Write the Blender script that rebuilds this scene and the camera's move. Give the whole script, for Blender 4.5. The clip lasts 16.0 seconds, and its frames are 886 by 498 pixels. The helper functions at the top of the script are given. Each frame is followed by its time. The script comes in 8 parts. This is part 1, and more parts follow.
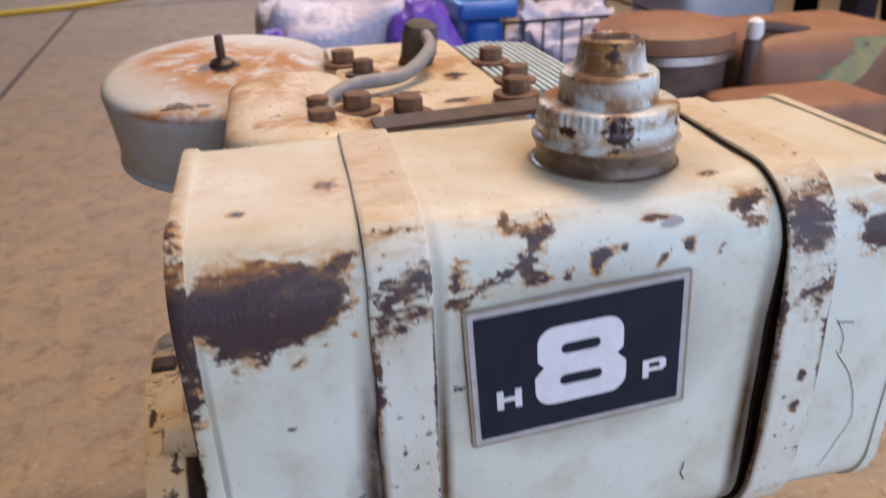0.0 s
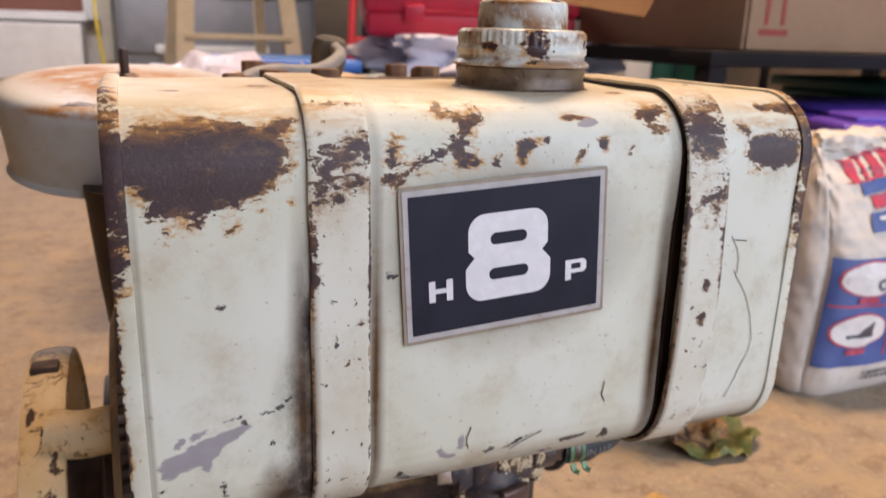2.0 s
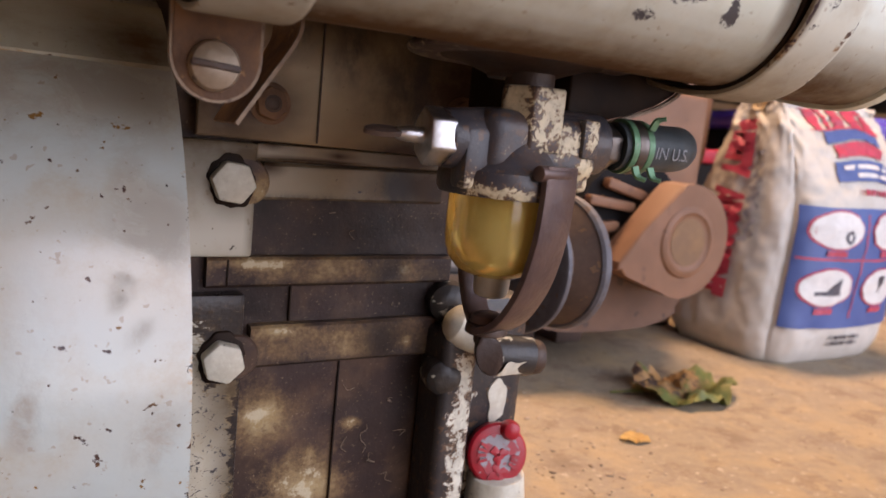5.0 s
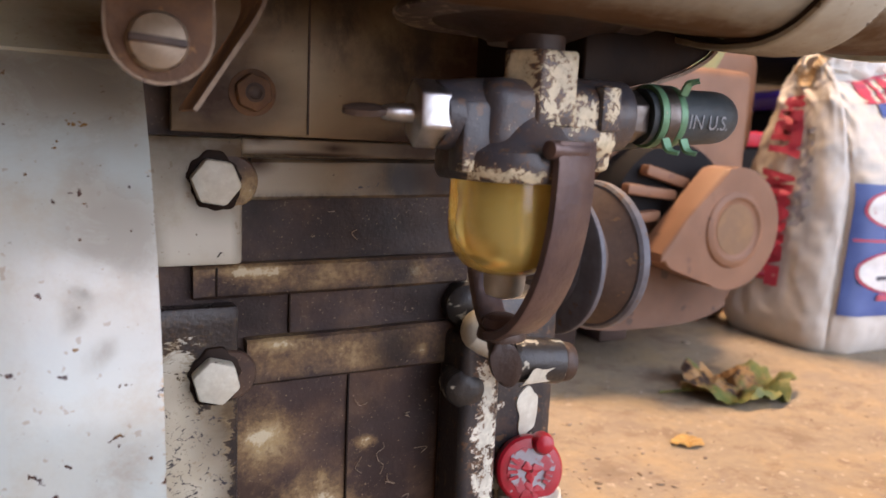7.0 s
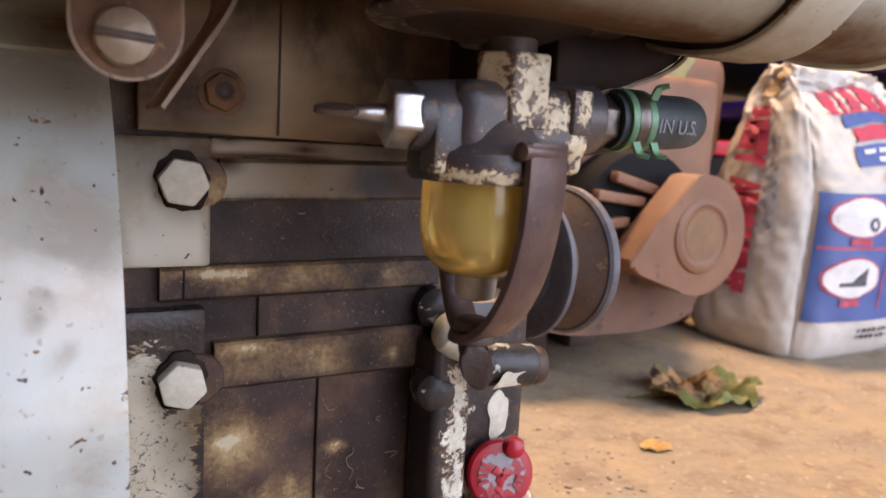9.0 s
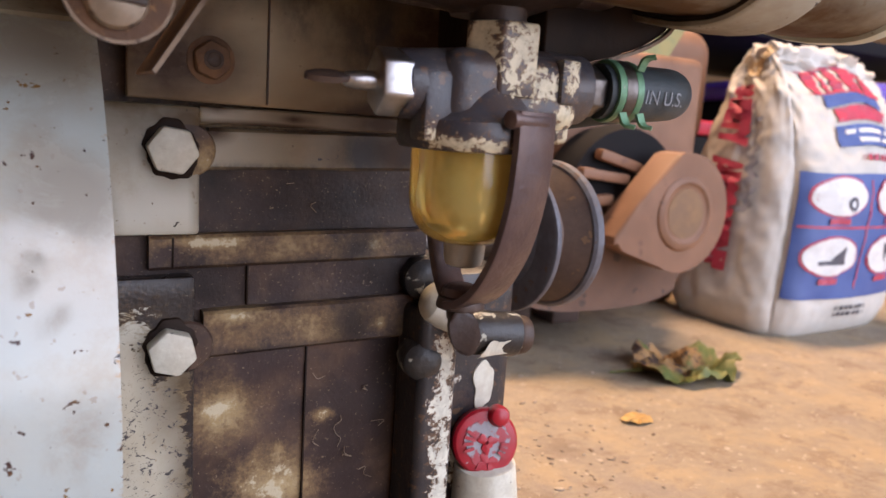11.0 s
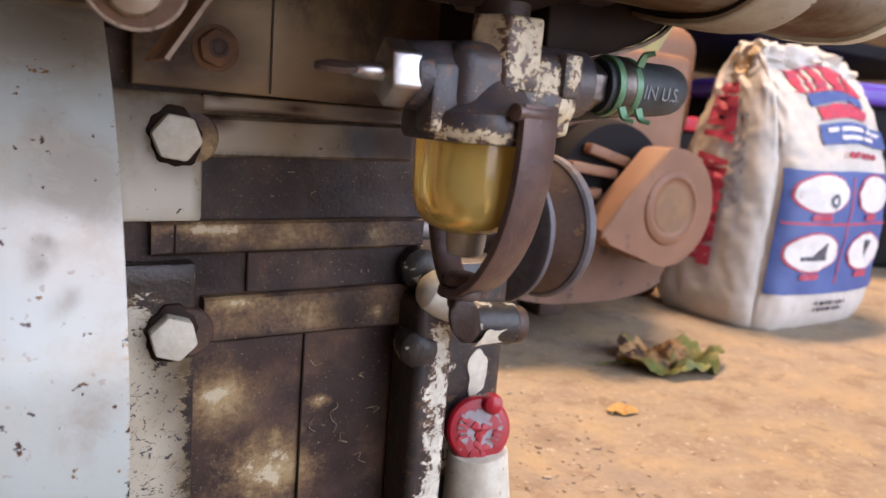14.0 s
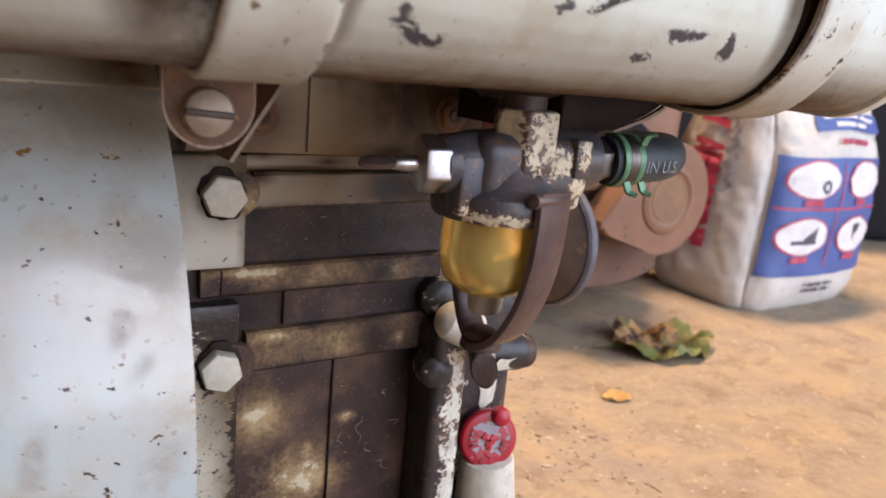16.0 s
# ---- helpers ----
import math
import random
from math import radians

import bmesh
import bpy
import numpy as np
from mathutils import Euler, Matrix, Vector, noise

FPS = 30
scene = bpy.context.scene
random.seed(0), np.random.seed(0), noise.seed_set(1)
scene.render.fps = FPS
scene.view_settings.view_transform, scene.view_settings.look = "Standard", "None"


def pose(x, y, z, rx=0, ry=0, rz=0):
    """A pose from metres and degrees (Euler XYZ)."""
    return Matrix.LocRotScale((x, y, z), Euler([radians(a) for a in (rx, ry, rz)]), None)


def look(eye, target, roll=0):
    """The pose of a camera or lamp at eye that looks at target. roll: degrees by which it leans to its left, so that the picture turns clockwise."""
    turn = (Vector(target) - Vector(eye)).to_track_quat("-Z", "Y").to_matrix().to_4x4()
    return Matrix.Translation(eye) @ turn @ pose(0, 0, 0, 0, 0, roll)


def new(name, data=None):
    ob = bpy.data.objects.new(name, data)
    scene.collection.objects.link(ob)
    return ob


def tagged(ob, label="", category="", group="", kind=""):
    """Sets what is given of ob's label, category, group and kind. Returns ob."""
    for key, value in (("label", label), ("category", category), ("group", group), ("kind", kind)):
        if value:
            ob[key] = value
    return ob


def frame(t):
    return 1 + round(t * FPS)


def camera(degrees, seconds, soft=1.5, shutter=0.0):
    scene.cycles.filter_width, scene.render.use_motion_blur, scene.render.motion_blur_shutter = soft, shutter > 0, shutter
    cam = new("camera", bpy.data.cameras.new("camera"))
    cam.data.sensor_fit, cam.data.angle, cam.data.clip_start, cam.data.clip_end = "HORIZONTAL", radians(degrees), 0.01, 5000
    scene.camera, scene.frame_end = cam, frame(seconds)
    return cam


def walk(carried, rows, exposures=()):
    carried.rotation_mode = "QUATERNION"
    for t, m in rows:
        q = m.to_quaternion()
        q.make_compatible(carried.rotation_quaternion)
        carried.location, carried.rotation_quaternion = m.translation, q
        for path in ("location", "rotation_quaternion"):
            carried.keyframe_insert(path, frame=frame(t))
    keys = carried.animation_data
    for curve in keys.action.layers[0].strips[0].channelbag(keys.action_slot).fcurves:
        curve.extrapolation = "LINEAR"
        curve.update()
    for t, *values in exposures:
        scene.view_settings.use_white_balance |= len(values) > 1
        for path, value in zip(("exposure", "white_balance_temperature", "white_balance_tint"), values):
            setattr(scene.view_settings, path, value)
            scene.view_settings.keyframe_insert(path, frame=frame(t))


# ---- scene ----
cam = camera(60.9, 16.0, shutter=0.5)
# seconds, place in metres, turn to the left, up, and roll
ROWS = [
    (0, -0.0544, -0.1936, 0.4553, -12.58, -26.22, -1.60),
    (0.5, -0.0665, -0.2146, 0.4090, -16.06, -21.93, -0.54),
    (1, -0.0766, -0.2305, 0.3892, -19.49, -19.47, 0.24),
    (1.5, -0.0806, -0.2283, 0.3833, -21.37, -18.17, 1.42),
    (2, -0.0812, -0.2214, 0.3823, -22.49, -15.85, 1.80),
    (2.5, -0.0949, -0.2057, 0.3797, -23.56, -13.12, 1.76),
    (3, -0.0964, -0.2030, 0.3489, -25.89, -11.35, 2.09),
    (3.5, -0.0948, -0.1867, 0.2908, -28.72, -11.28, 3.62),
    (3.8, -0.0905, -0.1538, 0.2522, -31.71, -10.92, 4.94),
    (4, -0.0907, -0.1352, 0.2386, -34.12, -12.04, 5.60),
    (4.2, -0.0852, -0.1312, 0.2181, -33.39, -10.00, 6.51),
    (6.5, -0.0447, -0.1072, 0.1888, -25.94, -9.34, 2.42),
    (7, -0.0401, -0.1060, 0.1916, -26.90, -8.91, 2.62),
    (7.5, -0.0404, -0.1061, 0.1927, -27.65, -8.35, 2.68),
    (8, -0.0380, -0.1051, 0.1933, -28.24, -7.88, 2.78),
    (8.5, -0.0391, -0.1055, 0.1931, -28.73, -7.82, 3.03),
    (9, -0.0398, -0.1053, 0.1903, -29.10, -8.30, 3.24),
    (9.5, -0.0415, -0.1038, 0.1864, -29.70, -9.17, 3.53),
    (12, -0.0424, -0.1095, 0.1916, -30.84, -9.74, 4.07),
    (12.5, -0.0425, -0.1090, 0.1969, -31.21, -9.70, 4.45),
    (13, -0.0443, -0.1086, 0.1986, -31.52, -9.63, 4.74),
    (13.5, -0.0481, -0.1080, 0.1912, -31.81, -9.90, 4.83),
    (14, -0.0486, -0.1085, 0.1870, -31.80, -10.21, 4.64),
    (14.5, -0.0492, -0.1120, 0.1929, -31.53, -10.85, 4.46),
    (15, -0.0495, -0.1141, 0.2004, -31.42, -11.76, 4.34),
    (15.5, -0.0533, -0.1151, 0.2096, -31.74, -12.82, 4.64),
    (16, -0.0675, -0.1184, 0.2223, -32.50, -14.03, 5.35),
]
walk(cam, [(t, Matrix.Translation((x, y, z)) @ pose(0, 0, 0, 90 + pitch, 0, yaw) @ pose(0, 0, 0, 0, 0, roll)) for t, x, y, z, yaw, pitch, roll in ROWS],
     exposures=[(0, -0.16, 5850, 27), (0.6, -0.10, 6300, 27), (1.5, 0.0, 6750, 27), (2.5, 0.04, 6900, 31), (3.5, 0.11, 6850, 29), (4.2, 0.20, 7050, 34), (6.5, 0.54, 6900, 29.5), (7.5, 0.56, 6700, 29), (12.5, 0.56, 6650, 30), (16, 0.58, 6600, 28)])
cam.data.dof.use_dof, cam.data.dof.focus_distance, cam.data.dof.aperture_fstop = True, 0.235, 19.0

# ---- light ----
world = bpy.data.worlds.new("world")
scene.world = world
world.use_nodes = True
wn = world.node_tree.nodes
sky = wn.new("ShaderNodeTexSky")
sky.sky_type, sky.sun_disc, sky.sun_elevation, sky.sun_rotation = "NISHITA", False, radians(35), radians(160)
world.node_tree.links.new(sky.outputs[0], wn["Background"].inputs[0])
wn["Background"].inputs[1].default_value = 0.1


def area(name, eye, target, sx, sy, power, colour):
    data = bpy.data.lights.new(name, "AREA")
    data.shape, data.size, data.size_y, data.energy, data.color = "RECTANGLE", sx, sy, power, colour
    ob = new(name, data)
    ob.matrix_world = look(eye, target)
    return ob


area("daylight_in_garage_door", (1.61, -1.12, 1.10), (1.61, 0, 1.0), 3.34, 2.1, 53, (0.62, 0.84, 1.0))
area("ceiling_lamp_light", (0.85, 1.0, 2.50), (0.85, 1.0, 0), 1.2, 0.3, 92, (1.0, 0.73, 0.41))
area("rear_ceiling_lamp_light", (-0.2, 4.6, 2.50), (-0.2, 4.6, 0), 1.2, 0.3, 78, (0.86, 0.94, 1.0))


# ---- materials ----
class Mat:
    """A small helper round a node tree."""

    def __init__(self, name):
        self.mat = bpy.data.materials.new(name)
        self.mat.use_nodes = True
        self.t = self.mat.node_tree
        self.b = self.t.nodes["Principled BSDF"]
        self.pos = self.t.nodes.new("ShaderNodeTexCoord").outputs["Object"]

    def put(self, socket, value):
        if isinstance(value, bpy.types.NodeSocket):
            self.t.links.new(value, socket)
        elif isinstance(value, (tuple, list)) and len(value) == 3 and socket.type == "RGBA":
            socket.default_value = (*value, 1)
        else:
            socket.default_value = value

    def noise(self, scale, detail=4, rough=0.6, stretch=None, dist=0.0):
        n = self.t.nodes.new("ShaderNodeTexNoise")
        n.inputs["Scale"].default_value, n.inputs["Detail"].default_value, n.inputs["Roughness"].default_value, n.inputs["Distortion"].default_value = scale, detail, rough, dist
        src = self.pos
        if stretch:
            mp = self.t.nodes.new("ShaderNodeMapping")
            mp.inputs["Scale"].default_value = stretch
            self.t.links.new(src, mp.inputs[0])
            src = mp.outputs[0]
        self.t.links.new(src, n.inputs["Vector"])
        return n.outputs[0]

    def attr(self, name):
        n = self.t.nodes.new("ShaderNodeAttribute")
        n.attribute_name = name
        return n.outputs["Fac"]

    def math(self, op, a, b=0.0, c=0.0, clamp=False):
        n = self.t.nodes.new("ShaderNodeMath")
        n.operation, n.use_clamp = op, clamp
        for s, v in zip(n.inputs, (a, b, c)):
            self.put(s, v)
        return n.outputs[0]

    def step(self, v, lo, hi):
        n = self.t.nodes.new("ShaderNodeMapRange")
        n.interpolation_type = "SMOOTHSTEP"
        for s, x in zip(n.inputs[:5], (v, lo, hi, 0.0, 1.0)):
            self.put(s, x)
        return n.outputs[0]

    def mix(self, f, a, b):
        n = self.t.nodes.new("ShaderNodeMix")
        n.data_type = "RGBA"
        self.put(n.inputs[0], f), self.put(n.inputs[6], a), self.put(n.inputs[7], b)
        return n.outputs[2]

    def bump(self, height, strength, dist=0.001):
        n = self.t.nodes.new("ShaderNodeBump")
        n.inputs["Strength"].default_value, n.inputs["Distance"].default_value = strength, dist
        self.put(n.inputs["Height"], height)
        self.put(self.b.inputs["Normal"], n.outputs[0])

    def done(self, colour, rough, metal=0.0):
        self.put(self.b.inputs["Base Color"], colour), self.put(self.b.inputs["Roughness"], rough), self.put(self.b.inputs["Metallic"], metal)
        return self.mat


def surface(name, c1, c2, scale, rough=0.6, metal=0.0, bump=0.15, c3=None, spots=0.62, dist=0.001, fine=4.0, stretch=None):
    """Two tones in large patches, fine grain, and spots of a third colour."""
    m = Mat(name)
    col = m.mix(m.step(m.noise(scale, 4, stretch=stretch), 0.35, 0.65), c1, c2)
    fin = m.noise(scale * fine, 5, stretch=stretch)
    if c3:
        col = m.mix(m.step(m.math("ADD", m.math("MULTIPLY", m.noise(scale * 1.7, 2), 0.6), m.math("MULTIPLY", fin, 0.4)), spots - 0.02, spots + 0.03), col, c3)
    col = m.mix(m.math("MULTIPLY", fin, 0.35), col, tuple(v * 0.55 for v in c1))
    m.bump(fin, bump, dist)
    return m.done(col, m.math("ADD", m.math("MULTIPLY", fin, 0.2), rough - 0.1), metal)


def painted(name, paint, tint, speckle=0.70, chip=(0.046, 0.027, 0.029), rust=(0.115, 0.055, 0.030), gloss=0.38, topdirt_light=0.0, grime_shade_tint=(0.13, 0.075, 0.04), blotch=False, dents=0.0, coat=0.04, halo_tint=(0.45, 0.24, 0.07)):
    """Old enamel: rusted through where the field "wear" is high, scratched where "chips" is, browned where the
    dirt-and-shade field is high.
    """
    m = Mat(name)
    big, mid, fin = m.noise(14, 3), m.noise(160, 5, 0.65), m.noise(700, 4, 0.7)
    rag = m.noise(95, 6, 0.62, (0.55, 1, 1.25), 0.6)
    crumb = m.noise(330, 4, 0.7, (0.7, 1, 1.3), 0.8)
    wear = m.math("ADD", m.attr("wear"), m.math("ADD", m.math("MULTIPLY_ADD", rag, 2.1, -1.06), m.math("ADD", m.math("MULTIPLY_ADD", crumb, 1.9, -0.97), m.math("MULTIPLY_ADD", fin, 0.5, -0.25))))
    hole = m.step(wear, 0.32, 0.37)
    halo = m.step(wear, -0.12, 0.34)
    speck = m.step(m.math("ADD", m.math("MULTIPLY", m.noise(260, 2), 0.75), m.math("MULTIPLY", fin, 0.25)), speckle, speckle + 0.02)
    nick = m.math("ADD", m.attr("chips"), m.math("ADD", m.math("MULTIPLY_ADD", m.noise(420, 5, 0.7, (0.8, 1, 1.2), 1.2), 3.0, -1.5), m.math("MULTIPLY_ADD", fin, 0.8, -0.4)))
    nick = m.step(nick, 0.52, 0.60)
    col = m.mix(m.step(big, 0.35, 0.7), paint, tint)
    col = m.mix(m.math("MULTIPLY", m.step(m.noise(55, 6, 0.7), 0.46, 0.74), 0.42), col, (0.36, 0.27, 0.16))
    fleck = m.step(m.noise(430, 2, 0.5), 0.68, 0.72)
    col = m.mix(m.math("MULTIPLY", fleck, 0.45), col, (0.26, 0.17, 0.09))
    # one mask carries dirt and painted shade alike
    dirt_shade = m.math("MULTIPLY", m.attr("grime_shade"), m.math("ADD", m.math("MULTIPLY_ADD", mid, 0.45, 0.68), m.math("MULTIPLY", m.noise(75, 5, 0.65, (0.22, 1, 1)), 0.55)), clamp=True)
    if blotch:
        dirt_shade = m.math("MULTIPLY", m.math("MULTIPLY", dirt_shade, 1.7, clamp=True), m.step(m.noise(42, 6, 0.72, None, 0.4), 0.38, 0.56))
    col = m.mix(dirt_shade, col, grime_shade_tint)
    oil = m.math("MULTIPLY", m.attr("oil"), m.math("MULTIPLY_ADD", m.step(m.noise(75, 6, 0.75, (1, 1, 0.6)), 0.34, 0.64), 1.25, 0.10), clamp=True)
    col = m.mix(oil, col, (0.034, 0.026, 0.025))
    # upward faces get dirt, its tan warmed to stand in for lamplight
    if topdirt_light:
        geo = m.t.nodes.new("ShaderNodeNewGeometry")
        sep = m.t.nodes.new("ShaderNodeSeparateXYZ")
        m.t.links.new(geo.outputs["True Normal"], sep.inputs[0])
        dust_light = m.math("MULTIPLY", m.step(sep.outputs[2], 0.75, 0.98), m.math("ADD", m.math("MULTIPLY", m.noise(28, 4, 0.55), topdirt_light * 1.5), m.math("MULTIPLY", m.step(m.noise(120, 6, 0.75), 0.45, 0.75), topdirt_light * 0.55)))
        col = m.mix(m.math("MULTIPLY", dust_light, 1.0, clamp=True), col, (0.50, 0.38, 0.22))
    col = m.mix(m.math("MULTIPLY", halo, m.step(m.noise(120, 3), 0.42, 0.62)), col, halo_tint)
    scr = m.attr("scrape")
    scrape = m.step(m.math("ADD", scr, m.math("MULTIPLY_ADD", m.noise(150, 5, 0.7, (0.5, 1, 1.4)), 1.9, -0.95)), 0.25, 0.42)
    col = m.mix(m.math("MULTIPLY", scrape, 0.88), col, m.mix(mid, (0.175, 0.160, 0.190), (0.30, 0.275, 0.305)))
    ochre = m.math("MULTIPLY", m.attr("ochre"), m.step(m.noise(150, 5, 0.7, (0.45, 1, 1.3), 0.8), 0.40, 0.60), clamp=True)
    col = m.mix(ochre, col, (0.40, 0.22, 0.065))
    deep = m.math("ADD", m.noise(70, 6, 0.7, None, 0.5), m.math("MULTIPLY_ADD", m.step(wear, 0.35, 0.95), -0.16, 0.05))
    rusty = m.mix(m.step(deep, 0.46, 0.68), chip, rust)
    rusty = m.mix(m.math("MULTIPLY", m.step(m.noise(600, 3), 0.55, 0.7), 0.12), rusty, (0.30, 0.16, 0.07))
    rim = m.math("MULTIPLY_ADD", m.step(wear, 0.36, 0.62), -1.0, 1.0)
    rusty = m.mix(m.math("MULTIPLY", rim, m.step(m.noise(75, 3), 0.45, 0.60)), rusty, tuple(v * 0.52 for v in halo_tint))
    rusty = m.mix(m.math("MULTIPLY", ochre, 0.85), rusty, (0.34, 0.165, 0.048))
    bad = m.math("MAXIMUM", hole, speck)
    col = m.mix(bad, col, rusty)
    col = m.mix(nick, col, (0.055, 0.048, 0.050))
    bad = m.math("MAXIMUM", bad, nick)
    dull = m.math("MAXIMUM", bad, dirt_shade)
    m.put(m.b.inputs["Coat Weight"], m.math("MULTIPLY_ADD", dull, -coat, coat))
    m.put(m.b.inputs["Specular IOR Level"], m.math("ADD", m.math("MULTIPLY_ADD", dull, -0.12, 0.5), m.math("MULTIPLY", dirt_shade, -0.18), clamp=True))
    m.b.inputs["Coat Roughness"].default_value = 0.22
    rough = m.math("ADD", m.math("MULTIPLY_ADD", mid, 0.22, gloss - 0.1), m.math("ADD", m.math("MULTIPLY", hole, -0.10), m.math("MULTIPLY", dirt_shade, 0.16)))
    m.bump(m.math("ADD", m.math("MULTIPLY", bad, -1.0), m.math("MULTIPLY_ADD", fin, 0.25, m.math("MULTIPLY_ADD", m.noise(38, 3), dents, m.math("MULTIPLY", m.math("MULTIPLY", fin, hole), 0.9)))), 0.45, 0.0004)
    return m.done(col, rough)


CREAM = painted("old_cream_enamel", (0.60, 0.625, 0.55), (0.53, 0.54, 0.43), 0.715, topdirt_light=0.55, grime_shade_tint=(0.088, 0.044, 0.017), gloss=0.55)
CREAM_RUSTY = painted("rusty_cream_enamel", (0.62, 0.57, 0.43), (0.58, 0.49, 0.32), 0.630, gloss=0.5, topdirt_light=0.4, grime_shade_tint=(0.34, 0.17, 0.06), blotch=True)
STRAP = painted("strap_enamel", (0.60, 0.615, 0.54), (0.53, 0.51, 0.41), 0.645, gloss=0.52, topdirt_light=0.75, grime_shade_tint=(0.10, 0.048, 0.016), halo_tint=(0.30, 0.19, 0.10))
SHROUD = painted("shroud_enamel", (0.42, 0.475, 0.46), (0.45, 0.43, 0.365), 0.645, gloss=0.17, grime_shade_tint=(0.34, 0.32, 0.275), blotch=True, dents=2.2, coat=0.5)
AIRBOX = painted("air_cleaner_enamel", (0.46, 0.51, 0.52), (0.42, 0.44, 0.42), 0.70, gloss=0.5, topdirt_light=0.22, grime_shade_tint=(0.36, 0.16, 0.05), blotch=True)
CAPM = painted("cap_enamel", (0.58, 0.63, 0.60), (0.53, 0.53, 0.45), 0.675, gloss=0.26, topdirt_light=0.15, grime_shade_tint=(0.24, 0.115, 0.045), blotch=True)
NECK = surface("stained_neck_metal", (0.085, 0.054, 0.034), (0.19, 0.14, 0.095), 90, 0.30, 0.25, 0.2, (0.34, 0.28, 0.22), 0.66)


def oil_black(name):
    """Oil-soaked casting: black, brown where the oil is thin, old cream paint showing where "bare" is high."""
    m = Mat(name)
    big, mid, fin = m.noise(40, 4), m.noise(150, 6, 0.7), m.noise(620, 4, 0.7)
    bare = m.math("ADD", m.attr("bare"), m.math("ADD", m.math("MULTIPLY_ADD", mid, 2.2, -1.1), m.math("MULTIPLY_ADD", fin, 0.7, -0.35)))
    col = m.mix(m.step(big, 0.40, 0.66), (0.048, 0.029, 0.026), (0.105, 0.061, 0.040))
    col = m.mix(m.math("MULTIPLY", m.step(fin, 0.62, 0.72), 0.35), col, (0.16, 0.12, 0.085))
    soft = m.math("ADD", m.attr("bare"), m.math("ADD", m.math("MULTIPLY_ADD", big, 1.5, -0.75), m.math("ADD", m.math("MULTIPLY_ADD", mid, 1.1, -0.55), m.math("MULTIPLY_ADD", fin, 0.9, -0.45))))
    col = m.mix(m.step(soft, 0.0, 0.75), col, (0.20, 0.125, 0.062))
    col = m.mix(m.math("MULTIPLY", m.step(soft, 0.45, 1.05), 0.9), col, m.mix(m.step(fin, 0.4, 0.6), (0.50, 0.38, 0.21), (0.36, 0.25, 0.12)))
    col = m.mix(m.math("MULTIPLY", m.step(bare, 0.80, 1.0), 0.8), col, (0.54, 0.47, 0.33))
    soak = m.step(m.noise(26, 5, 0.65, None, 0.5), 0.47, 0.60)
    col = m.mix(m.math("MULTIPLY", soak, m.math("MULTIPLY_ADD", m.step(soft, 0.0, 0.6), -0.45, 0.45)), col, (0.020, 0.012, 0.011))
    run = m.math("MULTIPLY", m.attr("oil"), m.math("MULTIPLY_ADD", m.noise(55, 5, 0.7, (1, 1, 0.5)), 1.8, 0.3), clamp=True)
    col = m.mix(m.math("MULTIPLY", run, 0.92), col, (0.014, 0.008, 0.008))
    speck = m.step(m.noise(1100, 2), 0.66, 0.72)
    col = m.mix(m.math("MULTIPLY", speck, 0.55), col, (0.30, 0.22, 0.14))
    m.bump(m.math("ADD", fin, m.math("MULTIPLY", mid, 0.9)), 0.42, 0.0005)
    m.b.inputs["Specular IOR Level"].default_value = 0.25
    return m.done(col, m.math("MULTIPLY_ADD", mid, 0.45, 0.24))


CASE = oil_black("oily_crankcase")


def stripped_casting(name, cream=(0.62, 0.53, 0.36), c1=(0.040, 0.038, 0.046), c2=(0.076, 0.063, 0.062)):
    """Blue-black casting, rust-brown and then cream paint where "bare" is high."""
    m = Mat(name)
    mid, fin = m.noise(170, 6, 0.7, None, 0.5), m.noise(640, 4, 0.7)
    crumb = m.noise(430, 5, 0.72, None, 0.8)
    bare = m.math("ADD", m.attr("bare"), m.math("ADD", m.math("MULTIPLY_ADD", mid, 2.6, -1.3), m.math("ADD", m.math("MULTIPLY_ADD", crumb, 2.0, -1.0), m.math("MULTIPLY_ADD", fin, 0.9, -0.45))))
    col = m.mix(m.step(m.noise(60, 4), 0.4, 0.65), c1, c2)
    col = m.mix(m.math("MULTIPLY", m.step(m.noise(48, 5, 0.7, None, 0.4), 0.50, 0.62), 0.65), col, (0.070, 0.040, 0.028))
    col = m.mix(m.math("MULTIPLY", m.step(m.noise(300, 3), 0.58, 0.66), 0.6), col, (0.15, 0.075, 0.035))
    col = m.mix(m.math("MULTIPLY", m.step(m.noise(900, 3), 0.66, 0.70), 0.5), col, (0.34, 0.24, 0.15))
    col = m.mix(m.step(bare, 0.14, 0.34), col, m.mix(m.step(crumb, 0.4, 0.6), (0.20, 0.11, 0.050), (0.075, 0.040, 0.030)))
    col = m.mix(m.step(bare, 0.36, 0.46), col, m.mix(m.step(mid, 0.40, 0.62), tuple(v * 0.72 for v in cream), cream))
    m.bump(m.math("ADD", fin, m.math("MULTIPLY", m.step(bare, 0.34, 0.44), 0.8)), 0.4, 0.0005)
    return m.done(col, m.math("MULTIPLY_ADD", mid, 0.3, 0.22))


CAST = stripped_casting("stripped_casting")
FLAKED = stripped_casting("flaked_black_paint", (0.68, 0.66, 0.56), (0.018, 0.017, 0.020), (0.036, 0.030, 0.030))
BOLT_CREAM = surface("painted_bolt", (0.66, 0.64, 0.54), (0.56, 0.52, 0.42), 150, 0.45, 0, 0.2, (0.10, 0.07, 0.05), 0.66)
RUSTY = surface("brown_rust", (0.12, 0.064, 0.039), (0.22, 0.115, 0.057), 120, 0.8, 0, 0.5, (0.30, 0.16, 0.07), 0.62)
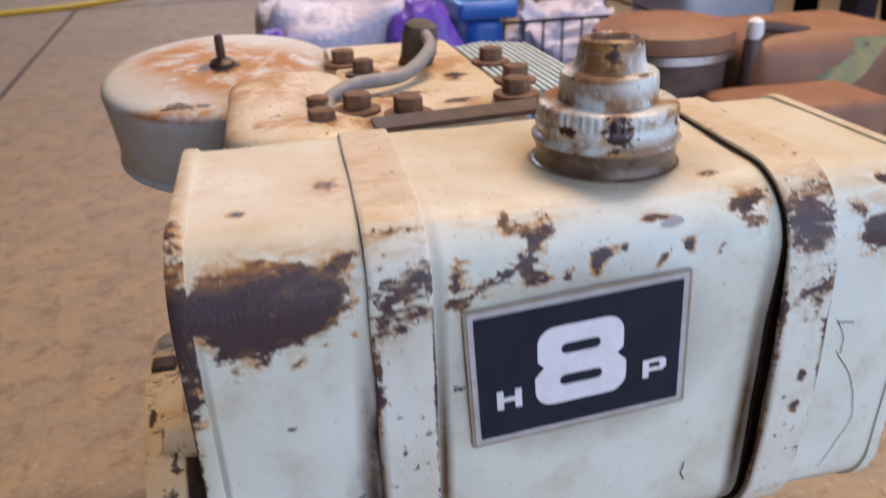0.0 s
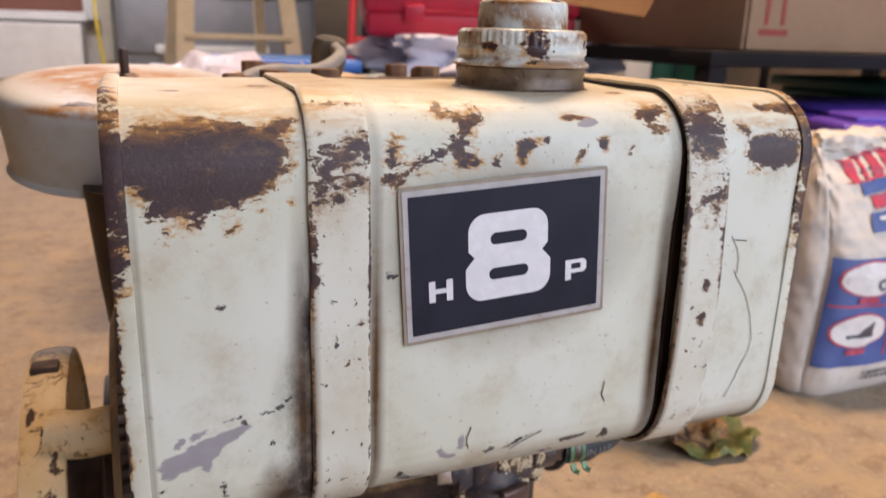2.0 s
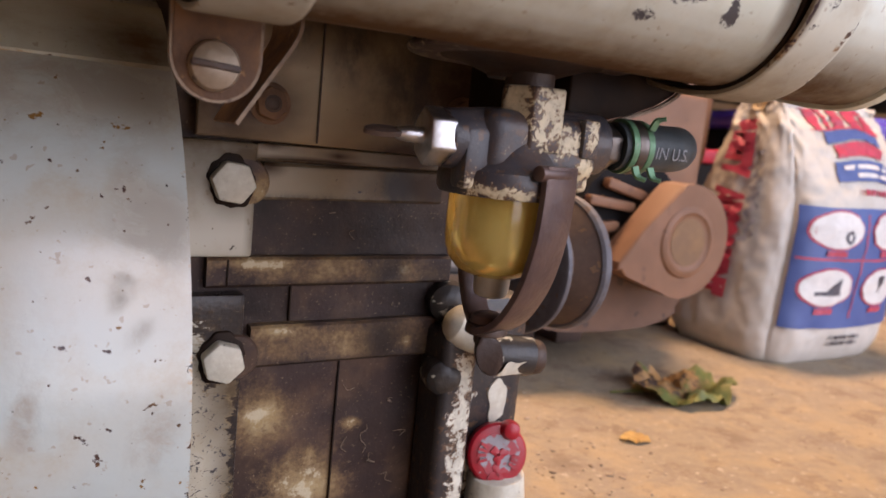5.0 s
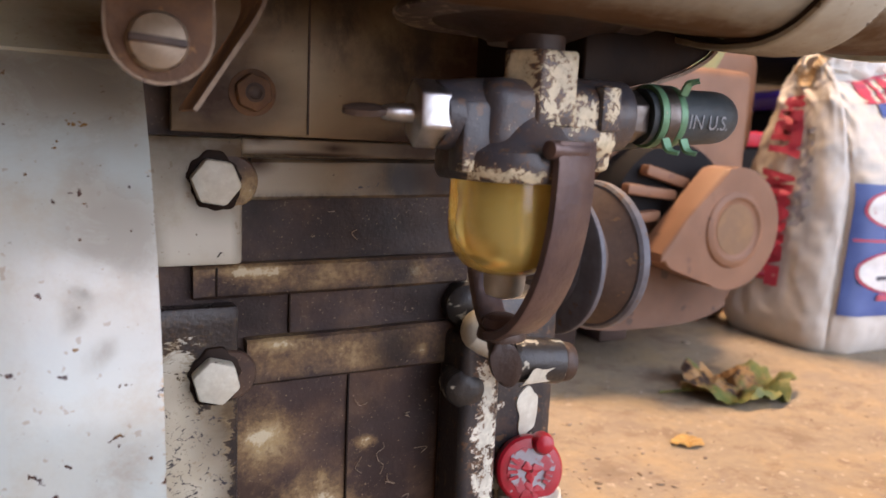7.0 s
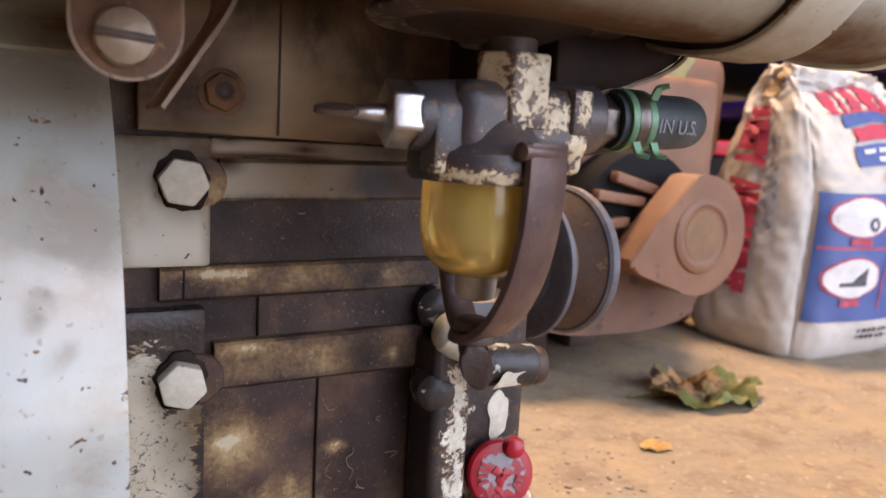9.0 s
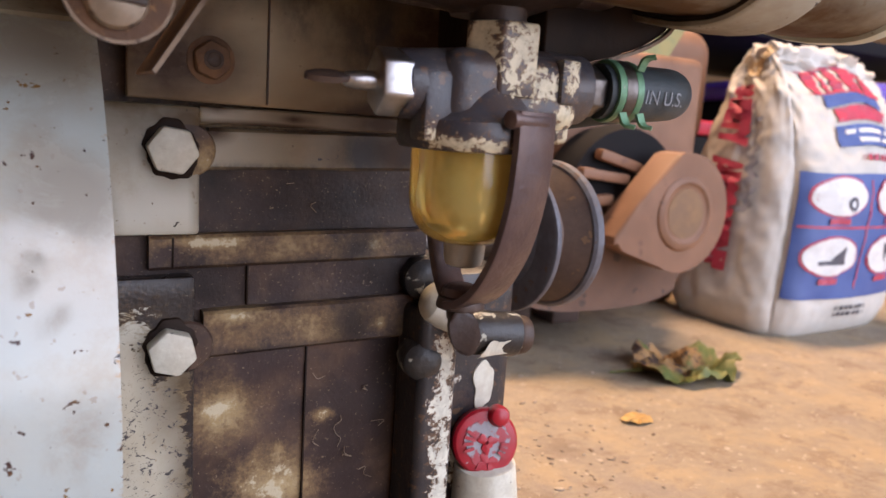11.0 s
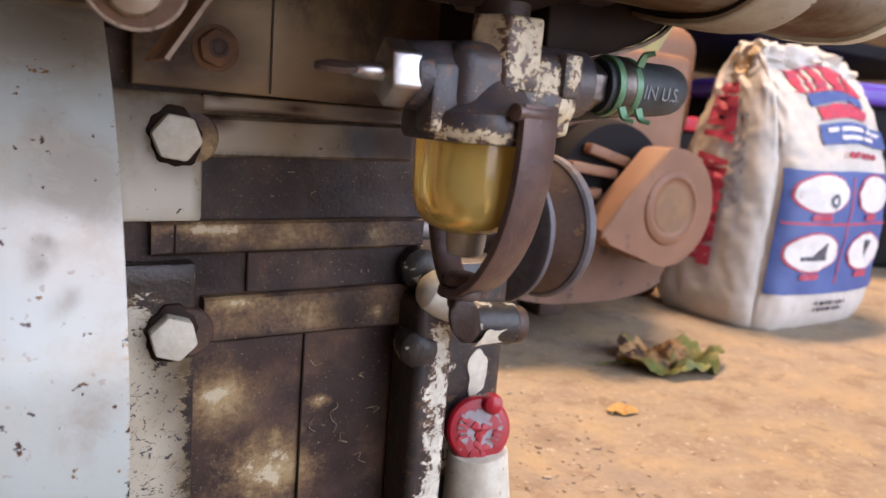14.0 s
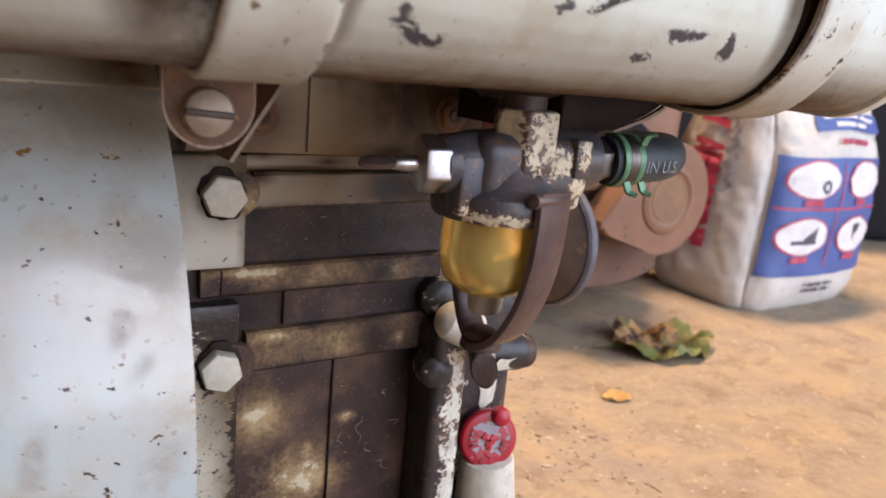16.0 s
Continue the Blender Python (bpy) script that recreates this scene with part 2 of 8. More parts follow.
CRACKM = surface("cracked_paint_edge", (0.040, 0.022, 0.014), (0.07, 0.038, 0.022), 200, 0.9, 0, 0.1)
OILDISC = surface("dark_oily_grip", (0.030, 0.017, 0.015), (0.048, 0.028, 0.023), 150, 0.35, 0.1, 0.2)
SADDLE = surface("black_oil_and_gap", (0.016, 0.009, 0.007), (0.030, 0.017, 0.011), 60, 0.55, 0, 0.2, (0.07, 0.04, 0.025), 0.66)
SCREWTAN = surface("oily_screw_metal", (0.34, 0.26, 0.19), (0.25, 0.18, 0.12), 150, 0.4, 0.3, 0.2, (0.10, 0.06, 0.04), 0.6)
NUB = surface("milky_grey_strainer", (0.42, 0.37, 0.30), (0.34, 0.29, 0.23), 90, 0.35, 0, 0.1)
SADDLE.node_tree.nodes["Principled BSDF"].inputs["Specular IOR Level"].default_value = 0.12
DARKRUST = surface("dark_oily_steel", (0.045, 0.028, 0.024), (0.085, 0.05, 0.035), 120, 0.5, 0.2, 0.3, (0.16, 0.09, 0.05), 0.66)
BLACKOIL = surface("black_oily_paint", (0.016, 0.015, 0.017), (0.04, 0.034, 0.03), 90, 0.4, 0, 0.4, (0.55, 0.53, 0.43), 0.585)
BAIL = surface("brown_bail_steel", (0.085, 0.052, 0.050), (0.13, 0.080, 0.068), 110, 0.36, 0.35, 0.3, (0.17, 0.11, 0.08), 0.66)
CHROME = surface("nickel_nut", (0.56, 0.55, 0.56), (0.42, 0.40, 0.39), 160, 0.34, 1.0, 0.1, (0.18, 0.11, 0.07), 0.66)
STEEL = surface("dull_steel", (0.17, 0.15, 0.14), (0.12, 0.10, 0.09), 150, 0.38, 0.9, 0.2, (0.14, 0.09, 0.06), 0.64)
RUBBER = surface("black_rubber", (0.022, 0.032, 0.038), (0.040, 0.054, 0.062), 120, 0.55, 0, 0.15)
GREENCLIP = surface("green_spring_steel", (0.13, 0.30, 0.17), (0.10, 0.22, 0.13), 200, 0.4, 0.3, 0.2, (0.30, 0.27, 0.20), 0.64)
GREYPRINT = surface("grey_print", (0.27, 0.29, 0.32), (0.18, 0.20, 0.22), 300, 0.6, 0, 0.1)
DECALBLACK = surface("decal_black", (0.012, 0.014, 0.026), (0.018, 0.020, 0.034), 60, 0.42, 0, 0.05, (0.05, 0.045, 0.05), 0.70)
DECALBLACK.node_tree.nodes["Principled BSDF"].inputs["Specular IOR Level"].default_value = 0.18
DECALPALE = surface("decal_pale_rim", (0.44, 0.43, 0.43), (0.38, 0.36, 0.35), 90, 0.42, 0, 0.05, (0.30, 0.22, 0.14), 0.66)
DECALWHITE = surface("decal_white", (0.72, 0.72, 0.75), (0.66, 0.66, 0.68), 80, 0.42, 0, 0.05, (0.45, 0.33, 0.2), 0.73)
DECALGREY = surface("decal_border", (0.30, 0.25, 0.19), (0.24, 0.19, 0.13), 90, 0.4, 0, 0.1, (0.30, 0.20, 0.11), 0.64)
RED = surface("red_plastic", (0.45, 0.012, 0.025), (0.36, 0.01, 0.02), 120, 0.35, 0, 0.1, (0.42, 0.36, 0.38), 0.66)
WORNGREY = surface("worn_grey_metal", (0.36, 0.34, 0.37), (0.28, 0.26, 0.28), 95, 0.5, 0.2, 0.2, (0.40, 0.02, 0.03), 0.535)
GROOVE = surface("rusty_pulley_groove", (0.13, 0.085, 0.065), (0.085, 0.058, 0.05), 70, 0.5, 0.2, 0.2, (0.22, 0.13, 0.07), 0.62)
RIMSTEEL = surface("polished_pulley_rim", (0.145, 0.145, 0.165), (0.105, 0.098, 0.108), 70, 0.6, 0.4, 0.1, (0.15, 0.09, 0.06), 0.62)
PULLEY = surface("grey_pulley_steel", (0.060, 0.052, 0.060), (0.090, 0.076, 0.078), 60, 0.45, 0.5, 0.2, (0.16, 0.10, 0.06), 0.62)
BROWN = surface("brown_dusty_paint", (0.20, 0.092, 0.047), (0.255, 0.122, 0.066), 30, 0.6, 0, 0.2, (0.16, 0.075, 0.045), 0.62)
# darker version of the brown paint, for the lower casing
BROWNLOW = surface("darker_brown_paint", (0.115, 0.058, 0.036), (0.16, 0.080, 0.048), 34, 0.6, 0, 0.2, (0.06, 0.035, 0.028), 0.58)
BROWNDARK = surface("dark_brown_metal", (0.07, 0.042, 0.034), (0.11, 0.065, 0.05), 40, 0.55, 0.1, 0.2)
FIN = surface("pale_blue_fin_paint", (0.50, 0.62, 0.66), (0.42, 0.50, 0.52), 60, 0.5, 0, 0.2, (0.30, 0.19, 0.1), 0.64)
GREYWIRE = surface("grey_plug_wire", (0.22, 0.22, 0.22), (0.30, 0.28, 0.25), 120, 0.6, 0, 0.1)
BOOT = surface("dusty_rubber_boot", (0.07, 0.06, 0.045), (0.12, 0.10, 0.075), 120, 0.8, 0, 0.3)
BAGPAPER = surface("white_bag_paper", (0.60, 0.565, 0.515), (0.53, 0.485, 0.425), 14, 0.5, 0, 0.15, (0.60, 0.50, 0.38), 0.72, 0.002)
BAGBLUE = surface("blue_print", (0.045, 0.085, 0.27), (0.06, 0.11, 0.32), 30, 0.5, 0, 0.05)
BAGRED = surface("red_print", (0.50, 0.045, 0.09), (0.42, 0.05, 0.09), 60, 0.5, 0, 0.05, (0.62, 0.50, 0.50), 0.66)
BAGINK = surface("dark_print", (0.05, 0.045, 0.06), (0.08, 0.07, 0.09), 90, 0.5, 0, 0.05)
BAGWHITE = surface("white_print", (0.72, 0.70, 0.68), (0.62, 0.60, 0.58), 60, 0.5, 0, 0.05)
BAGGREY = surface("grey_script_print", (0.22, 0.22, 0.25), (0.32, 0.31, 0.33), 90, 0.5, 0, 0.05)
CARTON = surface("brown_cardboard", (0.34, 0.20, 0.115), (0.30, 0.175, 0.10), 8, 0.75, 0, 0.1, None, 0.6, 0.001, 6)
# lighter copy of the cardboard, light from above put into its colour
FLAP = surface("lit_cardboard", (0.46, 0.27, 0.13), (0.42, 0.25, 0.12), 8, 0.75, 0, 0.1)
PLASTICWHITE = surface("milky_plastic_film", (0.54, 0.54, 0.67), (0.42, 0.42, 0.58), 14, 0.3, 0, 0.6, None, 0.6, 0.01)
PURPLE = surface("purple_plastic", (0.105, 0.050, 0.42), (0.13, 0.065, 0.48), 8, 0.35, 0, 0.1)
BLUE = surface("blue_plastic", (0.015, 0.12, 0.46), (0.02, 0.15, 0.52), 6, 0.35, 0, 0.1)
REDCASE = surface("red_case_plastic", (0.55, 0.018, 0.045), (0.48, 0.015, 0.04), 8, 0.42, 0, 0.1)
WHITECLOTH = surface("white_cloth", (0.70, 0.70, 0.78), (0.60, 0.60, 0.70), 12, 0.9, 0, 0.5, None, 0.6, 0.004)
LADDERM = surface("pale_ladder_paint", (0.68, 0.63, 0.50), (0.62, 0.55, 0.42), 10, 0.5, 0, 0.1)
CABINET = surface("grey_cabinet_paint", (0.24, 0.25, 0.27), (0.20, 0.21, 0.23), 3, 0.5, 0, 0.05)
WHITEPAINT = surface("white_paint", (0.72, 0.72, 0.70), (0.66, 0.65, 0.62), 4, 0.55, 0, 0.1, (0.42, 0.38, 0.33), 0.68)
DOORM = surface("red_brown_door_paint", (0.26, 0.105, 0.075), (0.22, 0.09, 0.065), 5, 0.5, 0, 0.1, None, 0.6, 0.001, 4, (8, 8, 0.4))
DARKM = surface("dark_shelf_paint", (0.012, 0.011, 0.012), (0.018, 0.017, 0.018), 6, 0.85, 0, 0.1)
DARKM.node_tree.nodes["Principled BSDF"].inputs["Specular IOR Level"].default_value = 0.15
TEAL = surface("dark_green_plastic", (0.012, 0.08, 0.065), (0.018, 0.11, 0.08), 8, 0.4, 0, 0.1)
YELLOW = surface("yellow_cord", (0.62, 0.46, 0.03), (0.55, 0.40, 0.03), 40, 0.5, 0, 0.1)
WALLM = surface("garage_wall_paint", (0.58, 0.55, 0.50), (0.52, 0.49, 0.44), 2, 0.8, 0, 0.1)
PLYWOOD = surface("bare_plywood", (0.26, 0.18, 0.11), (0.21, 0.14, 0.085), 3, 0.7, 0, 0.1, None, 0.6, 0.001, 5, (1, 1, 0.2))
CEILM = surface("ceiling_paint", (0.42, 0.40, 0.37), (0.38, 0.36, 0.33), 2, 0.85, 0, 0.1)
LEAFY = surface("yellow_leaf", (0.50, 0.31, 0.09), (0.38, 0.21, 0.06), 160, 0.55, 0, 0.3)
GRIT = surface("grit", (0.26, 0.19, 0.13), (0.46, 0.37, 0.27), 70, 0.8, 0, 0.2)


def glass_fuel():
    m = Mat("amber_fuel_in_glass")
    m.b.inputs["Transmission Weight"].default_value = 0.66
    m.b.inputs["IOR"].default_value = 1.42
    col = m.mix(m.step(m.noise(90, 3), 0.4, 0.65), (0.88, 0.66, 0.20), (0.80, 0.57, 0.15))
    return m.done(col, 0.09)


def lamp_glow():
    m = Mat("lamp_diffuser")
    m.b.inputs["Emission Color"].default_value = (1.0, 0.75, 0.45, 1)
    m.b.inputs["Emission Strength"].default_value = 4.0
    return m.done((0.8, 0.75, 0.65), 0.5)


def mottled_leaf():
    """Green leaf, orange-tan with near-black blotches where the field "dry" is high."""
    m = Mat("mottled_leaf")
    big, fin = m.noise(70, 4), m.noise(420, 4, 0.7)
    dry = m.math("ADD", m.attr("dry"), m.math("MULTIPLY_ADD", m.noise(60, 5, 0.65), 2.4, -1.2))
    col = m.mix(m.step(big, 0.38, 0.62), (0.075, 0.11, 0.018), (0.19, 0.18, 0.04))
    col = m.mix(m.step(dry, 0.05, 0.35), col, (0.40, 0.21, 0.075))
    col = m.mix(m.math("MULTIPLY", m.step(dry, 0.1, 0.4), m.step(m.noise(85, 3, 0.6, None, 0.6), 0.47, 0.56)), col, (0.045, 0.020, 0.016))
    col = m.mix(m.math("MULTIPLY", fin, 0.3), col, (0.07, 0.05, 0.02))
    m.bump(m.math("ADD", big, fin), 0.4, 0.001)
    return m.done(col, 0.55)


LEAFM = mottled_leaf()


def concrete():
    m = Mat("stained_concrete")
    big, mid, fin = m.noise(1.3, 4), m.noise(9, 6, 0.65), m.noise(140, 5, 0.7)
    col = m.mix(m.step(big, 0.35, 0.65), (0.285, 0.226, 0.155), (0.335, 0.267, 0.180))
    col = m.mix(m.step(mid, 0.52, 0.72), col, (0.23, 0.19, 0.155))
    col = m.mix(m.math("MULTIPLY", m.step(m.noise(24, 5, 0.7, None, 0.3), 0.50, 0.68), 0.6), col, (0.19, 0.15, 0.12))
    col = m.mix(m.math("MULTIPLY", m.step(fin, 0.35, 0.65), 0.45), col, (0.19, 0.15, 0.115))
    spot = m.step(m.math("ADD", m.math("MULTIPLY", m.noise(38, 2), 0.8), m.math("MULTIPLY", fin, 0.2)), 0.69, 0.73)
    col = m.mix(m.math("MULTIPLY", spot, 0.6), col, (0.13, 0.10, 0.08))
    sand = m.math("MULTIPLY", m.step(m.noise(17, 6, 0.72, None, 0.3), 0.45, 0.66), 0.55)
    col = m.mix(sand, col, (0.390, 0.275, 0.143))
    damp = m.math("MULTIPLY", m.step(m.noise(30, 6, 0.72, None, 0.25), 0.50, 0.64), 0.7)
    col = m.mix(damp, col, (0.17, 0.115, 0.075))
    pale = m.math("MULTIPLY", m.step(m.noise(150, 3), 0.62, 0.70), 0.7)
    col = m.mix(pale, col, (0.46, 0.39, 0.31))
    m.bump(m.math("ADD", fin, m.math("MULTIPLY", mid, 2.0)), 0.35, 0.002)
    return m.done(col, m.math("MULTIPLY_ADD", mid, 0.3, 0.5))


FUEL, GLOW, CONCRETE = glass_fuel(), lamp_glow(), concrete()


# ---- mesh helpers ----
# the fuel tank's ends, depth, foot and top
X0, X1, DEEP, Z0, Z1 = -0.0905, 0.1675, 0.116, 0.2169, 0.3635


def thing(name, label, category, group="", at=(0, 0, 0)):
    ob = new(name)
    ob.empty_display_size = 0.02
    ob.location = at
    return tagged(ob, label, category, group)


def part(name, bm, material, parent=None, label="", smooth=35, kind=""):
    me = bpy.data.meshes.new(name)
    bmesh.ops.recalc_face_normals(bm, faces=bm.faces)
    bm.to_mesh(me)
    bm.free()
    me.materials.append(material)
    if smooth:
        me.polygons.foreach_set("use_smooth", [True] * len(me.polygons))
        me.set_sharp_from_angle(angle=radians(smooth))
    ob = new(name, me)
    if parent:
        ob.parent = parent
        up = parent
        off = Vector((0, 0, 0))
        while up:
            off += up.location
            up = up.parent
        ob.location = -off
    return tagged(ob, label, kind=kind)


def box(bm, c, s, bevel=0.0, turn=None, seg=2):
    """A box of size s round c, its edges rounded."""
    made = bmesh.ops.create_cube(bm, size=1)["verts"]
    m = Matrix.Translation(c) @ (turn.to_4x4() if turn else Matrix.Identity(4)) @ Matrix.Diagonal((*s, 1))
    bmesh.ops.transform(bm, matrix=m, verts=made)
    if bevel:
        edges = list({e for v in made for e in v.link_edges})
        bmesh.ops.bevel(bm, geom=edges, offset=bevel, segments=seg, profile=0.5, affect="EDGES")


def rod(bm, a, b, r1, r2=None, seg=24, bevel=0.0):
    """A round bar or cone from a to b."""
    a, b = Vector(a), Vector(b)
    q = (b - a).to_track_quat("Z", "Y").to_matrix().to_4x4()
    made = bmesh.ops.create_cone(bm, cap_ends=True, segments=seg, radius1=r1, radius2=r1 if r2 is None else r2, depth=(b - a).length)["verts"]
    bmesh.ops.transform(bm, matrix=Matrix.Translation((a + b) / 2) @ q, verts=made)
    if bevel:
        edges = [e for e in {e for v in made for e in v.link_edges} if any(len(f.verts) > 4 for f in e.link_faces)]
        bmesh.ops.bevel(bm, geom=edges, offset=bevel, segments=2, profile=0.5, affect="EDGES")


def lathe(bm, c, axis, profile, seg=48, ripple=None):
    """Turns (radius, along) pairs about an axis through c."""
    q = Vector(axis).to_track_quat("Z", "Y").to_matrix()
    rings = []
    for k, (r, h) in enumerate(profile):
        ring = []
        for i in range(seg):
            a = 2 * math.pi * i / seg
            rr = r + (ripple(k, a) if ripple else 0)
            ring.append(bm.verts.new(Vector(c) + q @ Vector((rr * math.cos(a), rr * math.sin(a), h))))
        rings.append(ring)
    for p, n in zip(rings, rings[1:]):
        for i in range(seg):
            bm.faces.new((p[i], p[(i + 1) % seg], n[(i + 1) % seg], n[i]))
    for ring in (rings[0], rings[-1]):
        bm.faces.new(ring)


def curve(points, n=12):
    """Smooth points through some others."""
    pts = [Vector(p) for p in points]
    pts = [2 * pts[0] - pts[1], *pts, 2 * pts[-1] - pts[-2]]
    out = []
    for i in range(1, len(pts) - 2):
        p0, p1, p2, p3 = pts[i - 1 : i + 3]
        for k in range(n):
            u = k / n
            out.append(0.5 * (2 * p1 + (p2 - p0) * u + (2 * p0 - 5 * p1 + 4 * p2 - p3) * u * u + (3 * p1 - p0 - 3 * p2 + p3) * u**3))
    return out + [pts[-2]]


def sweep(bm, pts, outline, side):
    """A flat outline of (across, out) pairs along points; side: the across direction."""
    rings = []
    for i, p in enumerate(pts):
        d = (pts[min(i + 1, len(pts) - 1)] - pts[max(i - 1, 0)]).normalized()
        s = side(i) if callable(side) else Vector(side)
        s = (s - d * s.dot(d)).normalized()
        o = d.cross(s)
        rings.append([bm.verts.new(p + s * a + o * b) for a, b in outline])
    k = len(outline)
    for p, n in zip(rings, rings[1:]):
        for i in range(k):
            bm.faces.new((p[i], p[(i + 1) % k], n[(i + 1) % k], n[i]))
    bm.faces.new(rings[0]), bm.faces.new(rings[-1])


def tube(bm, pts, r, seg=16):
    sweep(bm, pts, [(r * math.cos(2 * math.pi * i / seg), r * math.sin(2 * math.pi * i / seg)) for i in range(seg)], (0.13, 0.21, 0.97))


def hexhead(bm, c, axis, af, h, bevel=0.0008, turn=0.0):
    """A hexagon of that width across its flats, chamfered in front."""
    q = Vector(axis).to_track_quat("Z", "Y").to_matrix().to_4x4()
    made = bmesh.ops.create_cone(bm, cap_ends=True, segments=6, radius1=af / 1.732, radius2=af / 1.732, depth=h)["verts"]
    bmesh.ops.transform(bm, matrix=Matrix.Translation(Vector(c) + Vector(axis).normalized() * h / 2) @ q @ pose(0, 0, 0, 0, 0, turn), verts=made)
    if bevel:
        bmesh.ops.bevel(bm, geom=list({e for v in made for e in v.link_edges}), offset=bevel, segments=2, profile=0.5, affect="EDGES")


def plate(bm, outline, origin, u, v, thick, bevel=0.0):
    """A flat outline of (u, v) pairs, given a thickness along u x v."""
    u, v, o = Vector(u), Vector(v), Vector(origin)
    n = u.cross(v).normalized() * thick
    a = [bm.verts.new(o + u * p + v * q) for p, q in outline]
    b = [bm.verts.new(x.co + n) for x in a]
    faces = [bm.faces.new(a), bm.faces.new(b)]
    for i in range(len(a)):
        bm.faces.new((a[i], a[(i + 1) % len(a)], b[(i + 1) % len(a)], b[i]))
    if bevel:
        bmesh.ops.bevel(bm, geom=list(faces[1].edges), offset=bevel, segments=2, profile=0.5, affect="EDGES")


def rounded(w, h, r, n=6):
    """The outline of a rectangle with round corners, about its middle."""
    out = []
    for cx, cy, a0 in ((w / 2 - r, h / 2 - r, 0), (-w / 2 + r, h / 2 - r, 90), (-w / 2 + r, -h / 2 + r, 180), (w / 2 - r, -h / 2 + r, 270)):
        for k in range(n + 1):
            a = radians(a0 + 90 * k / n)
            out.append((cx + r * math.cos(a), cy + r * math.sin(a)))
    return out


def field(ob, name, blobs):
    """Stores how far each vertex lies inside the nearest of some ellipsoids (x, y, z, rx, ry, rz): 1 in the middle, 0 well outside."""
    me = ob.data
    co = np.empty(len(me.vertices) * 3)
    me.vertices.foreach_get("co", co)
    co = co.reshape(-1, 3)
    best = np.full(len(co), -1.0)
    for x, y, z, rx, ry, rz in blobs:
        d = np.sqrt(((co - (x, y, z)) ** 2 / np.array((rx, ry, rz)) ** 2).sum(1))
        best = np.maximum(best, 1.0 - 0.75 * d)
    if name == "wear" and "chips" not in me.attributes:
        me.attributes.new("chips", "FLOAT", "POINT").data.foreach_set("value", [-1.0] * len(me.vertices))
    at = me.attributes[name] if name in me.attributes else me.attributes.new(name, "FLOAT", "POINT")
    at.data.foreach_set("value", np.clip(best, 0.0 if name in ("grime_shade", "oil", "ochre") else -1.0, 1.0).astype(np.float32))


def unrolled(co):
    """Tank surface points as (along the tank, up its front and on over its top)."""
    r, foot = 0.024, Z1 - 0.024
    turn = foot + r * np.arctan2(co[:, 2] - foot, r - co[:, 1])
    v = np.where(co[:, 2] <= foot, co[:, 2], np.where(co[:, 1] >= r, foot + r * math.pi / 2 + co[:, 1] - r, turn))
    return np.stack((co[:, 0], np.where((co[:, 1] > 0.06) & (co[:, 2] <= foot), -9.0, v)), 1)


def flaked(ob, name, outlines, soft, lift=0.34):
    """Raises a field inside flat outlines on the unrolled tank: 1 from that depth on, -1 well outside."""
    me = ob.data
    co = np.empty(len(me.vertices) * 3)
    me.vertices.foreach_get("co", co)
    p = unrolled(co.reshape(-1, 3))
    best = np.empty(len(p), np.float32)
    at = me.attributes[name] if name in me.attributes else me.attributes.new(name, "FLOAT", "POINT")
    at.data.foreach_get("value", best)
    for outline in outlines:
        q = np.array(outline)
        near, inside = np.full(len(p), 9.0), np.zeros(len(p), bool)
        for a, b in zip(q, np.roll(q, -1, 0)):
            u = np.clip(((p - a) @ (b - a)) / ((b - a) @ (b - a)), 0, 1)
            near = np.minimum(near, np.linalg.norm(p - a - u[:, None] * (b - a), axis=1))
            cross = (a[1] > p[:, 1]) != (b[1] > p[:, 1])
            with np.errstate(divide="ignore", invalid="ignore"):
                inside ^= cross & (p[:, 0] < (b[0] - a[0]) * (p[:, 1] - a[1]) / (b[1] - a[1]) + a[0])
        best = np.maximum(best, np.clip(np.where(inside, near, -near) / soft + lift, -1, 1))
    at.data.foreach_set("value", best.astype(np.float32))


def nowear(ob, value=-1.0):
    for name in ("wear", "scrape", "chips"):
        if name not in ob.data.attributes:
            ob.data.attributes.new(name, "FLOAT", "POINT").data.foreach_set("value", [value] * len(ob.data.vertices))


# ---- structure: the garage ----
def sheet(name, c, s, mat, label="", bevel=0.0):
    bm = bmesh.new()
    box(bm, c, s, bevel)
    return part(name, bm, mat, None, label, 0, "structure")


def floor_slab():
    bm = bmesh.new()
    bmesh.ops.create_grid(bm, x_segments=60, y_segments=60, size=0.5)
    bmesh.ops.transform(bm, matrix=Matrix.Translation((0.5, 1.5, 0)) @ Matrix.Diagonal((7.4, 10, 1, 1)), verts=bm.verts)
    return part("floor", bm, CONCRETE, None, "worn beige concrete garage floor with stains", 0, "structure")


floor_slab()
# saw-cut joints in the slab
for k, (a, b) in enumerate((((-0.60, 0.30), (-0.995, 6.2)), ((-3.0, 3.2), (4.0, 3.62)))):
    bm = bmesh.new()
    a, b = Vector((*a, 0.0012)), Vector((*b, 0.0012))
    sweep(bm, [a.lerp(b, i / 8) for i in range(9)], [(-0.006, -0.001), (0.006, -0.001), (0.006, 0.001), (-0.006, 0.001)], (b - a).cross(Vector((0, 0, 1))))
    part("floor_joint", bm, BROWNDARK, None, "dark joint between two concrete slabs", 0, "structure")
sheet("wall_north", (0.5, 6.55, 1.3), (7.4, 0.2, 2.6), WALLM, "painted garage back wall")
sheet("wall_west", (-3.25, 2.5, 1.3), (0.2, 8.1, 2.6), PLYWOOD, "bare plywood garage side wall")
sheet("wall_east", (4.25, 2.5, 1.3), (0.2, 8.1, 2.6), PLYWOOD, "bare plywood garage side wall")
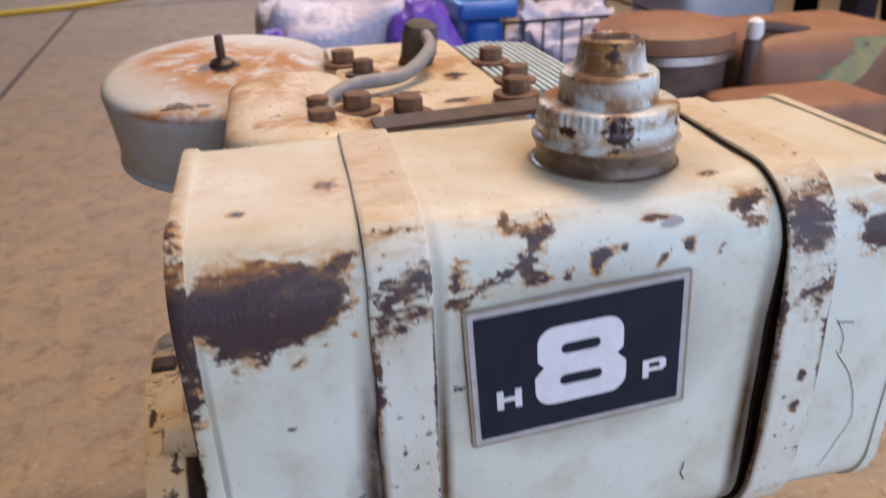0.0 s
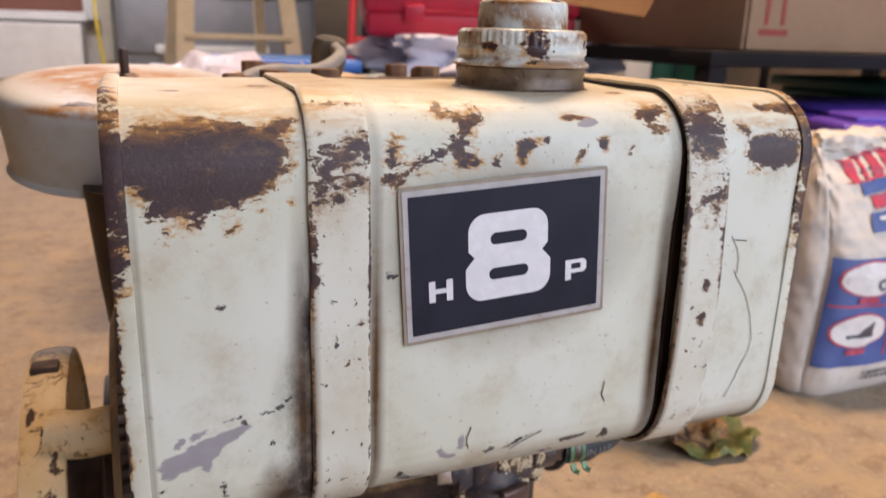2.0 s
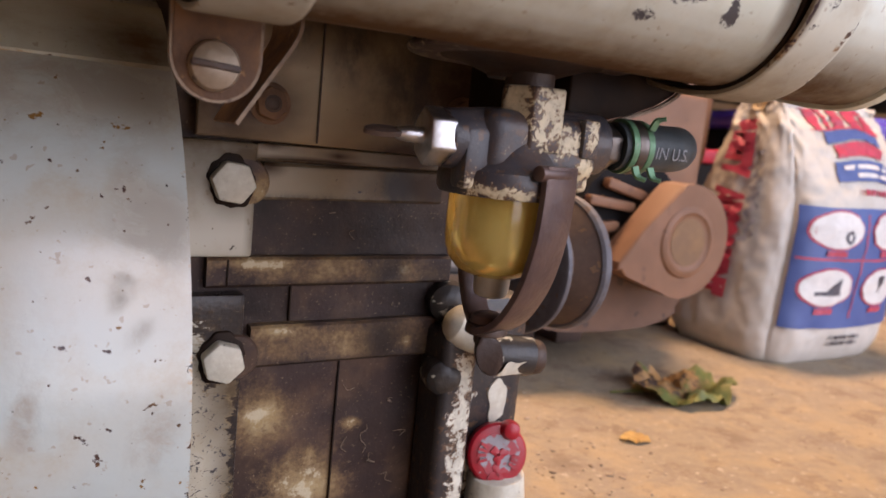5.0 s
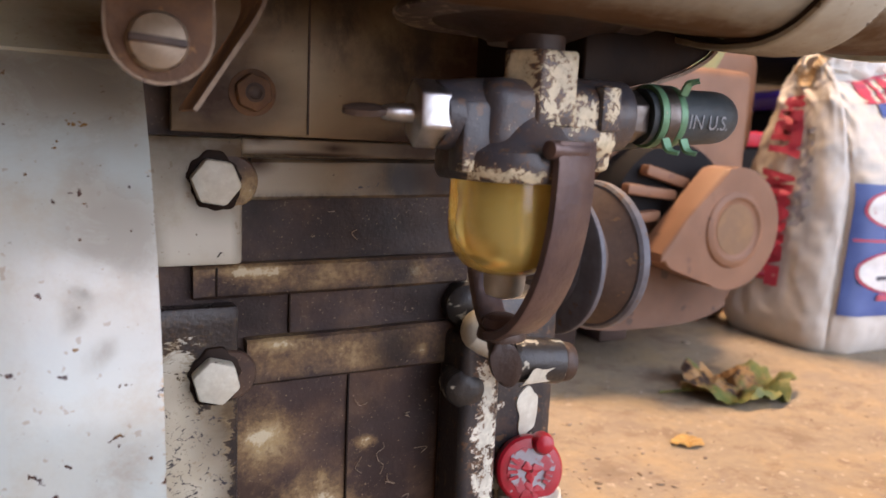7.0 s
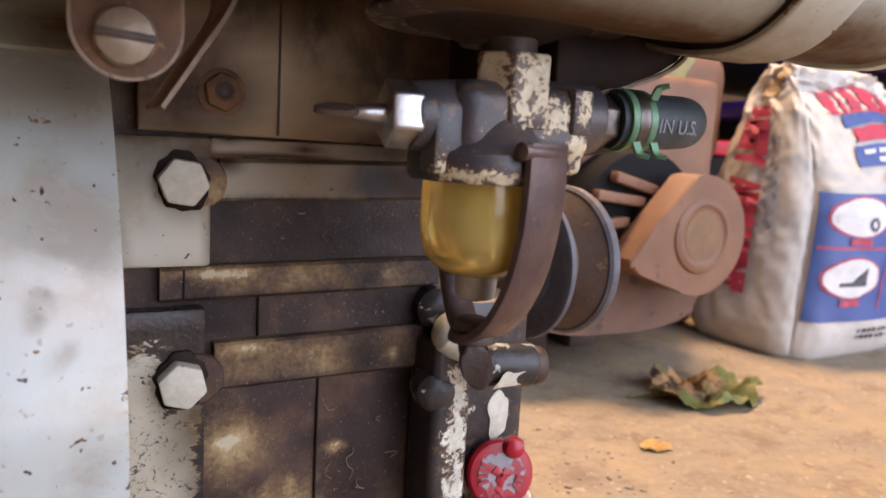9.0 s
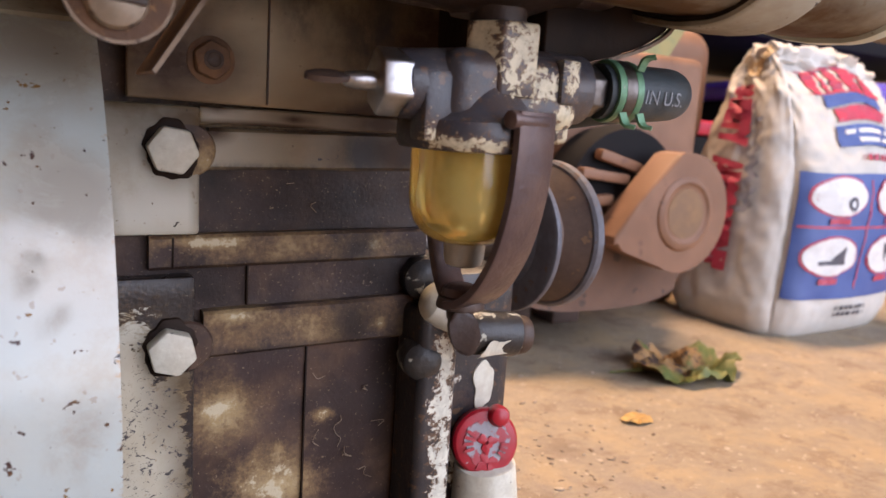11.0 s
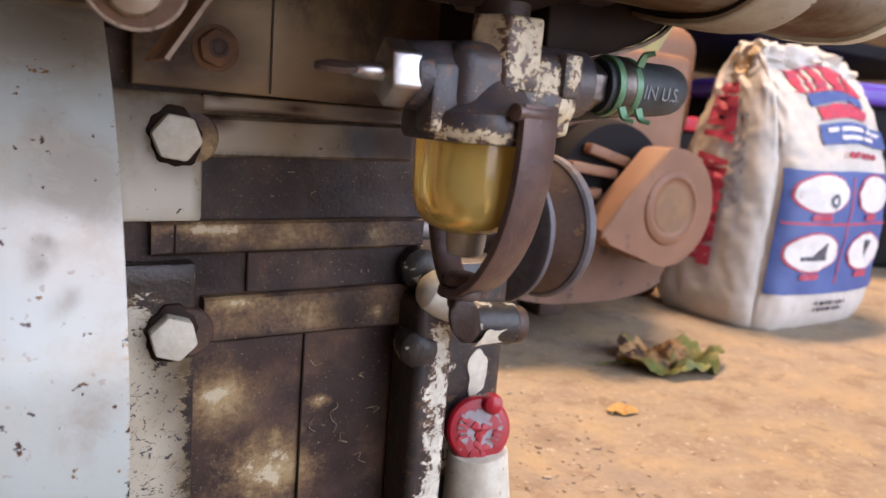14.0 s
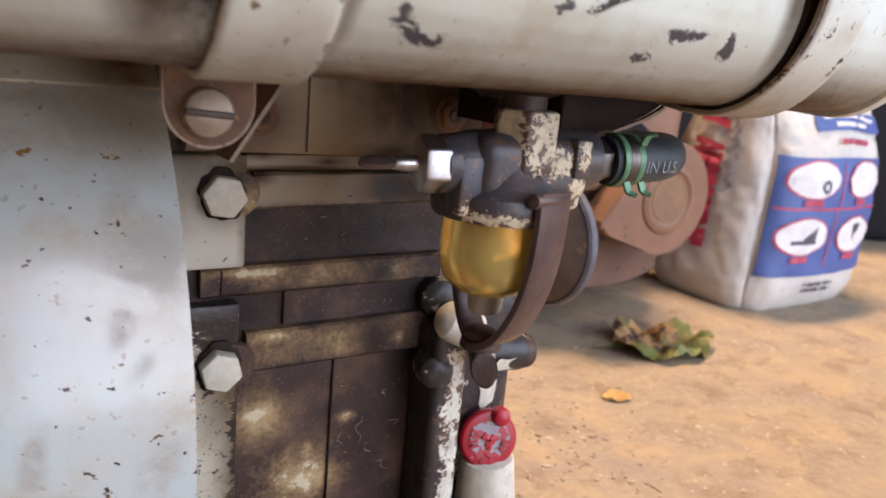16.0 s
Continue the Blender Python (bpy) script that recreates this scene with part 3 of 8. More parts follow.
sheet("ceiling", (0.5, 2.5, 2.65), (7.6, 8.3, 0.1), CEILM, "plain pale garage ceiling")
# unseen door side behind the camera; its left jamb dims the tank's left end
sheet("wall_south_1", (-1.615, -1.25, 1.3), (3.07, 0.1, 2.6), PLYWOOD, "unseen wall beside the open garage door, placed to shape its light")
sheet("wall_south_2", (3.72, -1.25, 1.3), (0.84, 0.1, 2.6), PLYWOOD, "unseen wall beside the open garage door, placed to shape its light")
sheet("wall_south_3", (1.61, -1.25, 2.40), (3.38, 0.1, 0.4), PLYWOOD, "unseen lintel over the open garage door")
bm = bmesh.new()
box(bm, (0, 0, -0.05), (80, 80, 0.06))
part("ground", bm, CONCRETE, None, "pale ground outside the garage", 0, "structure").location.z = -0.03


# ---- the engine ----
engine = thing("stationary_engine", "old cream-painted eight horsepower petrol engine with rust patches", "engine", at=(0.03, 0.18, 0))


def around(grow=0.0, n=9):
    """The tank's outline in (y, z), clockwise from the front's foot, grown outwards."""
    out = []
    for cy, cz, r, a0 in ((0.027, Z0 + 0.027, 0.027, 270), (0.024, Z1 - 0.024, 0.024, 180), (DEEP - 0.022, Z1 - 0.022, 0.022, 90), (DEEP - 0.089, Z0 + 0.089, 0.089, 0)):
        for k in range(n + 1):
            a = radians(a0 - 90 * k / n)
            out.append((cy + (r + grow) * math.cos(a), cz + (r + grow) * math.sin(a)))
    return out


def resampled(loop, gap):
    pts = [Vector((0, *p)) for p in loop] + [Vector((0, *loop[0]))]
    out = []
    for a, b in zip(pts, pts[1:]):
        k = max(1, round((b - a).length / gap))
        out += [a.lerp(b, i / k) for i in range(k)]
    return out


def dent(p):
    """Shallow hammering and waves of the old sheet metal."""
    return 0.0007 * noise.noise(p * 22) + 0.00025 * noise.noise(p * 75)


def tank_shell():
    bm = bmesh.new()
    loop = resampled(around(), 0.0013)
    nx = 200
    rings = []
    for i in range(nx + 1):
        x = X0 + 0.002 + (X1 - X0 - 0.004) * i / nx
        rings.append([bm.verts.new((x, p.y + dent(Vector((x, p.y, p.z))), p.z + dent(Vector((x, p.y + 3, p.z))))) for p in loop])
    k = len(loop)
    for a, b in zip(rings, rings[1:]):
        for i in range(k):
            bm.faces.new((a[i], a[(i + 1) % k], b[(i + 1) % k], b[i]))
    return bm


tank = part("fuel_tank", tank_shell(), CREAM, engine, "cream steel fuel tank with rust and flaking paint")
RUST_LEFT = [(-0.0841, 0.3566), (-0.0781, 0.3570), (-0.0709, 0.3577), (-0.0629, 0.3577), (-0.0554, 0.3578), (-0.0470, 0.3570), (-0.0380, 0.3571), (-0.0381, 0.3535), (-0.0423, 0.3513), (-0.0414, 0.3474), (-0.0409, 0.3443), (-0.0437, 0.3408), (-0.0457, 0.3367), (-0.0493, 0.3344),
             (-0.0554, 0.3322), (-0.0608, 0.3291), (-0.0654, 0.3272), (-0.0701, 0.3299), (-0.0746, 0.3305), (-0.0779, 0.3323), (-0.0808, 0.3349), (-0.0827, 0.3371), (-0.0839, 0.3405), (-0.0845, 0.3450), (-0.0846, 0.3504)]
RUST_MIDDLE = [(-0.0102, 0.3430), (-0.0065, 0.3519), (-0.0043, 0.3490), (-0.0055, 0.3442), (-0.0013, 0.3425), (0.0008, 0.3456), (0.0053, 0.3464), (0.0117, 0.3509), (0.0158, 0.3543), (0.0106, 0.3594), (0.0140, 0.3628), (0.0188, 0.3599), (0.0241, 0.3660), (0.0245, 0.3612), (0.0266, 0.3582),
               (0.0241, 0.3531), (0.0214, 0.3510), (0.0209, 0.3475), (0.0233, 0.3425), (0.0217, 0.3400), (0.0151, 0.3400), (0.0128, 0.3442), (0.0080, 0.3419), (0.0056, 0.3424), (0.0017, 0.3382), (-0.0042, 0.3362), (-0.0091, 0.3378)]
RUST_RIGHT = [(0.0867, 0.3621), (0.0948, 0.3626), (0.1034, 0.3631), (0.1016, 0.3580), (0.0955, 0.3560), (0.0986, 0.3532), (0.0951, 0.3494), (0.0924, 0.3525), (0.0897, 0.3548), (0.0855, 0.3568)]
RUST_END = [(0.1328, 0.3541), (0.1361, 0.3507), (0.1425, 0.3499), (0.1485, 0.3501), (0.1618, 0.3508), (0.1616, 0.3438), (0.1593, 0.3373), (0.1528, 0.3350), (0.1398, 0.3362), (0.1330, 0.3409), (0.1367, 0.3428), (0.1342, 0.3477)]
RUST_SMALL = [[(-0.0653, 0.3244), (-0.0642, 0.3250), (-0.0630, 0.3244), (-0.0642, 0.3237)], [(-0.0588, 0.3248), (-0.0571, 0.3258), (-0.0555, 0.3248), (-0.0571, 0.3238)], [(-0.0463, 0.3286), (-0.0453, 0.3298), (-0.0443, 0.3286), (-0.0453, 0.3275)], [(-0.0558, 0.3263), (-0.0550, 0.3269), (-0.0543, 0.3263), (-0.0550, 0.3258)], [(-0.0760, 0.3244), (-0.0754, 0.3280), (-0.0747, 0.3244), (-0.0754, 0.3208)], [(-0.0493, 0.3301), (-0.0480, 0.3309), (-0.0467, 0.3301), (-0.0480, 0.3293)], [(0.0272, 0.3446), (0.0304, 0.3445), (0.0308, 0.3404), (0.0275, 0.3402)], [(0.0370, 0.3498), (0.0407, 0.3506), (0.0443, 0.3491), (0.0434, 0.3464), (0.0407, 0.3446), (0.0389, 0.3414), (0.0362, 0.3421)],
              [(0.0608, 0.3456), (0.0642, 0.3470), (0.0616, 0.3420), (0.0582, 0.3396), (0.0586, 0.3426)], [(0.0679, 0.3485), (0.0718, 0.3496), (0.0720, 0.3448), (0.0684, 0.3442)], [(0.1451, 0.3641), (0.1549, 0.3648), (0.1640, 0.3630), (0.1633, 0.3585), (0.1560, 0.3574), (0.1449, 0.3597)],
              [(0.0474, 0.3496), (0.0490, 0.3498), (0.0489, 0.3482), (0.0475, 0.3482)], [(0.0804, 0.3452), (0.0822, 0.3458), (0.0818, 0.3434), (0.0805, 0.3432)], [(-0.0402, 0.3345), (-0.0388, 0.3348), (-0.0388, 0.3330), (-0.0400, 0.3330)]]
CHIPS = [[(-0.0051, 0.2286), (-0.0032, 0.2292), (-0.0026, 0.2325), (-0.0010, 0.2301), (-0.0007, 0.2280), (0.0048, 0.2263), (0.0087, 0.2256), (0.0063, 0.2244), (-0.0006, 0.2253)], [(0.0619, 0.2320), (0.0657, 0.2334), (0.0766, 0.2330), (0.0695, 0.2314), (0.0646, 0.2305)],
         [(0.0300, 0.2345), (0.0328, 0.2363), (0.0342, 0.2339), (0.0308, 0.2333)], [(0.0378, 0.2340), (0.0432, 0.2374), (0.0495, 0.2390), (0.0424, 0.2352)], [(0.0556, 0.2273), (0.0600, 0.2280), (0.0621, 0.2265), (0.0574, 0.2259)], [(0.0816, 0.2293), (0.0834, 0.2352), (0.0860, 0.2308), (0.0856, 0.2274)],
         [(-0.0859, 0.2377), (-0.0813, 0.2434), (-0.0802, 0.2437), (-0.0839, 0.2384)], [(-0.0576, 0.2648), (-0.0561, 0.2650), (-0.0562, 0.2638), (-0.0574, 0.2638)], [(-0.0522, 0.2636), (-0.0445, 0.2657), (-0.0404, 0.2693), (-0.0409, 0.2681), (-0.0444, 0.2650)], [(-0.0477, 0.2536), (-0.0465, 0.2534), (-0.0470, 0.2520), (-0.0481, 0.2524)], [(-0.0622, 0.3023), (-0.0600, 0.3023), (-0.0600, 0.3005), (-0.0622, 0.3005)], [(-0.0565, 0.2630), (-0.0550, 0.2630), (-0.0552, 0.2612), (-0.0565, 0.2612)], [(-0.0640, 0.2420), (-0.0628, 0.2418), (-0.0620, 0.2363), (-0.0632, 0.2363)], [(-0.0090, 0.3070), (-0.0052, 0.3074), (-0.0060, 0.3058), (-0.0088, 0.3056)]]
field(tank, "wear", [(-0.0405, 0.047, Z1, 0.006, 0.006, 0.004), (-0.07, 0.03, Z1, 0.003, 0.002, 0.004), (0.086, 0.02, Z1, 0.004, 0.002, 0.004), (0.0610, 0.0060, 0.3560, 0.0050, 0.004, 0.0009), (0.0105, 0.0105, 0.3600, 0.0022, 0.004, 0.0016)])
flaked(tank, "wear", [RUST_RIGHT, RUST_END], 0.0056)
flaked(tank, "wear", [RUST_LEFT], 0.0090, 0.44)
flaked(tank, "wear", [RUST_MIDDLE], 0.0070, 0.20)
flaked(tank, "wear", RUST_SMALL, 0.0030)
field(tank, "chips", [(9, 9, 9, 1, 1, 1)])
flaked(tank, "chips", CHIPS, 0.0020, 0.62)
field(tank, "ochre", [(-0.060, 0.004, 0.3560, 0.034, 0.010, 0.0050), (-0.046, 0.003, 0.3500, 0.012, 0.010, 0.0022), (-0.062, 0.008, 0.3575, 0.030, 0.008, 0.0045), (-0.048, 0.006, 0.3540, 0.012, 0.008, 0.0040), (-0.072, 0.006, 0.3535, 0.014, 0.008, 0.0030), (0.018, 0.010, 0.3600, 0.014, 0.008, 0.0040), (0.094, 0.010, 0.3600, 0.014, 0.008, 0.0030), (0.150, 0.008, 0.3590, 0.016, 0.008, 0.0040), (0.146, 0.004, 0.3535, 0.012, 0.008, 0.0025), (0.060, 0.006, 0.3570, 0.006, 0.006, 0.0014), (-0.042, 0.040, Z1, 0.009, 0.014, 0.004), (0.000, 0.012, 0.3610, 0.006, 0.006, 0.002)])
field(tank, "scrape", [(0.066, 0.005, 0.3545, 0.004, 0.02, 0.0018)])
flaked(tank, "scrape", [[(-0.0832, 0.2508), (-0.0794, 0.2534), (-0.0741, 0.2553), (-0.0685, 0.2581), (-0.0637, 0.2593), (-0.0577, 0.2612), (-0.0532, 0.2617), (-0.0580, 0.2572), (-0.0625, 0.2545), (-0.0643, 0.2519), (-0.0658, 0.2507), (-0.0665, 0.2477), (-0.0683, 0.2471), (-0.0695, 0.2497), (-0.0736, 0.2489), (-0.0780, 0.2467), (-0.0814, 0.2475)], [(-0.0771, 0.2577), (-0.0748, 0.2591), (-0.0746, 0.2586), (-0.0766, 0.2574)], [(-0.0718, 0.2596), (-0.0666, 0.2619), (-0.0664, 0.2612), (-0.0714, 0.2589)], [(-0.0627, 0.2622), (-0.0617, 0.2636), (-0.0585, 0.2641), (-0.0581, 0.2631), (-0.0613, 0.2619)], [(-0.0468, 0.2710), (-0.0445, 0.2722), (-0.0443, 0.2713), (-0.0464, 0.2706)], [(0.0109, 0.2394), (0.0138, 0.2375), (0.0176, 0.2362), (0.0196, 0.2341), (0.0161, 0.2333), (0.0120, 0.2354)], [(0.0192, 0.2450), (0.0208, 0.2449), (0.0205, 0.2383), (0.0189, 0.2385)]], 0.0040)
field(tank, "oil", [(-0.0350, 0, 0.285, 0.0034, 0.05, 0.032), (-0.0352, 0, 0.254, 0.0100, 0.05, 0.036), (-0.0355, 0, 0.234, 0.0130, 0.05, 0.022)])
# dirt, with shade painted in on the underside and beside the second strap
field(tank, "grime_shade", [(-0.0430, 0, 0.230, 0.010, 0.06, 0.014), (0.03, 0.075, Z0 - 0.004, 0.55, 0.090, 0.022), (-0.06, 0.060, Z0, 0.06, 0.06, 0.016), (0.03, 0.030, Z0, 0.55, 0.040, 0.0092),
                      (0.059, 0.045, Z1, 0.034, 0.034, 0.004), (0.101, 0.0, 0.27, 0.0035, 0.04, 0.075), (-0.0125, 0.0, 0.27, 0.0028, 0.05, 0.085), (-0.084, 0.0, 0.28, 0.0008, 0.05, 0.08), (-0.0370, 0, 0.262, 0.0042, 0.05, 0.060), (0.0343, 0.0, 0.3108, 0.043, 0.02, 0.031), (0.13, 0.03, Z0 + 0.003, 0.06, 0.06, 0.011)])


def swept_loop(bm, loops):
    """Skins closed loops of the same length; caps the last."""
    k = len(loops[0])
    vs = [[bm.verts.new(p) for p in loop] for loop in loops]
    for a, b in zip(vs, vs[1:]):
        for i in range(k):
            bm.faces.new((a[i], a[(i + 1) % k], b[(i + 1) % k], b[i]))
    return vs


def outline_at(x, grow, n=14):
    """The tank's outline at x as points, the flat sides cut into short runs."""
    loop = around(grow, n)
    out = []
    for i, p in enumerate(loop):
        q = loop[(i + 1) % len(loop)]
        cut = 44 if (i + 1) % (n + 1) == 0 else 1
        for j in range(cut):
            out.append(Vector((x, p[0] + (q[0] - p[0]) * j / cut, p[1] + (q[1] - p[1]) * j / cut)))
    return out


for x, out in ((X0, -1), (X1, 1)):
    bm = bmesh.new()
    rows = [(0.0058, -0.0004), (0.0055, 0.0011), (0.0014, 0.0013), (0.0002, 0.0006), (0.0004, -0.0012), (0.0026, -0.0024), (0.0030, -0.010)]
    rings = swept_loop(bm, [outline_at(x - out * dx, g) for dx, g in rows])
    bm.faces.new(rings[-1])
    ob = part("end_cap", bm, CREAM, tank, "rolled end of the tank, rusted along its edge")
    field(ob, "wear", [(x, 0.003, 0.340, 0.02, 0.02, 0.024), (x, 0.000, 0.318, 0.006, 0.01, 0.012), (x + out * 0.0005, 0.0, 0.30, 0.0018, 0.01, 0.05), (x + out * 0.001, 0.0, 0.26, 0.0020, 0.01, 0.07), (x, 0.02, Z1, 0.006, 0.010, 0.004)])
    field(ob, "ochre", [(x, 0.006, 0.3575, 0.02, 0.014, 0.0055), (x, 0.05, Z1, 0.004, 0.06, 0.003)])
    field(ob, "scrape", [(9, 9, 9, 1, 1, 1)])


def strap(name, xa, xb, lift, slant, rust, spots=(), slack=0.0):
    """A flat steel strap round the tank, lifted a little off it."""
    bm = bmesh.new()
    edge = [(xa, lift), (xa, lift + 0.0011), (xa + 0.0006, lift + 0.0015), *[(xa + (xb - xa) * k / 12, lift + 0.0015) for k in range(1, 12)], (xb - 0.0006, lift + 0.0015), (xb, lift + 0.0011), (xb, lift)]
    loops = []
    for x, g in edge:
        pts = outline_at(x, g, 18)
        loops.append([Vector((p.x + slant * p.y / DEEP + 0.0004 * noise.noise(p * 40), p.y - slack * max(0.0, 1 - p.y / 0.03) * math.sin(math.pi * min(1, max(0, (0.352 - p.z) / 0.13))), p.z)) for p in pts])
    swept_loop(bm, loops + [loops[0]])
    bmesh.ops.remove_doubles(bm, verts=bm.verts, dist=1e-6)
    ob = part(name, bm, STRAP, engine, "rusty cream steel strap round the fuel tank")
    edge = xa + 0.0003
    field(ob, "wear", [(edge, 0.0, 0.315, 0.0012, 0.02, 0.018), (edge, 0.0, 0.250, 0.0005, 0.02, 0.03), (xb - 0.0003, 0.0, 0.31, 0.0007, 0.02, 0.03), *spots])
    flaked(ob, "wear", rust, 0.0150, 0.31)
    field(ob, "ochre", [((xa + xb) / 2, 0.010, 0.3600, 0.016, 0.012, 0.0060), ((xa + xb) / 2, 0.05, Z1, 0.014, 0.05, 0.004)])
    field(ob, "scrape", [(9, 9, 9, 1, 1, 1)])
    rng = random.Random(int(abs(xa) * 1e4))
    field(ob, "chips", [(rng.uniform(xa + 0.002, xb - 0.001), 0.0, rng.uniform(0.228, 0.338), rng.uniform(0.0008, 0.0020), 0.02, rng.uniform(0.0007, 0.0018)) for _ in range(16)] + [(xb - 0.0003, 0.0, 0.222 + 0.011 * k, 0.0008, 0.03, 0.004) for k in range(10)])
    # dirt and painted shade browning the strap's underside
    field(ob, "grime_shade", [((xa + xb) / 2, 0.075, Z0 - 0.003, 0.04, 0.08, 0.020), (xa, 0.0, 0.26, 0.002, 0.04, 0.06)])
    return ob


strap("tank_strap", -0.0342, -0.0148, 0.0006, 0.004, [[(-0.0340, 0.3488), (-0.0288, 0.3504), (-0.0222, 0.3491), (-0.0158, 0.3498), (-0.0163, 0.3441), (-0.0201, 0.3430), (-0.0174, 0.3409), (-0.0211, 0.3398), (-0.0249, 0.3370), (-0.0280, 0.3350), (-0.0292, 0.3306), (-0.0312, 0.3285), (-0.0345, 0.3330), (-0.0350, 0.3436)]],
      [(-0.0328, 0.0, 0.3180, 0.0016, 0.02, 0.010), (-0.0322, 0.0, 0.3080, 0.0010, 0.02, 0.004), (-0.0205, 0.0, 0.3170, 0.0010, 0.02, 0.0012), (-0.025, 0.014, 0.3610, 0.009, 0.006, 0.0008), (-0.018, 0.0, 0.2920, 0.0018, 0.02, 0.0014)])
strap("tank_strap", 0.1045, 0.1235, 0.0016, 0.006, [[(0.1050, 0.3592), (0.1134, 0.3601), (0.1260, 0.3620), (0.1262, 0.3580), (0.1195, 0.3551), (0.1225, 0.3526), (0.1222, 0.3472), (0.1196, 0.3433), (0.1187, 0.3379), (0.1129, 0.3401), (0.1097, 0.3413), (0.1078, 0.3377), (0.1030, 0.3369), (0.1030, 0.3505)], [(0.1130, 0.3259), (0.1190, 0.3304), (0.1225, 0.3300), (0.1222, 0.3232), (0.1185, 0.3196)]],
      [(0.1162, 0.0, 0.2935, 0.0020, 0.02, 0.0028), (0.1160, 0.0, 0.2805, 0.0020, 0.02, 0.0028), (0.1225, 0.0, 0.310, 0.0010, 0.02, 0.014), (0.1215, 0.0, 0.2300, 0.0012, 0.02, 0.003)], 0.0040)

# black strip put in for the shaded gap along the second strap's edge
bm = bmesh.new()
loops = []
for x, g in ((0.1040, 0.0002), (0.1040, 0.0009), (0.1044, 0.0013), (0.1080, 0.0014), (0.1080, 0.0002)):
    loops.append([Vector((p.x + 0.006 * p.y / DEEP + 0.0005 * math.sin(p.z * 34 + 1.0) + 0.0004 * noise.noise(p * 40), p.y, p.z)) for p in outline_at(x, g, 18)])
swept_loop(bm, loops + [loops[0]])
bmesh.ops.remove_doubles(bm, verts=bm.verts, dist=1e-6)
part("strap_liner", bm, SADDLE, engine, "black strip standing in for the shaded gap under the strap's edge")


# the decal, a few degrees askew
def decal():
    a = radians(3.45)
    u, v = Vector((math.cos(a), 0, math.sin(a))), Vector((-math.sin(a), 0, math.cos(a)))
    c = Vector((0.0343, -0.0008, 0.3108))
    at = lambda px, pz, lift: c + u * px + v * pz + Vector((0, -lift, 0))  # noqa: E731
    bm = bmesh.new()
    plate(bm, rounded(0.0776, 0.0541, 0.0012), at(0, 0, 0.0001), u, v, 0.0002)
    part("decal_border", bm, DECALGREY, tank, "grey border of the decal, browned at its rim")
    bm = bmesh.new()
    plate(bm, rounded(0.0752, 0.0517, 0.0006), at(0, 0, 0.0002), u, v, 0.0003)
    part("decal_rim", bm, DECALPALE, tank, "pale inner border of the decal")
    bm = bmesh.new()
    plate(bm, rounded(0.0713, 0.0476, 0.0002), at(0, 0, 0.0005), u, v, 0.0003)
    part("decal_field", bm, DECALBLACK, tank, "blue-black field of the decal")

    def glyph(name, outline, holes):
        data = bpy.data.curves.new(name, "CURVE")
        data.dimensions, data.fill_mode, data.extrude = "2D", "BOTH", 0.0001
        for loop in (outline, *holes):
            sp = data.splines.new("POLY")
            sp.points.add(len(loop) - 1)
            for q, (px, py) in zip(sp.points, loop):
                q.co = (px, py, 0, 1)
            sp.use_cyclic_u = True
        tmp = bpy.data.objects.new(name, data)
        me = bpy.data.meshes.new_from_object(tmp)
        bpy.data.objects.remove(tmp)
        bm = bmesh.new()
        bm.from_mesh(me)
        bpy.data.meshes.remove(me)
        for vert in bm.verts:
            px, py, pz = vert.co
            vert.co = at(px, py, 0.0010 + pz)
        part(name, bm, DECALWHITE, tank, "white character of the decal", 0)

    def move(loop, dx, dy):
        return [(x + dx, y + dy) for x, y in loop]

    # eight: a wide upper and lower bowl with a waist between
    low, high = rounded(0.0322, 0.0172, 0.0062, 8), rounded(0.0300, 0.0172, 0.0062, 8)
    low, high = move(low, 0, -0.0066), move(high, 0, 0.0066)
    top = sorted([p for p in high if p[1] >= 0.0041], key=lambda p: math.atan2(p[1] - 0.004, p[0]))
    bot = sorted([p for p in low if p[1] <= -0.0041], key=lambda p: math.atan2(p[1] + 0.004, p[0]))
    outline = [(0.0150, 0.0026), *[p for p in top], (-0.0150, 0.0026), (-0.0128, 0.0003), (-0.0161, -0.0034), *bot, (0.0161, -0.0034), (0.0128, 0.0003)]
    h1, h2 = move(rounded(0.0138, 0.0042, 0.0020, 6), 0, 0.0062), move(rounded(0.0150, 0.0042, 0.0020, 6), 0, -0.0062)
    glyph("digit_8", move(outline, -0.0002, 0.0003), [move(h1, -0.0002, 0.0003), move(h2, -0.0002, 0.0003)])
    w, h, s = 0.0043, 0.0037, 0.00115
    glyph("letter_H", move([(-w, -h), (-w + 2 * s, -h), (-w + 2 * s, -s * 0.7), (w - 2 * s, -s * 0.7), (w - 2 * s, -h), (w, -h), (w, h), (w - 2 * s, h), (w - 2 * s, s * 0.7), (-w + 2 * s, s * 0.7), (-w + 2 * s, h), (-w, h)], -0.0254, -0.0090), [])
    glyph("letter_P", move([(-w, -h), (-w + 2 * s, -h), (-w + 2 * s, -1.1 * s), (w - s, -1.1 * s), (w, -0.2 * s), (w, h - s), (w - s, h), (-w, h)], 0.0264, -0.0090), [move([(-w + 2 * s, 0.2 * s), (w - 2 * s, 0.2 * s), (w - 2 * s, h - 1.2 * s), (-w + 2 * s, h - 1.2 * s)], 0.0264, -0.0090)])


decal()


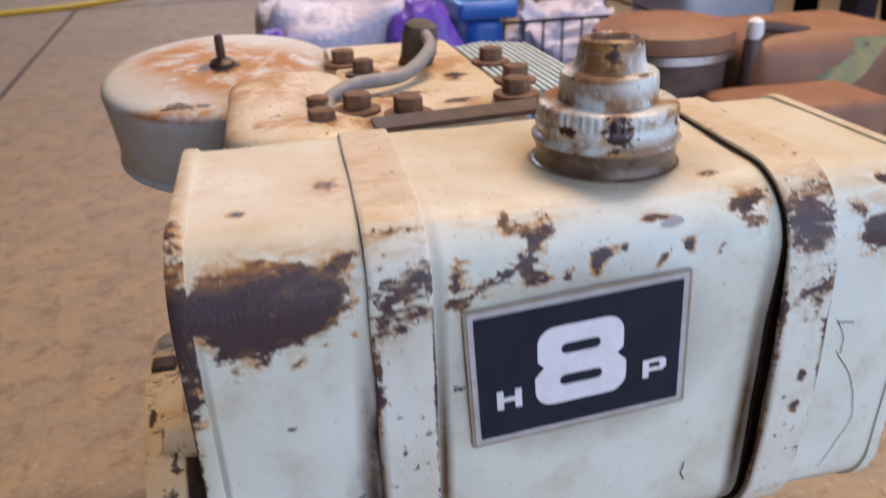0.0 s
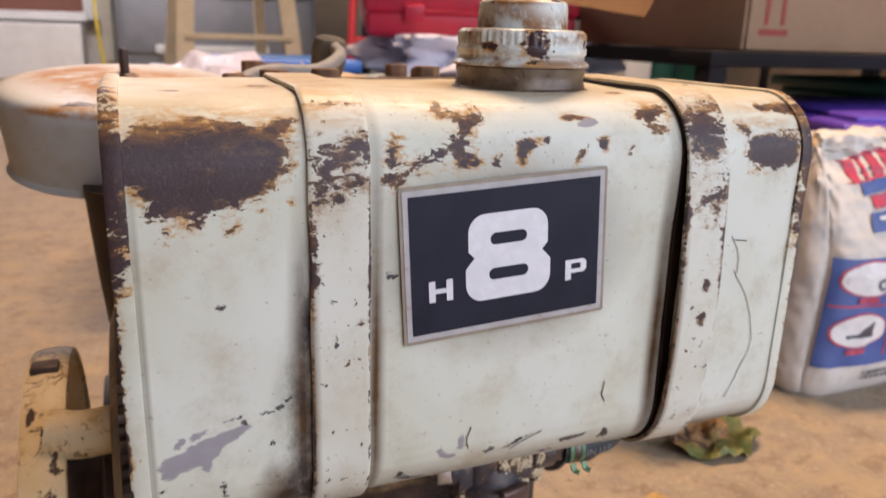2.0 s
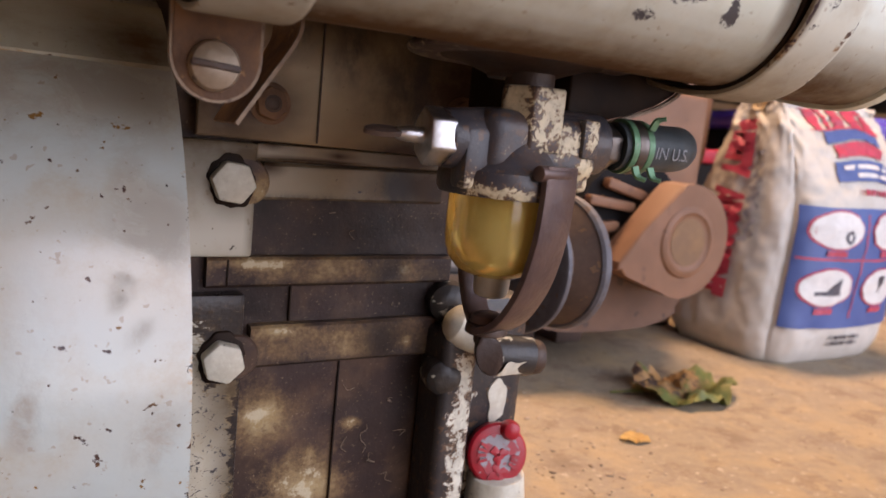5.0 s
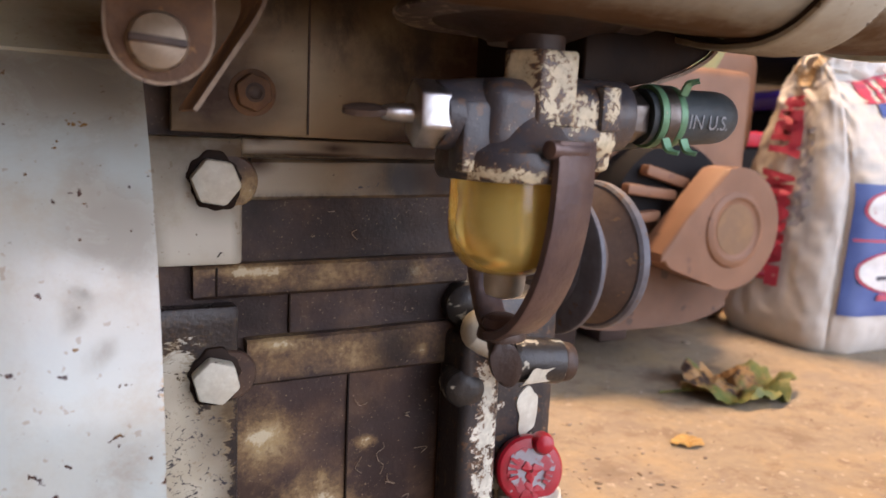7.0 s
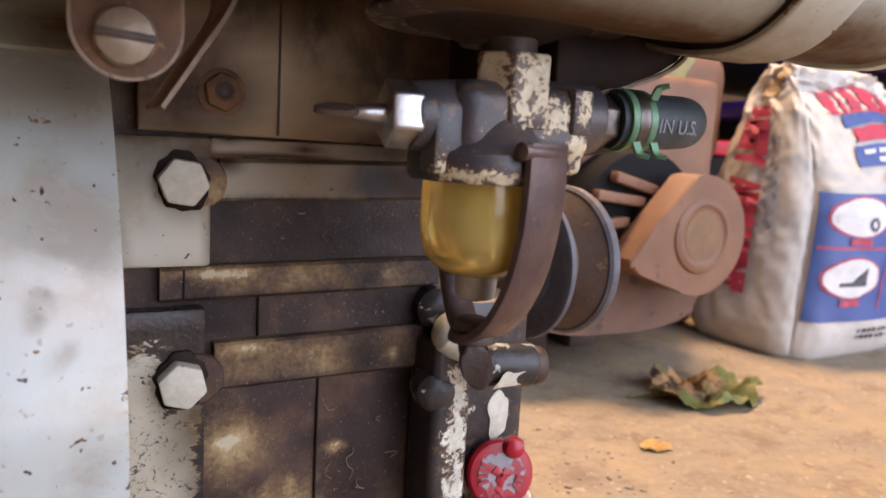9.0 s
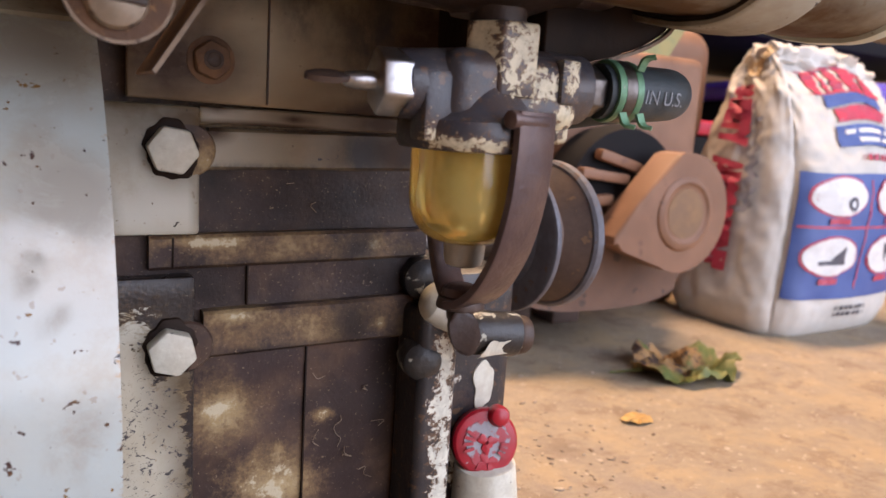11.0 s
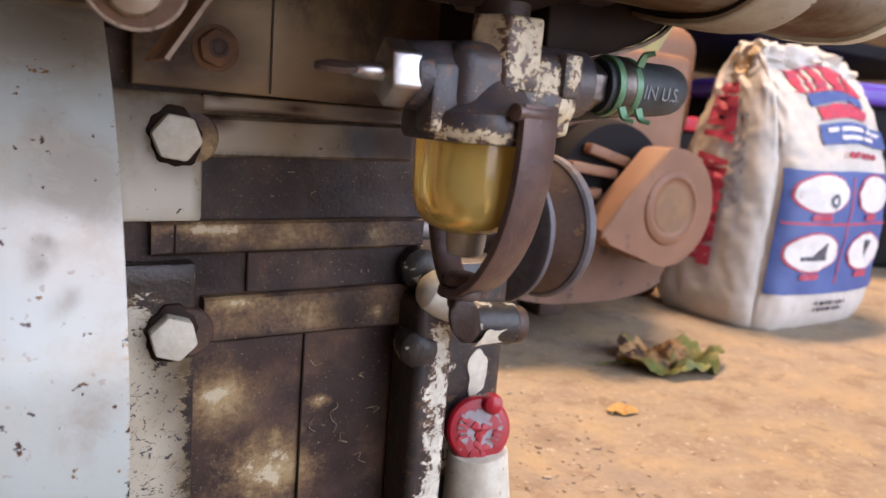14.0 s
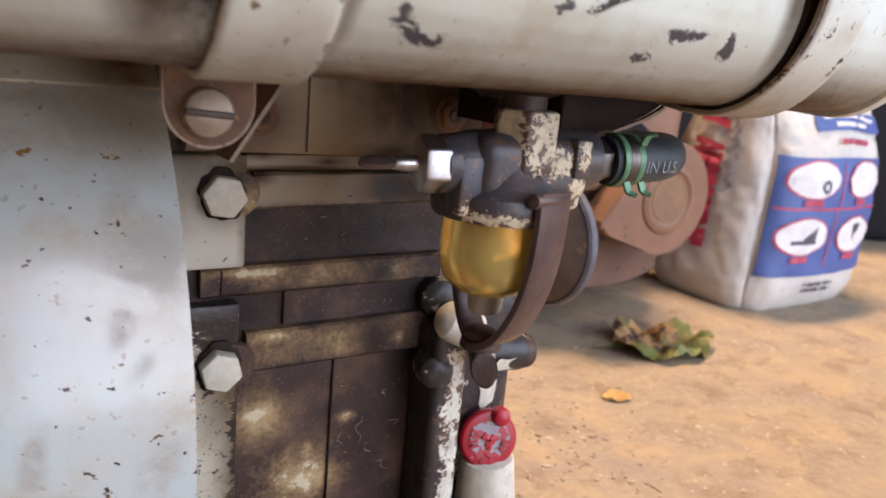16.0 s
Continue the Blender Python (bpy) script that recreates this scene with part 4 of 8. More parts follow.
def crack(points, r, proud=-0.0006):
    """A hairline crack in the paint, standing a hair proud of the tank."""
    bm = bmesh.new()
    pts = [Vector((p.x + 0.0005 * noise.noise(p * 300), 0.0, p.z)) for p in curve([(x, 0, z) for x, z in points], 10)]
    sweep(bm, [Vector((p.x, proud * 0.7 + dent(Vector((p.x, 0, p.z))), p.z)) for p in pts], [(-r * 0.35, 0), (0, r * 0.75), (r * 0.35, 0), (0, -r * 0.75)], (0, 1, 0))
    part("paint_crack", bm, CRACKM, tank, "brown crack in the paint")


crack([(0.1322, 0.3101), (0.1350, 0.3064), (0.1374, 0.3003), (0.1374, 0.2944)], 0.00018)
crack([(0.1352, 0.2960), (0.1445, 0.2827), (0.1495, 0.2670), (0.1496, 0.2606), (0.1457, 0.2519), (0.1404, 0.2394)], 0.00018)
crack([(0.1335, 0.3085), (0.1400, 0.3077)], 0.0003)
crack([(0.0791, 0.2560), (0.0786, 0.2510), (0.0798, 0.2475)], 0.0003)
crack([(0.0225, 0.2380), (0.0222, 0.2420), (0.0235, 0.2465)], 0.0003)
crack([(0.0395, 0.2345), (0.0450, 0.2370), (0.0530, 0.2400)], 0.0003)


crack([(0.1079, 0.3229), (0.1140, 0.3136), (0.1190, 0.3018), (0.1205, 0.2923)], 0.0003, -0.0062)


# the filler cap
def filler(c):
    cx, cy = c
    bm = bmesh.new()
    lathe(bm, (cx, cy, Z1), (0, 0, 1), [(0.0262, -0.001), (0.0262, 0.0003), (0.0252, 0.0008), (0.0247, 0.0022), (0.0243, 0.0036), (0.0247, 0.0052), (0.0250, 0.0070), (0.0242, 0.0085)], 64)
    neck = ob = part("filler_neck", bm, NECK, engine, "brown stained filler neck on the tank")
    field(ob, "grime_shade", [(cx, cy, Z1 + 0.002, 0.04, 0.04, 0.006)])
    nowear(ob)
    bm = bmesh.new()
    prof = [(0.0230, 0.0072), (0.0268, 0.0076), (0.0271, 0.0083), (0.0265, 0.0090), (0.0252, 0.0096), (0.0250, 0.0108), (0.0258, 0.0120), (0.0259, 0.0132), (0.0251, 0.0143), (0.0251, 0.0150), (0.0252, 0.0180), (0.0247, 0.0188), (0.0236, 0.0194), (0.0178, 0.0196)]
    lathe(bm, (cx, cy, Z1), (0, 0, 1), prof, 192, lambda k, a: 0.00030 * (1 if math.sin(56 * a) > 0 else -1) if k in (9, 10) else 0)
    bmesh.ops.scale(bm, vec=(0.965, 0.965, 1), space=Matrix.Translation((-cx, -cy, 0)), verts=bm.verts)
    cap = part("filler_cap", bm, CAPM, engine, "rusty cream filler cap with a ribbed edge")
    field(cap, "wear", [(cx - 0.006, cy - 0.0235, Z1 + 0.0145, 0.0055, 0.005, 0.006), (cx + 0.019, cy - 0.015, Z1 + 0.016, 0.004, 0.006, 0.003), (cx, cy, Z1 + 0.0068, 0.03, 0.03, 0.0008), (cx - 0.02, cy - 0.012, Z1 + 0.014, 0.003, 0.005, 0.002)])
    field(cap, "grime_shade", [(cx, cy, Z1 + 0.019, 0.055, 0.055, 0.0040), (cx, cy, Z1 + 0.0085, 0.034, 0.034, 0.0030), (cx - 0.02, cy - 0.015, Z1 + 0.012, 0.012, 0.012, 0.008)])
    bm = bmesh.new()
    lathe(bm, (cx, cy, Z1), (0, 0, 1), [(0.0174, 0.0190), (0.0171, 0.0205), (0.0169, 0.0262), (0.0166, 0.0278), (0.0154, 0.0287), (0.0125, 0.0293)], 64)
    ob = part("cap_shoulder", bm, CAPM, cap)
    field(ob, "wear", [(cx - 0.006, cy - 0.016, Z1 + 0.0288, 0.007, 0.004, 0.0009), (cx + 0.006, cy - 0.016, Z1 + 0.0288, 0.006, 0.004, 0.0008)])
    field(ob, "grime_shade", [(cx, cy, Z1 + 0.019, 0.035, 0.035, 0.0050), (cx - 0.008, cy - 0.008, Z1 + 0.029, 0.012, 0.012, 0.004)])
    bm = bmesh.new()
    lathe(bm, (cx, cy, Z1), (0, 0, 1), [(0.0142, 0.0288), (0.0126, 0.0298), (0.0117, 0.0316), (0.0113, 0.0345), (0.0110, 0.0362), (0.0102, 0.0376), (0.0086, 0.0383), (0.0074, 0.0380), (0.0068, 0.0374), (0.0010, 0.0372)], 64)
    ob = part("cap_vent", bm, CAPM, cap, "vent on the cap with a rusted rim")
    field(ob, "wear", [(cx, cy, Z1 + 0.0375, 0.014, 0.014, 0.0022), (cx - 0.004, cy - 0.0105, Z1 + 0.034, 0.003, 0.003, 0.005)])
    field(ob, "grime_shade", [(cx, cy, Z1 + 0.0375, 0.03, 0.03, 0.004), (cx - 0.006, cy - 0.006, Z1 + 0.031, 0.012, 0.012, 0.005)])
    for o in (ob, cap):
        nowear(o)
    tall = Matrix.Translation((0, 0, Z1)) @ Matrix.Diagonal((1, 1, 1.12, 1)) @ Matrix.Translation((0, 0, -Z1))
    for o in (neck, cap, *cap.children):
        o.data.transform(tall)


filler((0.0592, 0.0455))

EARM = surface("rubbed_brown_edge", (0.24, 0.16, 0.10), (0.17, 0.105, 0.065), 120, 0.5, 0.2, 0.2, (0.10, 0.06, 0.04), 0.6)
LIPM = surface("flaked_lip", (0.07, 0.045, 0.04), (0.12, 0.085, 0.075), 90, 0.42, 0.3, 0.3, (0.42, 0.34, 0.24), 0.54)
FLANGEM = surface("oily_flaked_flange", (0.024, 0.012, 0.008), (0.050, 0.025, 0.015), 90, 0.6, 0, 0.3, (0.30, 0.21, 0.13), 0.66)
# under the tank: outlet flange, saddle and bracket
bm = bmesh.new()
lathe(bm, (0.064, 0.058, Z0 + 0.0036), (0, 0, -1), [(0.0318, -0.001), (0.0326, 0.0005), (0.0326, 0.0013), (0.0312, 0.0019), (0.0285, 0.0013), (0.018, 0.0030), (0.010, 0.006), (0.0095, 0.007)], 56, lambda k, a: 0.0006 * math.sin(3 * a) + 0.0003 * math.sin(8 * a))
outlet = part("outlet_flange", bm, FLANGEM, engine, "brown oily flange under the tank")
bm = bmesh.new()
lathe(bm, (0.064, 0.058, Z0 + 0.0036), (0, 0, -1), [(0.0318, 0.0002), (0.0330, 0.0003), (0.0332, 0.0010), (0.0328, 0.0017), (0.0314, 0.0021)], 72, lambda k, a: 0.0006 * math.sin(3 * a) + 0.0003 * math.sin(8 * a))
part("flange_lip", bm, LIPM, outlet, "rubbed lip of the flange with flaked paint")
bm = bmesh.new()
belly = [(0.078, 0.2035), (0.0905, 0.2043), (0.1015, 0.2072), (0.1120, 0.2108), (0.1195, 0.2150), (0.1240, 0.2200)]
plate(bm, belly + [(0.1240, 0.2230), (0.078, 0.2230)], (0, 0.109, 0), (1, 0, 0), (0, 0, 1), 0.056, 0.0008)
part("tank_saddle", bm, SADDLE, engine, "dark oily steel saddle under the tank")
bm = bmesh.new()
sweep(bm, curve([(x, 0.0525, z - 0.0004) for x, z in belly[::-1]]), [(-0.0008, -0.0005), (0.0008, -0.0005), (0.0008, 0.0005), (-0.0008, 0.0005)], (0, 1, 0))
part("saddle_lip", bm, EARM, engine, "worn bright lip of the saddle")
bm = bmesh.new()
hexhead(bm, (0.119, 0.092, 0.2035), (0, -1, -0.2), 0.011, 0.006)
part("saddle_bolt", bm, DARKRUST, engine)


def tank_bracket():
    bm = bmesh.new()
    out = [(-0.0098, 0.022)] + [(0.0098 * math.cos(radians(a)), 0.0098 * math.sin(radians(a))) for a in range(180, 361, 12)] + [(0.0098, 0.022)]
    plate(bm, out, (-0.0224, 0.0560, 0.2083), (1, 0, 0), (0, 0, 1), 0.0018, 0.0005)
    br = part("tank_bracket", bm, RUSTY, engine, "rusty strap end with a slotted screw")
    bm = bmesh.new()
    rim = [Vector((-0.0224 + p, 0.0556, 0.2083 + q)) for p, q in out]
    sweep(bm, rim, [(-0.0011, -0.0006), (0.0011, -0.0006), (0.0011, 0.0006), (-0.0011, 0.0006)], (0, 1, 0))
    part("bracket_rim", bm, EARM, br, "rubbed bright rim of the strap end")
    brace = [Vector((0.0002, 0.0690, 0.2235)), Vector((-0.0002, 0.0690, 0.2165)), Vector((-0.0072, 0.0690, 0.2050)), Vector((-0.0146, 0.0690, 0.1935))]
    bm = bmesh.new()
    sweep(bm, curve(brace, 4), [(-0.004, -0.0004), (0.020, -0.0004), (0.020, 0.0004), (-0.004, 0.0004)], (0, 1, 0))
    part("side_ear", bm, RUSTY, br)
    bm = bmesh.new()
    sweep(bm, [p + Vector((0, -0.0043, 0)) for p in curve(brace, 4)], [(-0.0004, -0.0005), (0.0004, -0.0005), (0.0004, 0.0005), (-0.0004, 0.0005)], (0, 1, 0))
    part("ear_edge", bm, EARM, br, "rubbed bright edge of the brace")
    bm = bmesh.new()
    lathe(bm, (-0.0231, 0.0542, 0.2062), (0, -1, 0), [(0.0058, 0), (0.0058, 0.0012), (0.0052, 0.0024), (0.0030, 0.0031), (0.0005, 0.0033)], 32)
    part("screw_head", bm, SCREWTAN, br, "slotted screw head, oily and worn")
    bm = bmesh.new()
    box(bm, (-0.0233, 0.0515, 0.2062), (0.0108, 0.0028, 0.0015), 0.0003, Matrix.Rotation(radians(4), 3, "Y"))
    part("screw_slot", bm, DARKRUST, br)


tank_bracket()


# ---- fuel tap and sediment bowl ----
FX, FY = 0.0595, 0.0550


def oily(name, bm, parent, label, bare, mat=None):
    ob = part(name, bm, mat or CASE, parent, label)
    field(ob, "bare", bare or [(9, 9, 9, 1, 1, 1)])
    return ob


def fuel_filter():
    bm = bmesh.new()
    lathe(bm, (FX, FY, 0), (0, 0, 1), [(0.0120, 0.1800), (0.0182, 0.1806), (0.0190, 0.1822), (0.0190, 0.1858), (0.0184, 0.1874), (0.0168, 0.1884), (0.0150, 0.1900), (0.0120, 0.1960), (0.0080, 0.2020)], 56)
    body = oily("fuel_filter", bm, engine, "black cast fuel tap with cream paint left in patches", [(FX + 0.002, FY - 0.018, 0.1818, 0.016, 0.008, 0.0014), (FX - 0.012, FY - 0.014, 0.1825, 0.008, 0.008, 0.0022), (FX + 0.003, FY - 0.016, 0.1975, 0.008, 0.010, 0.0035), (FX + 0.013, FY - 0.012, 0.1855, 0.006, 0.008, 0.004)], CAST)
    bm = bmesh.new()
    rod(bm, (0.0362, 0.0530, 0.1952), (FX, FY, 0.1955), 0.0078, 0.0100, 28, 0.0006)
    oily("inlet_arm", bm, body, "", [(0.0445, 0.045, 0.1835, 0.004, 0.006, 0.005)], CAST)
    bm = bmesh.new()
    box(bm, (0.0652, 0.0530, 0.1950), (0.0390, 0.0200, 0.0190), 0.0052, None, 4)
    bmesh.ops.subdivide_edges(bm, edges=[e for e in bm.edges if e.calc_length() > 0.006], cuts=8, use_grid_fill=True)
    oily("valve_block", bm, body, "black valve block with chipped cream paint", [(FX + 0.008, 0.043, 0.1975, 0.010, 0.008, 0.0045), (FX - 0.002, 0.043, 0.1925, 0.006, 0.006, 0.0020), (FX + 0.020, 0.044, 0.1900, 0.004, 0.008, 0.004)], CAST)
    bm = bmesh.new()
    box(bm, (0.0445, 0.0490, 0.1905), (0.0085, 0.008, 0.0165), 0.0015)
    oily("arm_web", bm, body, "", [(0.0445, 0.045, 0.1835, 0.004, 0.006, 0.005)], CAST)
    bm = bmesh.new()
    hexhead(bm, (FX + 0.0040, FY - 0.0045, 0.1938), (0, 0, 1), 0.0172, 0.0174, 0.0008, 28)
    bmesh.ops.subdivide_edges(bm, edges=[e for e in bm.edges if e.calc_length() > 0.004], cuts=6, use_grid_fill=True)
    oily("hex_neck", bm, body, "hexagon neck, half cream paint and half rust", [(FX + 0.0105, FY - 0.013, 0.2060, 0.0110, 0.010, 0.0140), (FX - 0.004, FY - 0.009, 0.2075, 0.0050, 0.007, 0.0075)], CAST)
    bm = bmesh.new()
    rod(bm, (FX + 0.0040, FY - 0.002, 0.2105), (FX + 0.0040, FY - 0.002, 0.2240), 0.0070, None, 24)
    part("threaded_nipple", bm, DARKRUST, body)
    bm = bmesh.new()
    rod(bm, (FX, FY, 0.1968), (0.0890, 0.0510, 0.1972), 0.0098, 0.0088, 28, 0.0008)
    box(bm, (0.0790, 0.0445, 0.1985), (0.0060, 0.0060, 0.0110), 0.0012)
    oily("outlet_arm", bm, body, "", [(0.0790, 0.0415, 0.1985, 0.003, 0.003, 0.006), (0.066, 0.045, 0.1995, 0.008, 0.005, 0.004)], CAST)
    bm = bmesh.new()
    box(bm, (0.0800, 0.0505, 0.1905), (0.0060, 0.0110, 0.0150), 0.0022, None, 3)
    oily("outlet_lug", bm, body, "", [(0.082, 0.0455, 0.186, 0.003, 0.003, 0.005)], CAST)
    # packing nut, stem and thumb lever
    bm = bmesh.new()
    hexhead(bm, (0.0388, 0.0526, 0.1953), (-1, 0.14, 0), 0.0140, 0.0074, 0.0008, 6)
    part("packing_nut", bm, CHROME, body, "bright nickel-plated hexagon nut")
    bm = bmesh.new()
    lathe(bm, (0.0322, 0.0535, 0.1952), (-1, 0.14, 0), [(0.0042, -0.0003), (0.0036, 0.0005), (0.0023, 0.0009), (0.0021, 0.0050), (0.0017, 0.0075), (0.0010, 0.0086)], 24)
    part("valve_stem", bm, CHROME, body)
    bm = bmesh.new()
    out = [(0.0052 * math.cos(radians(a)), 0.0024 * math.sin(radians(a))) for a in range(0, 360, 15)]
    plate(bm, out, (0.0204, 0.0546, 0.1948), (1, -0.14, 0.02), (0.13, 0.90, 0.40), 0.0014, 0.0004)
    part("thumb_lever", bm, DARKRUST, body, "dark flattened end of the valve stem")
    # bowl
    bm = bmesh.new()
    lathe(bm, (FX, FY, 0), (0, 0, 1), [(0.0149, 0.1808), (0.0151, 0.1790), (0.0151, 0.1690), (0.0148, 0.1655), (0.0136, 0.1618), (0.0110, 0.1588), (0.0075, 0.1572), (0.0030, 0.1567)], 56)
    part("glass_bowl", bm, FUEL, body, "clear glass bowl full of amber petrol")
    bm = bmesh.new()
    lathe(bm, (FX, FY, 0), (0, 0, 1), [(0.0058, 0.1580), (0.0054, 0.1562), (0.0052, 0.1530), (0.0047, 0.1512), (0.0034, 0.1506)], 40)
    part("bowl_foot", bm, NUB, body, "milky grey foot of the bowl")
    bm = bmesh.new()
    lathe(bm, (FX, FY, 0), (0, 0, 1), [(0.0046, 0.1418), (0.0052, 0.1430), (0.0046, 0.1450), (0.0030, 0.1458)], 32)
    part("bowl_cup", bm, BAIL, body)
    # bail: two arms bent from flat steel, meeting under the bowl
    rad = Vector((0.25, -0.968, 0)).normalized()
    wide = Vector((0.968, 0.25, 0)).normalized()
    for arm, hw in ((rad, 0.0065), (Vector((0.12, 0.993, 0)), 0.0045)):
        bm = bmesh.new()
        pts = curve([Vector((FX, FY, z)) + arm * d for d, z in ((0.0200, 0.1905), (0.0200, 0.1800), (0.0190, 0.1690), (0.0158, 0.1570), (0.0105, 0.1475), (0.0050, 0.1425), (0.0, 0.1408))], 8)
        sweep(bm, pts, [(-hw, -0.0009), (-hw + 0.0006, -0.0012), (hw - 0.0006, -0.0012), (hw, -0.0009), (hw, 0.0009), (hw - 0.0006, 0.0012), (-hw + 0.0006, 0.0012), (-hw, 0.0009)], wide)
        part("bail_arm", bm, BAIL, body, "brown flat steel bail round the bowl")
    bm = bmesh.new()
    p = Vector((FX, FY, 0.1885)) + rad * 0.0194
    rod(bm, p - wide * 0.0085, p + wide * 0.0040, 0.0022, None, 16, 0.0005)
    part("bail_pin", bm, BAIL, body)
    # thumb screw
    bm = bmesh.new()
    rod(bm, (FX, FY, 0.1365), (FX, FY, 0.1415), 0.0034, 0.0040, 20)
    rod(bm, (FX, FY, 0.1395), (FX, FY, 0.1425), 0.0065, 0.0060, 24, 0.0006)
    part("thumb_screw", bm, DARKRUST, body)
    bm = bmesh.new()
    out = [(0.0040 * math.cos(radians(a)), 0.0066 * math.sin(radians(a))) for a in range(0, 360, 12)]
    plate(bm, out, (FX - 0.0006, FY - 0.003, 0.1342), Vector((0.93, -0.25, 0.27)).normalized(), (-0.28, 0.06, 0.96), 0.0024, 0.0007)
    part("thumb_disc", bm, OILDISC, body, "dark oval grip of the thumb screw")


fuel_filter()


def text_verts(body, size, bold=0.0):
    data = bpy.data.curves.new("writing", "FONT")
    data.body, data.size, data.align_x, data.align_y, data.offset = body, size, "CENTER", "CENTER", bold
    tmp = bpy.data.objects.new("writing", data)
    me = bpy.data.meshes.new_from_object(tmp)
    bpy.data.objects.remove(tmp)
    bm = bmesh.new()
    bm.from_mesh(me)
    bpy.data.meshes.remove(me)
    return bm


def fuel_hose():
    pts = curve([(0.0935, 0.0490, 0.1975), (0.1040, 0.0480, 0.1978), (0.1150, 0.0490, 0.1982), (0.1240, 0.0540, 0.1985), (0.1290, 0.0650, 0.1980), (0.1295, 0.0900, 0.1960), (0.1250, 0.1300, 0.1900)], 10)
    bm = bmesh.new()
    tube(bm, pts, 0.0072, 28)
    hose = part("fuel_hose", bm, RUBBER, engine, "black rubber fuel hose with faint printing")
    bm = bmesh.new()
    hexhead(bm, (0.0880, 0.0500, 0.1972), (1, -0.06, 0.02), 0.0118, 0.0052, 0.0006, 5)
    rod(bm, (0.0925, 0.0498, 0.1973), (0.0950, 0.0490, 0.1974), 0.0048, None, 20)
    part("hose_barb", bm, STEEL, hose, "dull steel hexagon fitting")
    d = Vector((1, -0.09, 0.03)).normalized()
    for k, x in enumerate((0.0962, 0.0992, 0.1022)):
        c = Vector((x, 0.0486, 0.1977))
        bm = bmesh.new()
        w = 0.0010 if k != 1 else 0.0016
        lathe(bm, c, d, [(0.0073, -w), (0.0081, -w), (0.0083, 0), (0.0081, w), (0.0073, w)], 36)
        part("hose_clamp", bm, GREENCLIP if k != 1 else STEEL, hose, "green spring clamp" if k != 1 else "")
    for x, dz in ((0.0962, -1), (0.1022, -1), (0.1010, 1)):
        bm = bmesh.new()
        base = Vector((x, 0.0415, 0.1977 + dz * 0.0055))
        sweep(bm, curve([base, base + Vector((0.0006, -0.0012, dz * 0.0028)), base + Vector((0.0022, -0.0030, dz * 0.0036))], 6), [(-0.0012, -0.0004), (0.0012, -0.0004), (0.0012, 0.0004), (-0.0012, 0.0004)], (1, 0, 0))
        part("clamp_ear", bm, GREENCLIP, hose)
    bm = text_verts("IN U.S.", 0.0050)
    for v in bm.verts:
        along, a = v.co.x * 1.02 + 0.0012, v.co.y / 0.0073 - 0.18
        v.co = Vector((0.1095 + along, 0.0483 + 0.0078 * -math.cos(a) + max(0, along) * 0.12, 0.1979 + 0.0078 * math.sin(a)))
    part("hose_writing", bm, GREYPRINT, hose, "grey printing on the hose", 0)


fuel_hose()

# ---- blower housing, flywheel and guard ----
CY, CZ, CR = 0.208, 0.100, 0.141


def arc_sheet(bm, xs, r, a0, a1, n, thick, bulge=0.0):
    """Curved sheet metal about the crank's axis; angles in degrees from the front, upwards."""
    rows = []
    for i, x in enumerate(xs):
        b = bulge * math.sin(math.pi * i / (len(xs) - 1))
        rows.append([(x, r + b, radians(a0 + (a1 - a0) * k / n)) for k in range(n + 1)])
    def at(x, rr, a):
        return Vector((x, CY - rr * math.cos(a), CZ + rr * math.sin(a)))
    outer = [[bm.verts.new(at(*p)) for p in row] for row in rows]
    inner = [[bm.verts.new(at(x, rr - thick, a)) for x, rr, a in row] for row in rows]
    for g in (outer, inner):
        for a, b in zip(g, g[1:]):
            for k in range(n):
                bm.faces.new((a[k], a[k + 1], b[k + 1], b[k]))
    for i in (0, -1):
        for k in range(n):
            bm.faces.new((outer[i][k], outer[i][k + 1], inner[i][k + 1], inner[i][k]))
    for k in (0, n):
        for i in range(len(rows) - 1):
            bm.faces.new((outer[i][k], outer[i + 1][k], inner[i + 1][k], inner[i][k]))


bm = bmesh.new()
arc_sheet(bm, [-0.0900 + 0.0690 * i / 16 for i in range(17)], CR, -43, 82, 70, 0.0016, 0.0012)
shroud = part("blower_housing", bm, SHROUD, engine, "pale grey curved sheet-metal blower housing, scuffed")
field(shroud, "wear", [(-0.0205, CY - CR, 0.13, 0.0004, 0.05, 0.12), (-0.047, CY - CR, 0.068, 0.003, 0.03, 0.008)])
field(shroud, "scrape", [(9, 9, 9, 1, 1, 1)])
# the first blob puts the tank's shade into the colour, along with smudges
field(shroud, "grime_shade", [(-0.05, 0.12, 0.215, 0.07, 0.05, 0.032), (-0.038, CY - CR, 0.150, 0.003, 0.03, 0.005), (-0.033, CY - CR, 0.139, 0.002, 0.03, 0.003), (-0.042, CY - CR, 0.072, 0.004, 0.03, 0.018), (-0.03, 0.07, 0.165, 0.012, 0.03, 0.012), (-0.036, CY - CR, 0.182, 0.005, 0.03, 0.016), (-0.030, CY - CR, 0.112, 0.006, 0.03, 0.008), (-0.060, CY - CR, 0.120, 0.0012, 0.03, 0.009), (-0.066, CY - CR, 0.085, 0.0014, 0.03, 0.008), (-0.048, CY - CR, 0.100, 0.0010, 0.03, 0.010)])
field(shroud, "chips", [(-0.0212, CY - CR, z, 0.0010, 0.05, 0.0022) for z in (0.168, 0.131, 0.105, 0.096, 0.090, 0.078, 0.070, 0.061, 0.052)] + [(-0.032, CY - CR, 0.158, 0.002, 0.03, 0.002), (-0.027, CY - CR, 0.082, 0.002, 0.03, 0.003)])
